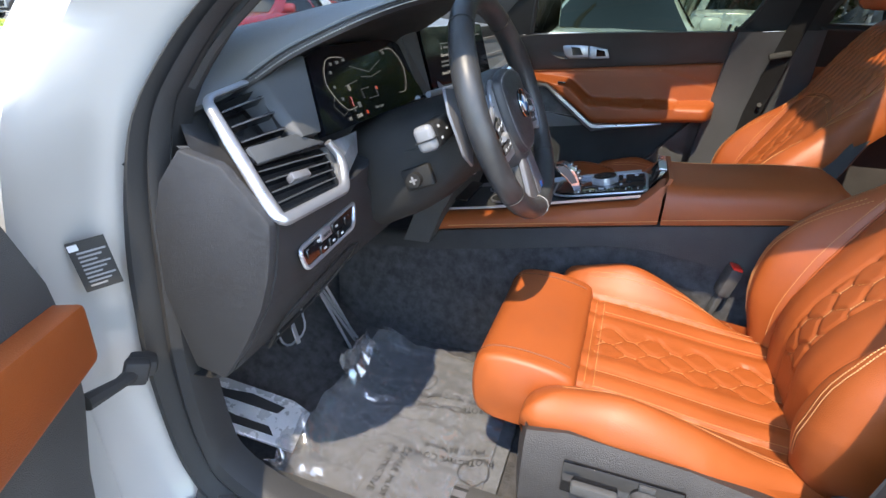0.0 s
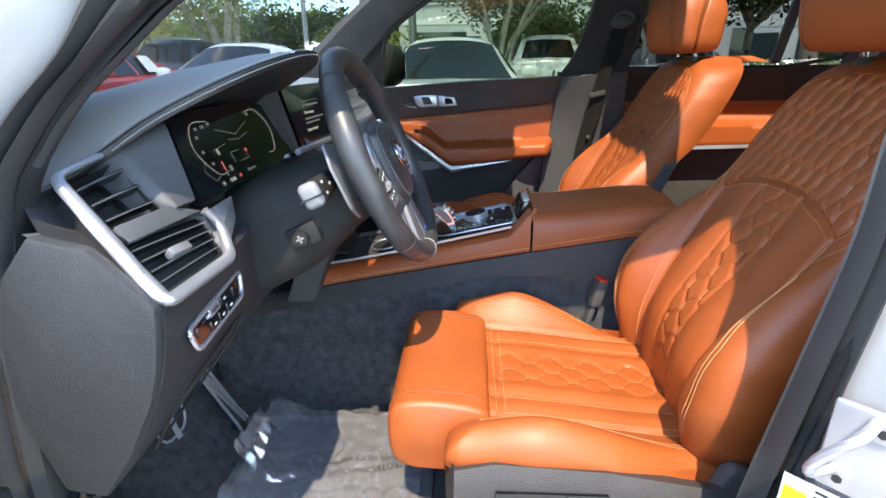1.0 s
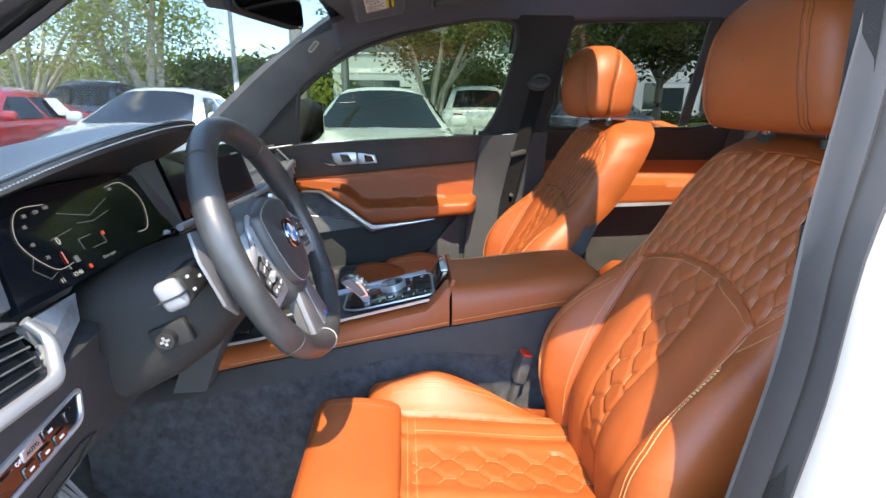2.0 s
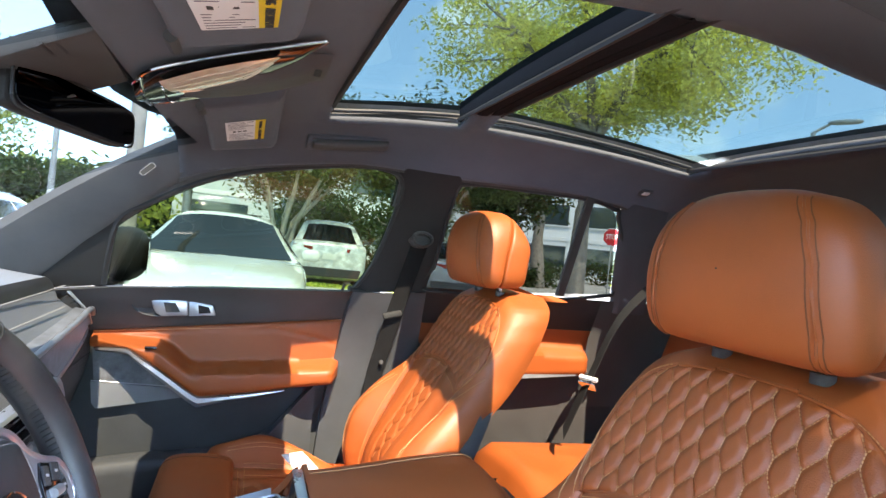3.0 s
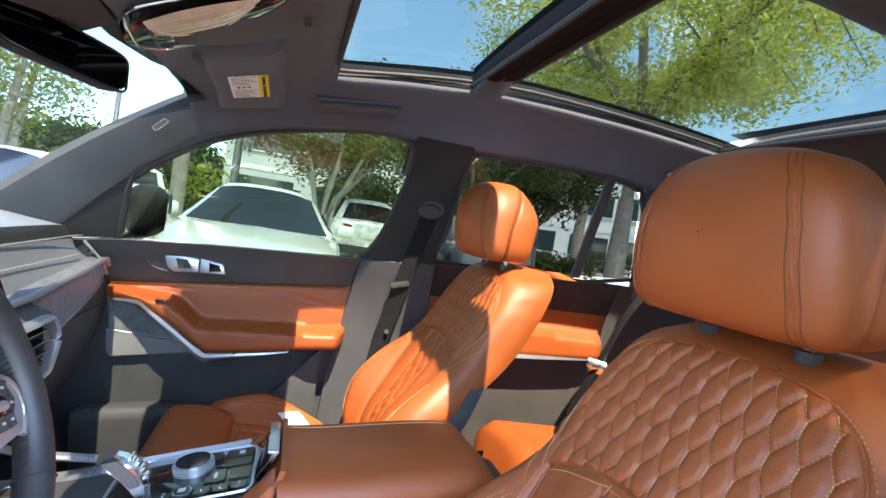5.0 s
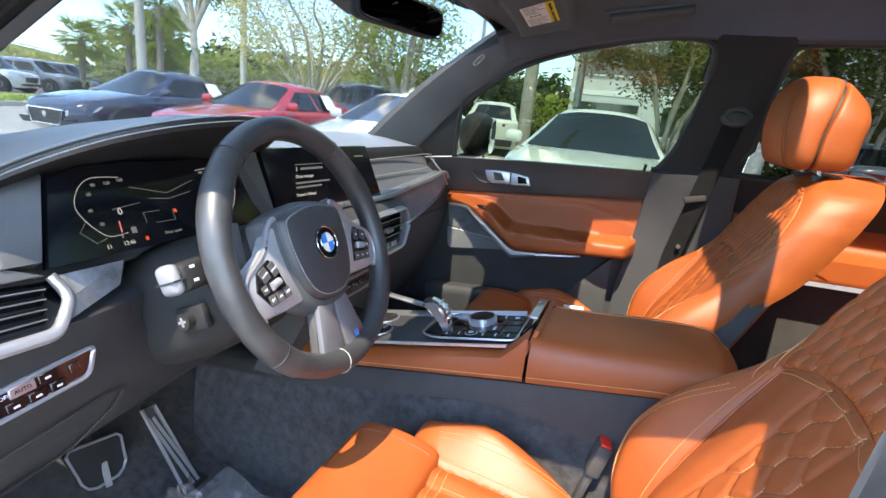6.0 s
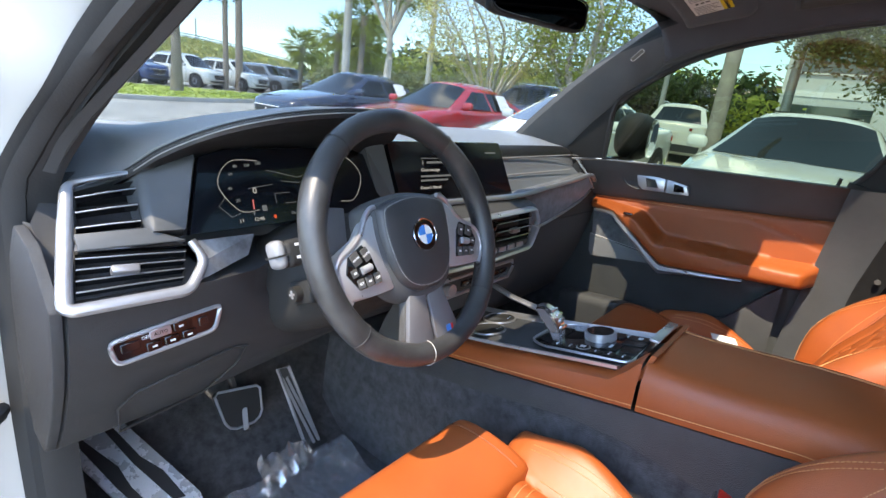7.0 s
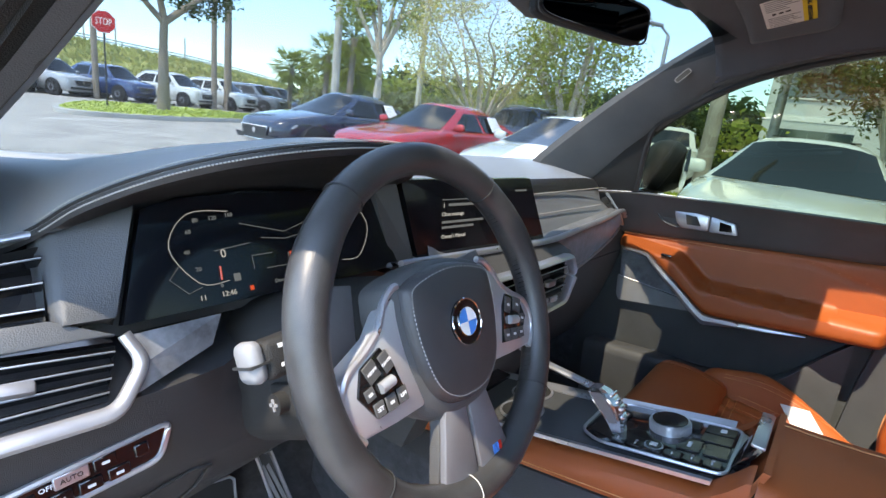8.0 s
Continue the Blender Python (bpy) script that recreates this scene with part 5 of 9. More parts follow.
    for y in (-0.50, -0.45, -0.3, -0.15, -0.095, -0.080):
        f = 0.75 if y > -0.09 else 1
        lo = along(y, (-0.5, -0.2, -0.08), (0.52, 0.50, 0.56))
        hi_ = along(y, (-0.5, -0.4, -0.25, -0.12, -0.08), (0.665, 0.690, 0.708, 0.712, 0.690))
        rows.append([Vector((SX + x * f, y, z)) for x, z in ((-0.225, 0.600), (-0.228, hi_ - 0.01), (-0.252, hi_), (-0.266, hi_ - 0.018), (-0.270, 0.63), (-0.262, lo), (0.228, lo), (0.238, 0.60), (0.236, 0.625), (0.232, 0.63), (0.225, 0.600))])
    base = part("base_trim", loft(rows, True, False, True), SIDE_GREY, seat, "dark grained plastic seat base trim")
    SM = Matrix.Translation((SX - 0.270, -0.225, 0.655)) @ pose(0, 0, 0, 90, 0, -90)
    plate = part("switch_plate", rbox((0.15, 0.055, 0.006), (0, 0, 0), 0.0025, m=SM), GLOSS_BLACK, base, "black seat switch plate")
    part("lumbar_dial", disc(0.019, 0.014, 28, SM @ pose(0.030, -0.003, 0.006), 0.016), BLACK_SOFT, plate)
    for k in range(4):
        part("dial_arrow", rbox((0.004, 0.003, 0.001), (0.030 + 0.011 * math.cos(k * math.pi / 2), -0.003 + 0.011 * math.sin(k * math.pi / 2), 0.0135), 0, m=SM), PALE_INK, plate)
    part("dial_mark", disc(0.005, 0.016, 16, SM @ pose(0.030, -0.003, 0.006)), GLOSS_BLACK, plate)
    part("seat_switch", rbox((0.060, 0.018, 0.012), (-0.032, -0.008, 0.008), 0.004, m=SM), BLACK_SOFT, plate)
    part("memory_key", rbox((0.02, 0.008, 0.006), (0.030, 0.021, 0.004), 0.001, m=SM), BLACK_SOFT, plate)
    for s in (-1, 1):
        rail = part("floor_rail", rbox((0.045, 0.56, 0.04), (SX + s * 0.20, -0.28, 0.445), 0.006), BLACK_SOFT, seat, "black steel floor rail")
        part("rail_cover", rbox((0.042, 0.070, 0.028), (SX + s * 0.20, -0.010, 0.448), 0.006), SPOKE_GREY, rail)
        for q in (-1, 1):
            part("rail_groove", rbox((0.005, 0.066, 0.004), (SX + s * 0.20 + q * 0.010, -0.010, 0.462), 0.001), INK, rail)
    part("seat_frame", rbox((0.40, 0.36, 0.08), (SX, -0.29, 0.51), 0.01), BLACK_SOFT, seat)

    # backrest
    def front(x, z):
        hw = back_half(z)
        ax = abs(x)
        fl = flank(z)
        y = back_y(z)
        y += eased(z, (0.60, 0.68, 0.76, 0.83, 0.89, 0.94, 0.985, 1.03), (0.0, 0.026, 0.052, 0.066, 0.060, 0.042, 0.014, 0.0), 0.02) * smooth01((ax - fl + 0.012) / 0.062)
        y += 0.020 * math.exp(-((z - 0.80) / 0.09) ** 2) * (1 - smooth01((ax - 0.09) / 0.05))
        arc = arch_z(x)
        g = 0.0
        if z > arc and ax < yoke_half(z):
            g = 0.0062 * quilt(x, z) * smooth01((yoke_half(z) - ax) / 0.006) * smooth01((z - arc) / 0.006) - 0.003
        strip_hw = lerp(0.032, 0.052, smooth01((z - 0.74) / 0.28))
        if arc > z > 0.735 and ax < strip_hw:
            g = 0.0052 * quilt(x, z, 0.046, 0.066) - 0.001
        if z < arc and ax < fl:
            g += 0.004 * math.exp(-((ax - strip_hw) / 0.0035) ** 2)
            g -= 0.006 * math.exp(-((ax - strip_hw - 0.032) / 0.026) ** 2)
        g += 0.0055 * math.exp(-((z - arc) / 0.0040) ** 2) * (1 if ax < 0.152 else 0)
        if z < 1.0:
            g += 0.0075 * math.exp(-((ax - fl) / 0.0045) ** 2)
        elif z < 1.19:
            g += 0.0045 * math.exp(-((ax - yoke_half(z)) / 0.0040) ** 2)
        d = min(hw - ax, 1.2195 - z)
        return y - g - edge_fall(max(d, 0), 0.045)

    rows = []
    nz, nx = 185, 150
    for i in range(nz + 1):
        z = lerp(0.64, 1.2190, 1 - (1 - i / nz) ** 1.15)
        hw = back_half(z)
        row = []
        for j in range(nx + 1):
            x = hw * (-1 + 2 * j / nx)
            row.append(Vector((SX + x, front(x, z), z)))
        side = [(0.002, -0.025), (-0.001, -0.050), (-0.010, -0.072)]
        row = [Vector((row[0].x - a, row[0].y + b, z)) for a, b in side[::-1]] + row + [Vector((row[-1].x + a, row[-1].y + b, z)) for a, b in side]
        rows.append(row)
    rows.append([Vector((p.x * 0.995 + SX * 0.005, p.y - 0.03, 1.2200)) for p in rows[-1]])
    rows.append([Vector((p.x * 0.98 + SX * 0.02, p.y - 0.05, 1.205)) for p in rows[-1]])
    back = part("backrest", loft(rows), TAN, seat, "tan leather backrest with a quilted upper panel", 80)
    st = bmesh.new()
    for run in quilt_lines(-0.18, 0.18, 0.99, 1.195):
        keep = []
        for u, v in run:
            if v > arch_z(u) + 0.003 and abs(u) < yoke_half(v) - 0.003:
                keep.append(Vector((SX + u, front(u, v) + 0.0016, v)))
        stitch(keep, st)
    for run in quilt_lines(-0.054, 0.054, 0.74, 1.028, 0.046, 0.066):
        stitch([Vector((SX + u, front(u, v) + 0.0016, v)) for u, v in run if abs(u) < lerp(0.032, 0.052, smooth01((v - 0.74) / 0.28))], st)
    stitch([Vector((SX + x, front(x, arch_z(x) - 0.007) + 0.0008, arch_z(x) - 0.007)) for x in [lerp(-0.144, 0.144, k / 84) for k in range(85)]], st)
    for s in (-1, 1):
        stitch([Vector((SX + s * (flank(z) + 0.008), front(flank(z) + 0.008, z) + 0.0008, z)) for z in [lerp(0.70, 0.99, k / 84) for k in range(85)]], st)
        stitch([Vector((SX + s * (p.x + 0.007), front(p.x + 0.007, p.y) + 0.0008, p.y)) for p in YOKE_SIDE], st)
        for o in (0.0, 0.008):
            stitch([Vector((SX + s * (back_half(z) - 0.052 + o), front(back_half(z) - 0.052 + o, z) + 0.0008, z)) for z in [lerp(0.71, 0.955, k / 72) for k in range(73)]], st)
        # seams that run from the arch out over the shoulder
        for z0, z1 in ((1.012, 1.105), (1.004, 1.097), (0.972, 1.040)):
            run = []
            for k in range(31):
                z = lerp(z0, z1, (k / 30) ** 1.3)
                x = lerp(flank(0.99) + 0.012, back_half(z) - 0.003, k / 30)
                run.append(Vector((SX + s * x, front(x, z) + 0.0008, z)))
            stitch(run, st)
    tagged(part("backrest_stitching", st, THREAD, back, "rows of orange stitches"), kind="stuff")
    for s in (-1, 1):
        line = [Vector((SX + s * flank(z), front(flank(z), z) + 0.0030, z)) for z in [lerp(0.70, 0.985, k / 40) for k in range(41)]]
        line += [Vector((SX + s * p.x, front(p.x, p.y) + 0.0018, p.y)) for p in YOKE if p.y < 1.194]
        part("piping", tube(line, 0.0021, 6), TAN_PLAIN, back)
    part("arch_piping", tube([Vector((SX + x, front(x, arch_z(x)) + 0.0026, arch_z(x))) for x in [lerp(-0.148, 0.148, k / 40) for k in range(41)]], 0.0019, 6), TAN_PLAIN, back)
    part("top_piping", tube([Vector((SX + x, front(x, 1.196) + 0.0016, 1.196)) for x in [lerp(-0.05, 0.05, k / 12) for k in range(13)]], 0.0021, 6), TAN_PLAIN, back)
    rows = []
    for i in range(19):
        z = lerp(0.56, 1.185, i / 18)
        hw = back_half(max(z, 0.68)) - 0.006
        lead = eased(z, (0.56, 0.75, 0.90, 1.05, 1.19), (0.020, 0.012, 0.002, -0.022, -0.050), 0.02)
        yb = back_y(z) - 0.085
        ring = []
        for k in range(15):
            u = -1 + 2 * k / 14
            ring.append(Vector((SX + hw * u, yb - 0.045 * (1 - abs(u) ** 3), z)))
        ring = [Vector((SX - hw - 0.003, yb + 0.055 + lead, z)), Vector((SX - hw - 0.006, yb + 0.030, z))] + ring + [Vector((SX + hw + 0.006, yb + 0.030, z)), Vector((SX + hw + 0.003, yb + 0.055 + lead, z))]
        rows.append(ring)
    shell = part("back_shell", loft(rows), BLACK_SOFT, seat, "black hard shell behind the backrest")
    for s in (-1, 1):
        hw = back_half(0.86)
        part("shell_joint", tube([Vector((SX + s * (hw + 0.001), back_y(0.86) - 0.085 + t_, 0.86)) for t_ in (0.06, 0.03, 0.0)], 0.0025, 5), INK, shell)
        part("recliner_cover", rbox((0.03, 0.12, 0.13), (SX + s * 0.222, -0.50, 0.62), 0.012, 3, (25, 0, 0)), BLACK_SOFT, seat)
    # headrest: a front pad and a smaller rear half with a gap between them
    half = spline([(0.0, 1.2255, 0), (0.085, 1.2255, 0), (0.120, 1.230, 0), (0.1355, 1.250, 0), (0.1375, 1.290, 0), (0.131, 1.338, 0), (0.114, 1.373, 0), (0.087, 1.397, 0), (0.048, 1.409, 0), (0.0, 1.412, 0)], 6)
    outline = half + [Vector((-p.x, p.y, 0)) for p in half[-2:0:-1]]
    ZC = 1.318
    HX = SX + 0.003
    face_y = lambda z: eased(z, (1.22, 1.30, 1.36, 1.42), (-0.627, -0.614, -0.616, -0.634), 0.02)
    thick = lambda z: lerp(0.046, 0.078, smooth01((z - 1.22) / 0.19))

    def cut(scale_, drop, lower=0.0, wide_=1.0):
        """One ring of the headrest: the outline drawn in by scale_, set back by drop(z)."""
        ring = []
        for p in outline:
            z = ZC + (p.y - ZC) * scale_
            z -= lower * smooth01((z - 1.28) / 0.13)
            ring.append(Vector((HX + p.x * scale_ * wide_, face_y(z) - drop(z) - 0.010 * (p.x * scale_ / 0.137) ** 2 * (1 if lower == 0 else 0.4), z)))
        return ring

    rows = [cut(f_, lambda z, d_=d_: d_) for f_, d_ in ((0.01, 0.0), (0.30, 0.0004), (0.55, 0.0015), (0.75, 0.004), (0.87, 0.0085), (0.94, 0.0145), (0.98, 0.0225), (1.0, 0.034))]
    rows += [cut(f_, lambda z, d_=d_: thick(z) - d_) for f_, d_ in ((1.0, 0.010), (0.985, 0.003), (0.95, 0.0), (0.5, 0.0), (0.01, 0.0))]
    b = loft(rows, True)
    skin = BVHTree.FromBMesh(b)
    head = part("headrest", b, TAN, seat, "tan leather headrest in two parts on chrome posts", 80)
    rows = [cut(f_, lambda z, d_=d_: thick(z) + d_, l_, 0.955) for f_, d_, l_ in ((0.01, 0.012, 0.004), (0.95, 0.012, 0.004), (0.975, 0.0145, 0.005), (0.982, 0.019, 0.007), (0.975, 0.040, 0.020), (0.955, 0.060, 0.032), (0.91, 0.072, 0.040), (0.82, 0.080, 0.044), (0.5, 0.086, 0.046), (0.01, 0.088, 0.046))]
    # added black slab that stands for the shade in the gap
    gap_shade = [cut(f_, lambda z, d_=d_: thick(z) + d_, 0.003, 0.955) for f_, d_ in ((0.01, -0.004), (0.90, -0.004), (0.90, 0.018), (0.01, 0.018))]
    part("headrest_core", loft(gap_shade, True), INK, head, "added black insert as shade in the gap between the halves")
    part("headrest_back", loft(rows, True), TAN, head, "tan rear half of the headrest", 80)
    for s in (-1, 1):
        for o, mt, r_ in ((0.0, SEAM, 0.0008), (0.0055, TAN_PLAIN, 0.0016), (0.011, SEAM, 0.0008)):
            line = []
            for k in range(60):
                z = lerp(1.2275, 1.398, k / 59)
                x = s * (along(z, (1.22, 1.26, 1.33, 1.37, 1.40), (0.094, 0.0975, 0.091, 0.080, 0.062)) + o)
                hit = skin.ray_cast(Vector((HX + x, 0.0, z)), Vector((0, -1, 0)))[0]
                if hit:
                    line.append(hit + Vector((0, 0.0003, 0)))
            part("headrest_seam", tube(line, r_, 5), mt, head)
        part("post", tube([Vector((HX + s * 0.062, -0.705, 1.25)), Vector((HX + s * 0.062, -0.722, 1.150))], 0.006, 10), BRIGHT, head, "chrome post")
        part("post_collar", disc(0.012, 0.012, 16, pose(HX + s * 0.062, -0.712, 1.212)), BLACK_SOFT, seat)
    return seat


driver_seat = make_seat()
passenger_seat = copy_thing(driver_seat, Matrix.Translation((0.377, -0.3, 0.42)))
for c in passenger_seat.children:
    if c.name.split(".")[0] in ("cushion", "thigh_support", "base_trim", "seat_frame"):
        c.location.z += 0.028
tagged(driver_seat, "tan leather front seat with quilted inserts, beside the open doorway")
tagged(passenger_seat, "tan leather front seat with quilted inserts, beside the closed door")


# ---- centre console ----
con = thing("centre_console", (0, 0, 0.42), "tan and black centre console with gear selector and padded armrest", "console")
# tunnel and side panels
CB = lambda y: along(y, (-0.6, -0.466, -0.248, 0.165, 0.332, 0.5), (0.862, 0.857, 0.820, 0.744, 0.708, 0.69))
ys = [0.50, 0.40, 0.332, 0.25, 0.165, 0.05, -0.05, -0.15, -0.248, -0.35, -0.466, -0.56, -0.64]
rows = [[Vector((-0.135, y, 0.42)), Vector((-0.125, y, 0.58)), Vector((-0.114, y, CB(y) - 0.03)), Vector((0.114, y, CB(y) - 0.03)), Vector((0.125, y, 0.58)), Vector((0.135, y, 0.42))] for y in ys]
part("tunnel_carpet", loft(rows), CARPET, con, "black carpeted tunnel", 70)
for s in (-1, 1):
    foot = lambda y: along(y, (-0.64, -0.437, -0.337, -0.244, -0.152, 0.008, 0.25, 0.5), (0.735, 0.745, 0.759, 0.770, 0.764, 0.728, 0.682, 0.66))
    rows = [[Vector((s * 0.112, y, foot(y) - 0.003)), Vector((s * 0.124, y, foot(y))), Vector((s * 0.120, y, lerp(foot(y), CB(y), 0.5))), Vector((s * 0.110, y, CB(y) - 0.002)), Vector((s * 0.100, y, CB(y) + 0.002))] for y in ys]
    part("side_panel", loft(rows), SIDE_GREY, con, "dark brown-grey side panel")
    # tan band under the top
    band_top = lambda y: along(y, (-0.26, -0.236, -0.21, 0.10, 0.20, 0.27), (0.925, 0.915, 0.872, 0.800, 0.785, 0.762))
    yy = [0.275, 0.25, 0.20, 0.15, 0.05, -0.05, -0.15, -0.20, -0.225, -0.24, -0.2455]
    rows = []
    for y in yy:
        b, t = CB(y) + 0.001, max(band_top(y) - 0.012, CB(y) + 0.004)
        rows.append([Vector((s * 0.108, y, b)), Vector((s * 0.114, y, b + 0.004)), Vector((s * 0.115, y, lerp(b, t, 0.5))), Vector((s * 0.108, y, t - 0.004)), Vector((s * 0.092, y, t + 0.004)), Vector((s * 0.07, y, t + 0.002))])
    band = part("tan_band", loft(rows), TAN_PLAIN, con, "tan leather band")
    part("band_seam", tube([(s * 0.1155, y, CB(y) + 0.012) for y in yy[2:]], 0.0009, 4), THREAD, band)
    line = [(s * 0.086, y, band_top(y) - 0.004) for y in (0.30, 0.22, 0.12, 0.02, -0.08, -0.16, -0.205)]
    part("silver_edge", strip(spline(line, 4), Vector((s * 1, 0, 0.35)), 0.009, (0, 0, 0.006)), SILVER, con, "satin silver edge")
# top plate: sloping black top
top_z = lambda y: along(y, (-0.24, -0.21, 0.10, 0.20, 0.30), (0.872, 0.866, 0.800, 0.785, 0.765))
rows = [[Vector((x, y, top_z(y) + 0.004 - 0.006 * (abs(x) > 0.07))) for x in (-0.085, -0.075, -0.04, 0, 0.04, 0.075, 0.085)] for y in (0.32, 0.25, 0.16, 0.06, -0.04, -0.12, -0.2, -0.236)]
part("top_plate", loft(rows), GREY_SOFT, con, "black console top")
TP = Matrix.Translation((0.0, -0.115, 0.8515)) @ pose(0, 0, 0, -11.9, 0, 0)
outline = [tuple(v)[:2] for v in soft_corners([(*q, 0) for q in ((0.0, -0.105), (0.070, -0.105), (0.072, 0.06), (0.05, 0.092), (-0.05, 0.092), (-0.072, 0.06), (-0.070, -0.105), (0.0, -0.105))], 0.016)][:-1]
gp = part("gear_plate", prism(on(TP, outline, 0.0), TP.to_3x3() @ Vector((0, 0, 0.004)), 0.001), GLOSS_BLACK, con, "glossy black control plate in a chrome surround")
part("plate_surround", tube(on(TP, outline, 0.004), 0.0024, 6, True), SILVER, gp)
PIANO = surface("piano_black_key", (0.010, 0.010, 0.011), 0.16, spec=0.5, stain=(60, 0.2))
for k in range(6):
    part("plate_key", rbox((0.017, 0.022, 0.003), (-0.054, -0.087 + 0.0245 * k, 0.0055), 0.001, 1, m=TP), PIANO, gp)
    part("key_symbol", rbox((0.006, 0.0022, 0.0004), (-0.055, -0.087 + 0.0245 * k, 0.0074), 0, m=TP), PALE_INK, gp)
    if k not in (2, 3):
        part("key_symbol", rbox((0.004, 0.004, 0.0004), (-0.047, -0.087 + 0.0245 * k, 0.0074), 0, m=TP), GREY_INK, gp)
for k in range(2):
    part("plate_key", rbox((0.026, 0.040, 0.003), (0.046, -0.080 + 0.046 * k, 0.0055), 0.001, 1, m=TP), PIANO, gp)
    part("plate_key", rbox((0.026, 0.040, 0.003), (0.017, -0.080 + 0.0 * k, 0.0055), 0.001, 1, m=TP), PIANO, gp) if k == 0 else None
    part("plate_key", rbox((0.034, 0.030, 0.003), (-0.018, -0.086 + 0.034 * k, 0.0055), 0.001, 1, m=TP), PIANO, gp)
part("key_symbol", rbox((0.010, 0.008, 0.0004), (0.046, -0.083, 0.0074), 0, m=TP), PALE_INK, gp)
part("key_symbol", rbox((0.016, 0.005, 0.0004), (-0.018, -0.052, 0.0074), 0, m=TP), PALE_INK, gp)
sb_ = part("start_plate", disc(0.0125, 0.003, 28, TP @ pose(-0.047, -0.012, 0.0062)), SILVER, gp, "round silver-ringed start key")
part("start_key", disc(0.0105, 0.004, 28, TP @ pose(-0.047, -0.012, 0.0068)), PIANO, sb_)
for dy in (-0.003, 0.0, 0.003):
    part("key_symbol", rbox((0.0022, 0.010, 0.0004), (-0.047 + dy * 1.2, -0.012, 0.0090), 0, 1, m=TP), PALE_INK, gp)
part("tray_lid", prism(on(TP, [(-0.058, 0.045), (0.04, 0.045), (0.04, 0.080), (-0.045, 0.080)], 0.0045), TP.to_3x3() @ Vector((0, 0, 0.001))), PIANO, gp)
# turning knob
part("turning_knob", disc(0.029, 0.014, 48, TP @ pose(0.020, -0.016, 0.011), 0.0275), SILVER, gp, "ribbed silver turning knob")
rib = bmesh.new()
for k in range(48):
    a_ = 2 * math.pi * k / 48
    rbox((0.0012, 0.0016, 0.009), (0.020 + 0.0287 * math.cos(a_), -0.016 + 0.0287 * math.sin(a_), 0.011), 0, 1, (0, 0, math.degrees(a_)), bm=rib, m=TP)
tagged(part("knob_ribs", rib, BRUSHED, gp), kind="stuff")
part("knob_cap", disc(0.0245, 0.002, 40, TP @ pose(0.020, -0.016, 0.0187)), GLOSS_BLACK, gp)
# gear selector: a slim foot that widens into a blade leaning forward, cut facets along its back
LEVER = ((0.045, 0.029, 0.004, 0.004, 0.0105), (0.047, 0.029, 0.014, 0.016, 0.0110), (0.053, 0.029, 0.026, 0.030, 0.0120), (0.063, 0.031, 0.040, 0.044, 0.0135), (0.073, 0.035, 0.052, 0.055, 0.0145), (0.079, 0.042, 0.061, 0.063, 0.0145), (0.081, 0.052, 0.068, 0.070, 0.0135), (0.079, 0.062, 0.073, 0.075, 0.0110))


def lever_ring(front, back, zf, zb, w):
    """Eight corners round the blade: front and back edge, both flanks."""
    at = lambda x, t: TP @ Vector((-0.043 + x, lerp(back, front, t), lerp(zb, zf, t)))
    return [at(-w, 0.14), at(-w, 0.90), at(-0.6 * w, 1.0), at(0.6 * w, 1.0), at(w, 0.90), at(w, 0.14), at(0.55 * w, 0.0), at(-0.55 * w, 0.0)]


CUT = surface("cut_crystal_chrome", (0.74, 0.75, 0.78), 0.10, 0.95, stain=(120, 0.25))
lever = part("gear_selector", loft([lever_ring(*q) for q in LEVER], True, False, True), CUT, con, "cut glass and chrome gear selector", 8)
for side_ in (0, 1):
    rows = []
    for q in LEVER[2:7]:
        r = lever_ring(*q)
        p, n_ = (r[0], r[1]) if side_ == 0 else (r[5], r[4])
        o = TP.to_3x3() @ Vector((-0.0010 if side_ == 0 else 0.0010, 0, 0))
        rows.append([p.lerp(n_, t) + o for t in (0.20, 0.45, 0.70, 0.90)])
    part("selector_inlay", loft(rows), SPOKE_GREY, lever, "smoked grey flank of the selector")
for k in range(4):
    q = [lerp(u, v, 0.5) for u, v in zip(LEVER[2 + k], LEVER[3 + k])]
    m = TP @ Matrix.Translation((-0.043, q[1] - 0.0005, q[3])) @ pose(0, 0, 0, 35 - 14 * k, 0, 0)
    part("facet", rbox((0.020, 0.006, 0.008), (0, 0, 0), 0.002, 1, (45, 0, 0), m=m), CUT, lever)
# cup holders and front bin
for x, y in ((-0.035, 0.085), (0.038, 0.105)):
    mm = Matrix.Translation((x, y, top_z(y) + 0.004)) @ pose(0, 0, 0, -11, 0, 0)
    ring_ = lambda r, z: [mm @ Vector((r * math.cos(2 * math.pi * k / 28), r * math.sin(2 * math.pi * k / 28), z)) for k in range(28)]
    cup = part("cup_holder", loft([ring_(0.036, 0.004), ring_(0.033, 0.003), ring_(0.031, 0.0015), ring_(0.002, 0.0012)], True), INK, con, "black cup holder with a bright rim")
    part("cup_spring", rbox((0.018, 0.006, 0.004), (0.014, -0.016, 0.003), 0.001, 1, m=mm), BRIGHT, cup)
    part("cup_rim", tube([mm @ Vector((0.035 * math.cos(2 * math.pi * k / 28), 0.035 * math.sin(2 * math.pi * k / 28), 0.002)) for k in range(28)], 0.0025, 6, True), SILVER, cup)
part("bin_lid", prism([(-0.07, 0.17, 0.795), (0.07, 0.17, 0.795), (0.065, 0.27, 0.80), (-0.065, 0.27, 0.80)], (0, 0, 0.006), 0.002), GLOSS_BLACK, con)
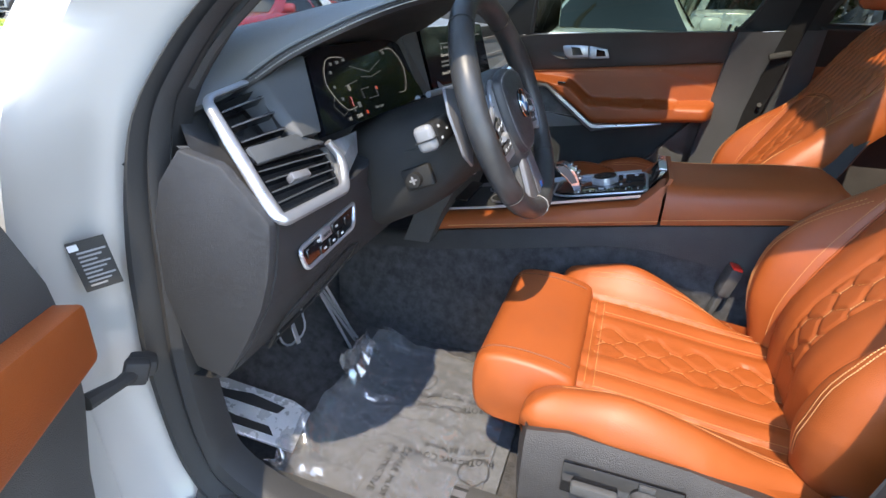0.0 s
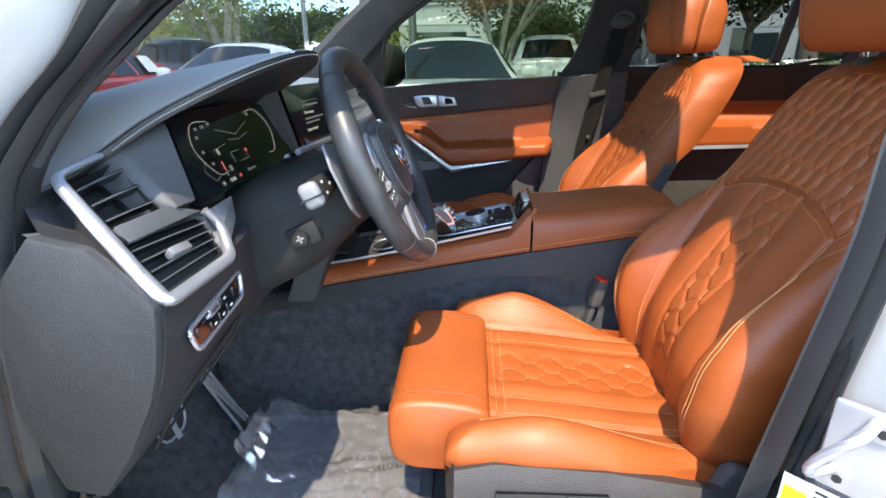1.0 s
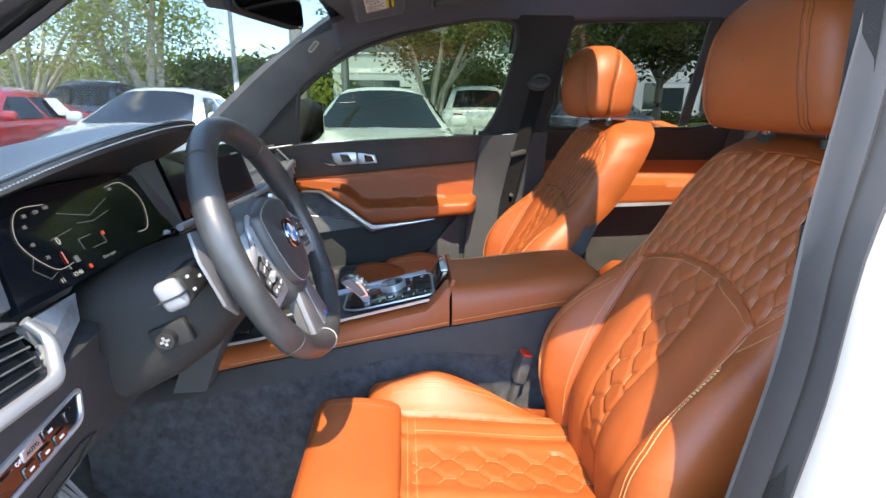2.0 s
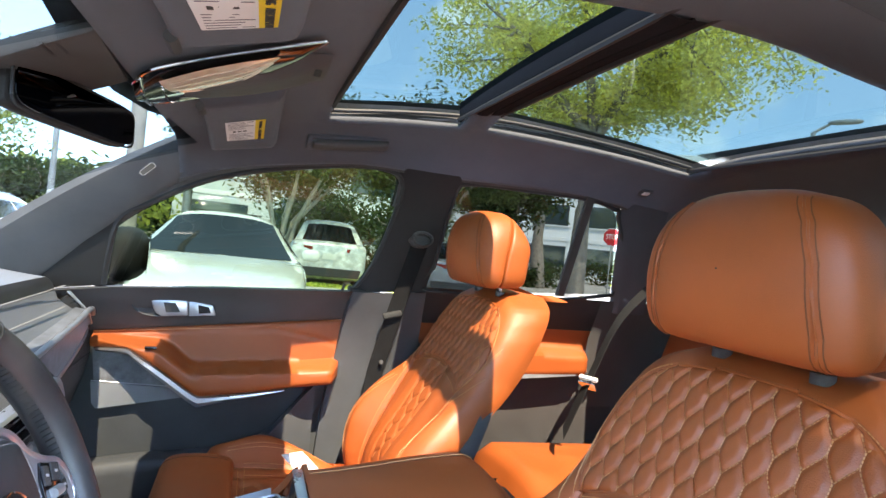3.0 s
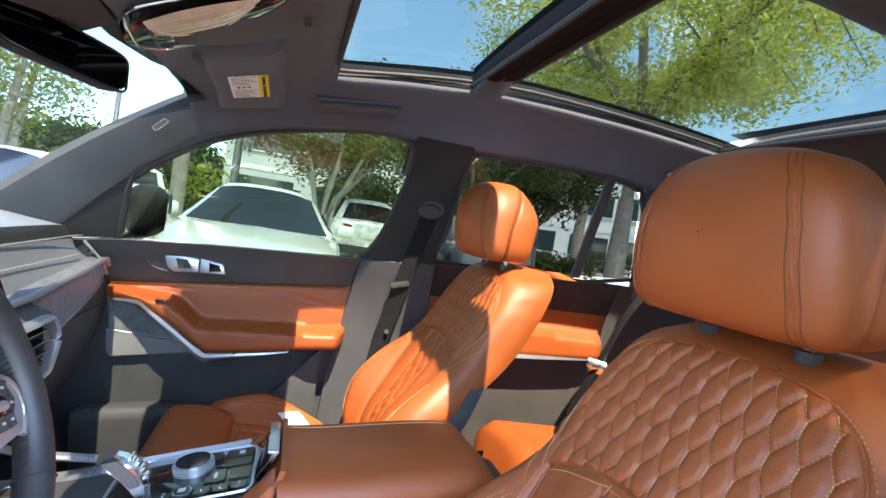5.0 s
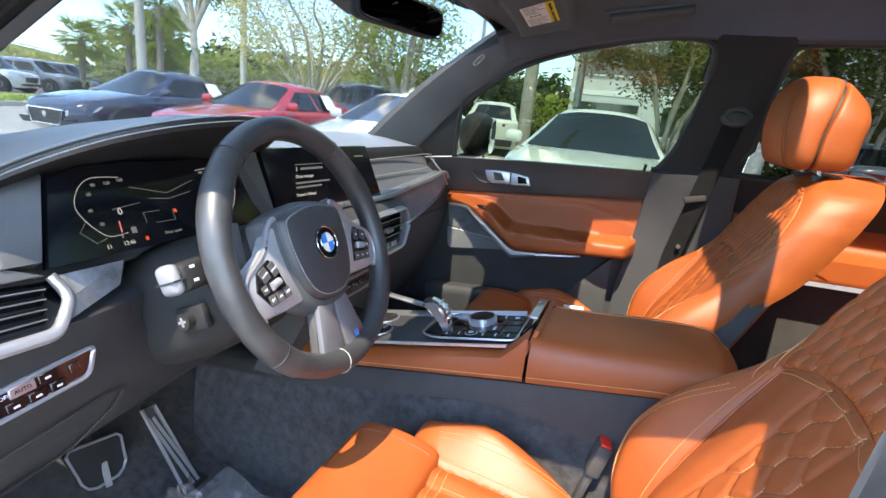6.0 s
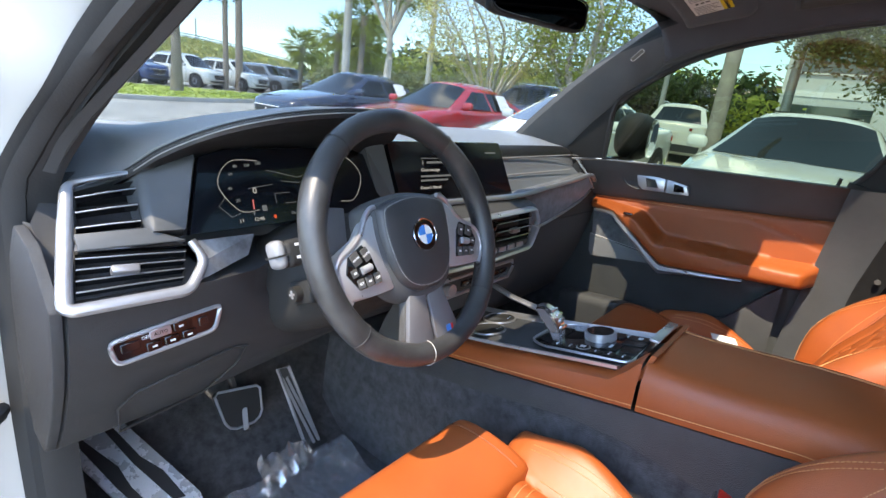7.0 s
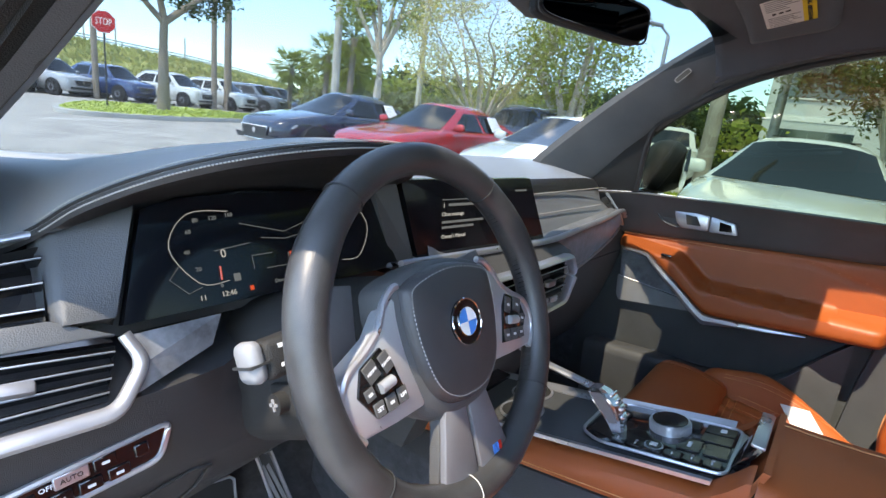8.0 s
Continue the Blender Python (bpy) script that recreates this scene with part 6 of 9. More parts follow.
part("side_strut", tube([(0.094, 0.02, 0.835), (0.105, 0.12, 0.835), (0.115, 0.22, 0.85)], 0.009, 8, flat=0.6), SILVER, con, "silver rail along the console")
# latch at the front of the armrest
latch = part("latch", prism([(-0.050, -0.226, 0.876), (0.055, -0.226, 0.876), (0.055, -0.246, 0.918), (-0.050, -0.246, 0.918)], (0, 0.008, 0.004), 0.002), GLOSS_BLACK, con, "glossy armrest latch with a silver edge")
part("latch_edge", rbox((0.107, 0.016, 0.005), (0.0025, -0.240, 0.921), 0.002, 2), SILVER, latch)
part("latch_wall", prism([(-0.095, -0.236, 0.866), (0.095, -0.236, 0.866), (0.092, -0.252, 0.915), (-0.092, -0.252, 0.915)], (0, -0.008, 0)), TAN_PLAIN, con)
# armrest
rows = []
for i in range(25):
    t = i / 24
    y = lerp(-0.252, -0.585, t)
    zb, zt = CB(y) + 0.002, lerp(0.912, 0.932, smooth01(t * 1.2)) - 0.03 * smooth01((t - 0.88) / 0.12)
    sh = lerp(0.985, 1.0, smooth01(t * 14)) * (1 - 0.02 * smooth01((t - 0.9) / 0.1))
    ring = []
    for u in range(-8, 9):
        x = 0.116 * u / 8
        z = zt - 0.014 * (abs(u) / 8) ** 2 - edge_fall(0.116 - abs(x), 0.022)
        ring.append(Vector((x * sh, y, z)))
    rows.append([Vector((-0.113 * sh, y, zb))] + ring + [Vector((0.113 * sh, y, zb))])
arm = part("armrest", loft(rows, False, False, False), TAN_PLAIN, con, "padded tan leather armrest lid", 60)
part("armrest_front", loft([rows[0], [v + Vector((0, 0.001, 0)) for v in rows[0]]]), TAN_PLAIN, arm)
bmx = bmesh.new()
bmx.faces.new([bmx.verts.new(v) for v in rows[0]])
part("armrest_face", bmx, TAN_PLAIN, arm)
bmx = bmesh.new()
bmx.faces.new([bmx.verts.new(v) for v in rows[-1]])
part("armrest_rear", bmx, BLACK_SOFT, arm)
for x in (0.072,):
    part("armrest_seam", tube([(x, r[1].y, liner + 0.001) for r, liner in ((rr, max(v.z for v in rr) - 0.0055) for rr in rows)], 0.0012, 4), THREAD, arm)
for s in (-1, 1):
    part("armrest_side_seam", tube([(s * 0.1165, r[0].y, r[0].z + 0.012) for r in rows[:-2]], 0.0009, 4), THREAD, arm)
part("rear_box", rbox((0.20, 0.06, 0.40), (0, -0.62, 0.66), 0.02), BLACK_SOFT, con)

# belt buckles
def buckle(x, y):
    t = thing("belt_buckle", (x, y, 0.60), "black seat belt buckle with a red release key", "seat belt buckle", "buckles")
    m = Matrix.Translation((x, y, 0.737)) @ pose(0, 0, 0, 14, 0, 8)
    part("stalk", rbox((0.022, 0.012, 0.12), (0, 0, -0.08), 0.003, m=m), BLACK_SOFT, t)
    part("body", rbox((0.036, 0.024, 0.062), (0, 0, 0.0), 0.005, m=m), BLACK_SOFT, t)
    part("release_key", rbox((0.030, 0.018, 0.008), (0, 0, 0.031), 0.0025, m=m), RED, t)
    return t


buckle(-0.136, -0.394)


# ---- front passenger door (closed) ----
def P(x, y, z):
    return Vector((x, y, z))


door = tagged(new("door_1"), "closed passenger door with tan panel, silver trim and black pocket", "car door", "", "structure")
belt = lambda y: along(y, (-0.45, -0.42, -0.08, 0.17, 0.36), (1.168, 1.163, 1.148, 1.132, 1.105))
dy_ = [0.36, 0.30, 0.24, 0.17, 0.08, 0.0, -0.08, -0.16, -0.25, -0.33, -0.40, -0.415]
otop = lambda y: along(y, (-0.42, 0.21, 0.3), (1.076, 1.016, 1.01))
# black upper rail under the glass
rows = []
for y in dy_:
    zt, zb = belt(y), otop(y)
    rows.append([P(0.84, y, zt - 0.06), P(side_x(zt) + 0.035, y, zt - 0.012), P(side_x(zt) + 0.012, y, zt + 0.001), P(side_x(zt) - 0.004, y, zt - 0.002), P(0.672, y, lerp(zb, zt, 0.55)), P(0.684, y, zb + 0.008), P(0.700, y, zb - 0.004)])
part("upper_rail", loft(rows), BLACK_SOFT, door, "black soft upper rail", 70)
# card behind everything
card = [P(0.715, y, z) for y, z in ((0.34, 1.09), (-0.415, 1.09), (-0.385, 0.90), (-0.365, 0.60), (-0.36, 0.47), (0.30, 0.47), (0.36, 0.75))]
part("door_card", prism(card, (0.03, 0, 0)), CARD, door, "black door card")
part("outer_skin", loft([[P(0.87, y, 1.10), P(0.94, y, 0.9), P(0.95, y, 0.6), P(0.90, y, 0.35)] for y in (0.50, 0.1, -0.45)]), WHITE_PAINT, door)
# tan upper panel with a shallow hollow above the armrest
trim_line = spline([(0, -0.255, 0.889), (0, -0.16, 0.877), (0, -0.065, 0.868), (0, -0.035, 0.874), (0, 0.04, 0.930), (0, 0.105, 0.974), (0, 0.13, 0.982), (0, 0.20, 0.972)], 6)
tl_y = [p.y for p in trim_line]
tl_z = [p.z for p in trim_line]
low_tan = lambda y: along(y, (-0.375, -0.255, *tl_y[1:]), (0.900, 0.889, *tl_z[1:]))
rows = []
ys_ = [lerp(-0.402, 0.212, k / 60) for k in range(61)]
for y in ys_:
    zt, zb = otop(y) - 0.002, low_tan(y)
    row = []
    for k in range(25):
        t = k / 24
        z = lerp(zb, zt, t)
        # the armrest stands out below, the panel lies back above
        ledge = along(y, (-0.41, -0.30, -0.02, 0.035, 0.06, 0.21), (0.948, 0.940, 0.930, 0.975, 0.990, 0.998))
        arm_out = 0.070 * smooth01((y + 0.405) / 0.03) * (1 - smooth01((y - 0.08) / 0.14)) + 0.018
        f = 1 - smooth01((z - ledge + 0.006) / 0.016)
        x = 0.694 - arm_out * f
        x += 0.016 * edge_fall(max(z - zb, 0), 0.018) / 0.018 + 0.010 * edge_fall(max(zt - z, 0), 0.014) / 0.014
        x += 0.004 * math.exp(-((z - along(y, (-0.41, -0.34, -0.22, 0.1, 0.21), (0.99, 1.012, 1.034, 1.012, 1.005))) / 0.003) ** 2)
        row.append(P(x, y, z))
    rows.append([P(0.705, y, zb - 0.002)] + row + [P(0.705, y, zt)])
rows = [[P(0.705, ys_[0] - 0.004, v.z) for v in rows[0]]] + rows
tan_p = part("tan_panel", loft(rows), TAN_PLAIN, door, "tan leather panel and armrest", 70)
part("panel_stitch", tube([P(0.6955, y, along(y, (-0.41, -0.34, -0.22, 0.1, 0.21), (0.996, 1.018, 1.040, 1.018, 1.011))) for y in ys_[2:]], 0.0008, 4), THREAD, tan_p)
part("armrest_stitch", tube([P(0.6165, y, low_tan(y) + 0.022) for y in ys_[3:42]], 0.0008, 4), THREAD, tan_p)
# silver trim
rows = []
for p in trim_line:
    w = along(p.y, (-0.255, -0.10, -0.04, 0.05, 0.12, 0.20), (0.006, 0.017, 0.027, 0.024, 0.015, 0.009))
    xo = 0.694 - 0.018 - 0.070 * smooth01((p.y + 0.405) / 0.03) * (1 - smooth01((p.y - 0.08) / 0.14))
    rows.append([P(xo + 0.02, p.y, p.z + 0.001), P(xo + 0.002, p.y, p.z - 0.001), P(xo + 0.001, p.y, p.z - w * 0.5), P(xo + 0.012, p.y, p.z - w), P(xo + 0.03, p.y, p.z - w)])
part("silver_trim", loft(rows), SILVER, door, "satin silver trim under the armrest")
# stone veneer and grey leather below
part("stone_inlay", prism([P(0.697, *q) for q in ((0.21, 0.966), (0.13, 0.975), (0.10, 0.962), (0.03, 0.915), (-0.02, 0.868), (0.20, 0.886))], (0.012, 0, 0)), WOOD, door, "grey stone veneer inlay")
part("inlay_line", tube([P(0.696, 0.205, 0.886), P(0.696, -0.02, 0.868)], 0.0010, 5), BRUSHED, door)
part("grey_panel", prism([P(0.695, *q) for q in ((0.206, 0.883), (-0.02, 0.864), (-0.035, 0.850), (0.0, 0.842), (0.19, 0.815), (0.20, 0.83))], (0.012, 0, 0), 0), GREY_LEATHER, door, "grey leather panel")
# map pocket with its curved rim
rim = spline([P(0, 0.24, 0.690), P(0, 0.10, 0.705), P(0, -0.05, 0.712), P(0, -0.16, 0.726), P(0, -0.23, 0.762), P(0, -0.30, 0.84), P(0, -0.345, 0.888)], 6)
rows = []
for p in rim:
    o = 0.628 + 0.055 * smooth01((-p.y - 0.16) / 0.18)
    rows.append([P(0.712, p.y, p.z - 0.012), P(o + 0.012, p.y, p.z), P(o, p.y, p.z - 0.006), P(o - 0.002, p.y, p.z - 0.03), P(o + 0.012, p.y - 0.004, lerp(p.z, 0.47, 0.6)), P(o + 0.03, p.y - 0.004, 0.47)])
part("map_pocket", loft(rows), GREY_SOFT, door, "dark grey moulded map pocket", 60)
# release handle in its recess
recess = [P(0.688, *q) for q in ((0.150, 1.108), (0.125, 1.120), (0.06, 1.118), (-0.06, 1.098), (-0.068, 1.066), (0.02, 1.062), (0.085, 1.058), (0.115, 1.066))]
hp = part("handle_recess", prism(recess, (-0.014, 0, -0.001), 0.004), BLACK_SOFT, door, "black recess of the door handle")
hd = part("handle", prism([P(0.6735, *q) for q in ((0.088, 1.103), (0.04, 1.107), (0.002, 1.103), (-0.001, 1.064), (0.062, 1.060), (0.078, 1.072))], (-0.012, 0, 0), 0.005), SILVER, hp, "satin silver release handle")
part("recess_edge", tube([q + Vector((-0.0145, 0, 0)) for q in soft_corners(recess + recess[:1], 0.012)], 0.0022, 6), GREY_SOFT, hp)
part("handle_hollow", prism([P(0.661, *q) for q in ((0.058, 1.097), (0.030, 1.096), (0.018, 1.074), (0.050, 1.072))], (-0.0014, 0, 0)), INK, hd)
part("lock_plate", prism([P(0.6735, *q) for q in ((0.0, 1.1025), (-0.056, 1.094), (-0.066, 1.068), (-0.002, 1.063))], (-0.008, 0, 0), 0.002), SILVER, hp)
part("lock_key", prism([P(0.665, *q) for q in ((-0.022, 1.094), (-0.048, 1.090), (-0.054, 1.074), (-0.025, 1.071))], (-0.002, 0, 0)), GLOSS_BLACK, hp)
part("window_key", rbox((0.012, 0.026, 0.006), (0.606, 0.068, 0.992), 0.002, 2), GLOSS_BLACK, door)
part("lock_pin", tube([P(0.638, -0.385, 1.158), P(0.634, -0.388, 1.180)], 0.004, 8), BLACK_SOFT, door)
# glass with its frame
win = [(0.188, 1.135), (0.161, 1.29), (0.10, 1.338), (-0.013, 1.405), (-0.152, 1.452), (-0.35, 1.492), (-0.457, 1.494), (-0.494, 1.468), (-0.491, 1.397), (-0.455, 1.241), (-0.410, 1.163)]
bm = bmesh.new()
bm.faces.new([bm.verts.new(S(y, z, 0.012)) for y, z in win])
pane = part("pane", bm, GLASS_GREEN, door, "slightly green side pane")
pane.visible_shadow = False
part("window_seal", tube([S(v.x, v.y, 0.006) for v in spline([(a, b, 0) for a, b in win], 4)], 0.0065, 6), RUBBER, door, "black rubber window seal")
part("window_frame", tube([S(v.x, v.y + 0.012, 0.022) for v in spline([(a, b, 0) for a, b in win[1:9]], 4)], 0.017, 8), BLACK_SOFT, door, "black window frame")
sail = [S(0.345, 1.112, 0.004), S(0.188, 1.133, 0.004), S(0.161, 1.295, 0.004), S(0.18, 1.285, 0.006), S(0.32, 1.140, 0.008)]
part("mirror_sail", prism(sail, (0.02, 0, 0)), PILLAR, door, "black triangular cover inside the door mirror")
part("door_seal", tube([P(0.715, -0.418, 1.08), P(0.715, -0.392, 0.90), P(0.715, -0.372, 0.70), P(0.70, -0.37, 0.52)], 0.006, 6), SILVER, door)

# door mirror outside
mir = thing("door_mirror", (0.80, 0.22, 1.12), "black door mirror housing outside the passenger window", "door mirror")
b = pillow(0.100, 0.058, 0.078, 3, 2.2, 24, 12)
b.transform(Matrix.Translation((0.89, 0.195, 1.198)))
part("housing", b, PILLAR, mir)
b = pillow(0.082, 0.004, 0.062, 3, 2.2, 24, 6)
b.transform(Matrix.Translation((0.89, 0.139, 1.198)) @ pose(0, 0, 0, 0, 0, 8))
part("mirror_glass", b, BRIGHT, mir, "mirror glass")
part("foot", rbox((0.16, 0.05, 0.03), (0.79, 0.20, 1.118), 0.01), GLOSS_BLACK, mir)

# ---- rear passenger door ----
rd = tagged(new("door_2"), "closed rear door with tan panel and dark tinted glass", "car door", "", "structure")
yr = [-0.60, -0.68, -0.80, -0.95, -1.10, -1.25, -1.32]
rows = [[P(0.86, y, 1.13), S(y, 1.185, 0.03), S(y, 1.19, 0.0), P(0.672, y, 1.12), P(0.690, y, 1.075), P(0.705, y, 1.07)] for y in yr]
part("upper_rail", loft(rows), PILLAR, rd, "black soft upper rail")
rows = []
for y in [lerp(-0.645, -1.37, k / 36) for k in range(37)]:
    zb = along(y, (-1.37, -1.25, -1.0, -0.65), (0.945, 0.932, 0.925, 0.915))
    row = []
    for k in range(15):
        z = lerp(zb, 1.09, k / 14)
        f = 1 - smooth01((z - 0.995) / 0.018)
        row.append(P(0.694 - 0.07 * f * smooth01((y + 1.27) / 0.05) + 0.014 * edge_fall(max(z - zb, 0), 0.015) / 0.015 + 0.005 * math.exp(-((z - 1.03) / 0.004) ** 2), y, z))
    rows.append([P(0.706, y, zb)] + row)
part("tan_panel", loft(rows), TAN_PLAIN, rd, "tan leather panel and armrest", 70)
part("silver_trim", strip([P(0.627, -0.65, 0.922), P(0.627, -1.0, 0.930), P(0.632, -1.18, 0.938), P(0.66, -1.25, 0.945)], (0.3, 0, 1), 0.006, (-0.004, 0, 0)), SILVER, rd, "satin silver trim")
part("lower_card", loft([[P(0.71, y, 1.08), P(0.71, y, 0.92), P(0.69, y, 0.70), P(0.68, y, 0.42)] for y in (-0.6, -0.9, -1.40)]), SIDE_GREY, rd)
rwin = [(-0.628, 1.178), (-0.634, 1.25), (-0.646, 1.45), (-0.68, 1.492), (-0.87, 1.50), (-1.073, 1.503), (-1.18, 1.485), (-1.205, 1.46), (-1.285, 1.212)]
bm = bmesh.new()
bm.faces.new([bm.verts.new(S(y, z, 0.014)) for y, z in rwin])
pane = part("pane", bm, GLASS_DARK, rd, "dark tinted side pane")
part("window_seal", tube([S(v.x, v.y, 0.006) for v in spline([(a, b, 0) for a, b in rwin], 3, True)], 0.007, 6, True), RUBBER, rd)
part("glass_divider", strip([S(-1.075, 1.505, 0.004), S(-1.078, 1.195, 0.004)], (0, 1, 0), 0.014, (-0.012, 0, 0)), BLACK_SOFT, rd)
part("outer_skin", loft([[P(0.87, y, 1.10), P(0.94, y, 0.9), P(0.95, y, 0.6), P(0.90, y, 0.35)] for y in (-0.545, -0.9, -1.5)]), WHITE_PAINT, rd)



def mirrored(ob, name, label):
    """The same door for the other side of the car."""
    top = tagged(new(name), label, "car door", "", "structure")
    for c in list(ob.children):
        if c.name.startswith("window_seal"):
            continue
        me = c.data.copy()
        me.transform(Matrix.Diagonal((-1, 1, 1, 1)))
        me.flip_normals()
        q = new(c.name.split(".")[0], me)
        q.parent = top
    return top


mirrored(rd, "door_3", "closed rear door behind the driver with tinted glass")

# ---- driver's doorway: seals, white frame, open door ----
body = tagged(new("doorway"), "white painted door frame with black rubber seal, door open", "door frame", "", "structure")
inner_l = [(0.232, 1.225), (0.268, 1.185), (0.312, 1.112), (0.340, 1.02), (0.351, 0.908), (0.360, 0.83), (0.366, 0.767), (0.366, 0.690), (0.360, 0.62), (0.340, 0.56), (0.24, 0.515), (0.0, 0.505), (-0.25, 0.505), (-0.34, 0.53), (-0.388, 0.60), (-0.412, 0.70), (-0.426, 0.80), (-0.449, 0.95), (-0.465, 1.065), (-0.479, 1.158)]
out_l = [(0.252, 1.235), (0.305, 1.175), (0.350, 1.105), (0.392, 1.02), (0.424, 0.918), (0.437, 0.83), (0.445, 0.74), (0.437, 0.60), (0.415, 0.52), (0.36, 0.455), (0.2, 0.44), (0.0, 0.44), (-0.27, 0.44), (-0.38, 0.46), (-0.425, 0.55), (-0.444, 0.68), (-0.455, 0.79), (-0.470, 0.93), (-0.482, 1.034), (-0.498, 1.15)]
dx_top = lambda z: -0.74 + 0.37 * max(z - 1.12, 0)
A_up = [(-0.30, 1.478), (-0.15, 1.450), (-0.02, 1.400), (0.105, 1.330), (0.178, 1.275)]
up_in = A_up + inner_l + [(-0.515, 1.25), (-0.555, 1.38), (-0.565, 1.44), (-0.50, 1.475)]
up_out = [(-0.30, 1.530), (-0.14, 1.505), (0.0, 1.455), (0.13, 1.380), (0.215, 1.305)] + out_l + [(-0.555, 1.25), (-0.60, 1.38), (-0.61, 1.46), (-0.50, 1.53)]
ci = spline([(dx_top(z) + 0.015 + 0.010 * smooth01((-0.30 - y) / 0.1) * smooth01((1.35 - z) / 0.1), y, z) for y, z in up_in], 4, True)
co_ = spline([(dx_top(z), y, z) for y, z in up_out], 4, True)
# rubber seal: two rounded ribs between the inner trim and the paint
rows = []
for a, b in zip(ci, co_):
    d = b - a
    o = Vector((-0.02, 0, 0))
    rows.append([a + Vector((0.03 * smooth01((a.y + 0.35) / 0.2) * smooth01((1.27 - a.z) / 0.05) + 0.002, 0.002, 0)), a, a + d * 0.06 + o * 0.7, a + d * 0.22 + o, a + d * 0.40 + o * 0.55, a + d * 0.46 + o * 0.2, a + d * 0.52 + o * 0.6, a + d * 0.68 + o * 1.1, a + d * 0.86 + o * 0.8, a + d * 0.96 + o * 0.2, b + Vector((0.004, 0, 0))])
part("door_seal", loft(rows, False, True), RUBBER, body, "black rubber door seal")
# dark return between the seal and the windscreen pillar trim
seal_z = [(1.02, 0.340), (1.112, 0.312), (1.185, 0.268), (1.225, 0.232), (1.275, 0.178), (1.330, 0.105), (1.400, -0.02), (1.450, -0.15)]
trim_z = [(1.02, 0.372), (1.07, 0.345), (1.133, 0.302), (1.184, 0.265), (1.262, 0.189), (1.29, 0.155), (1.425, -0.008), (1.47, -0.10)]
rows = []
for k in range(19):
    z = lerp(1.03, 1.45, k / 18)
    ys, yt = along(z, *zip(*seal_z)), along(z, *zip(*trim_z))
    xs = dx_top(z) + 0.012
    xt = -(side_x(z) + along(z, (1.02, 1.184, 1.262, 1.425, 1.47), (0.055, 0.058, 0.048, 0.042, 0.03)) + 0.004)
    rows.append([P(xs, ys, z), P(lerp(xs, xt, 0.5), lerp(ys, yt, 0.5) + 0.006, z + 0.004), P(xt, yt, z), P(xt - 0.004, yt + 0.03, z + 0.02)])
part("pillar_return", loft(rows), PILLAR, body, "dark trim between seal and pillar", 60)
# white jamb outside the seal
jam = []
for k, b in enumerate(co_):
    c = Vector((0, -0.06, 0.95))
    out = Vector((0, b.y - c.y, (b.z - c.z) * 0.75)).normalized()
    ahead = smooth01((b.y - 0.1) / 0.2)
    low = smooth01((0.6 - b.z) / 0.15)
    high = smooth01((b.z - 1.05) / 0.15) * smooth01((b.y + 0.1) / 0.2)
    w = 1 - 0.8 * smooth01((b.z - 1.40) / 0.08)
    jam.append([b + Vector((0.012, 0, 0)), b + Vector((-0.012 * w, 0, 0)) + out * 0.008, b + Vector((-0.040 * w, 0, 0)) + out * lerp(0.016, 0.030, ahead), b + Vector((-0.080 * w, 0, 0)) + out * lerp(0.030, 0.022, ahead) + out * 0.03 * high, b + Vector(((-0.10 + 0.02 * high) * w, 0, 0)) + out * lerp(0.045, 0.030, ahead) + out * 0.03 * high, b + Vector(((-0.122 + 0.034 * high) * w, 0, 0)) + out * lerp(0.065, 0.026, ahead) + out * 0.05 * high, b + Vector(((-0.130 + 0.04 * high) * w, 0, 0)) + out * (0.06 + 0.03 * high)])
part("jamb", loft(jam, False, True), WHITE_PAINT, body, "glossy white painted door jamb", 50)
part("wing_return", loft([[(-0.835, 0.445, z), (-0.865, 0.47, z), (-0.90, 0.485, z), (-0.955, 0.50, z - 0.01)] for z in (1.09, 1.0, 0.85, 0.6, 0.35)]), WHITE_PAINT, body)
# data label on the jamb
LM = Matrix.Translation((-0.790, 0.418, 0.930)) @ pose(0, 0, 0, 90, 0, -36) @ pose(0, 0, 0, 0, 0, 6)
lab = part("data_label", rbox((0.040, 0.066, 0.0012), (0, 0, 0), 0, m=LM), INK, body, "black data label with pale print")
for k in range(9):
    part("print_line", rbox((0.030 - 0.006 * (k % 3), 0.0022, 0.0006), (0.002 - 0.003 * (k % 3), 0.018 - 0.0055 * k, 0.0009), 0, m=LM), GREY_INK, lab)
part("label_mark", rbox((0.010, 0.008, 0.0006), (-0.014, 0.026, 0.0009), 0, m=LM), PALE_INK, lab)
# striker on the rear jamb
SK = Matrix.Translation((-0.787, -0.466, 0.892)) @ pose(0, 0, 0, 90, 0, -135)
plate = part("striker_plate", rbox((0.060, 0.095, 0.008), (0.004, -0.006, 0), 0.012, 2, m=SK), BRUSHED, body, "steel striker plate with a bent bar")
loop = spline([(-0.012, -0.028, 0.004), (-0.026, -0.024, 0.034), (-0.020, 0.0, 0.040), (0.0, 0.030, 0.036), (0.006, 0.034, 0.006)], 5)
part("striker_bar", tube([SK @ v for v in loop], 0.0052, 8), BRUSHED, plate)
for q in ((0.012, 0.026), (-0.008, -0.036)):
    part("bolt", disc(0.0095, 0.006, 16, SK @ pose(q[0], q[1], 0.006)), BRUSHED, plate)
    part("bolt_socket", disc(0.0045, 0.007, 6, SK @ pose(q[0], q[1], 0.0065)), INK, plate)
TM = Matrix.Translation((-0.786, -0.460, 0.806)) @ pose(0, 0, 0, 90, 0, -135)
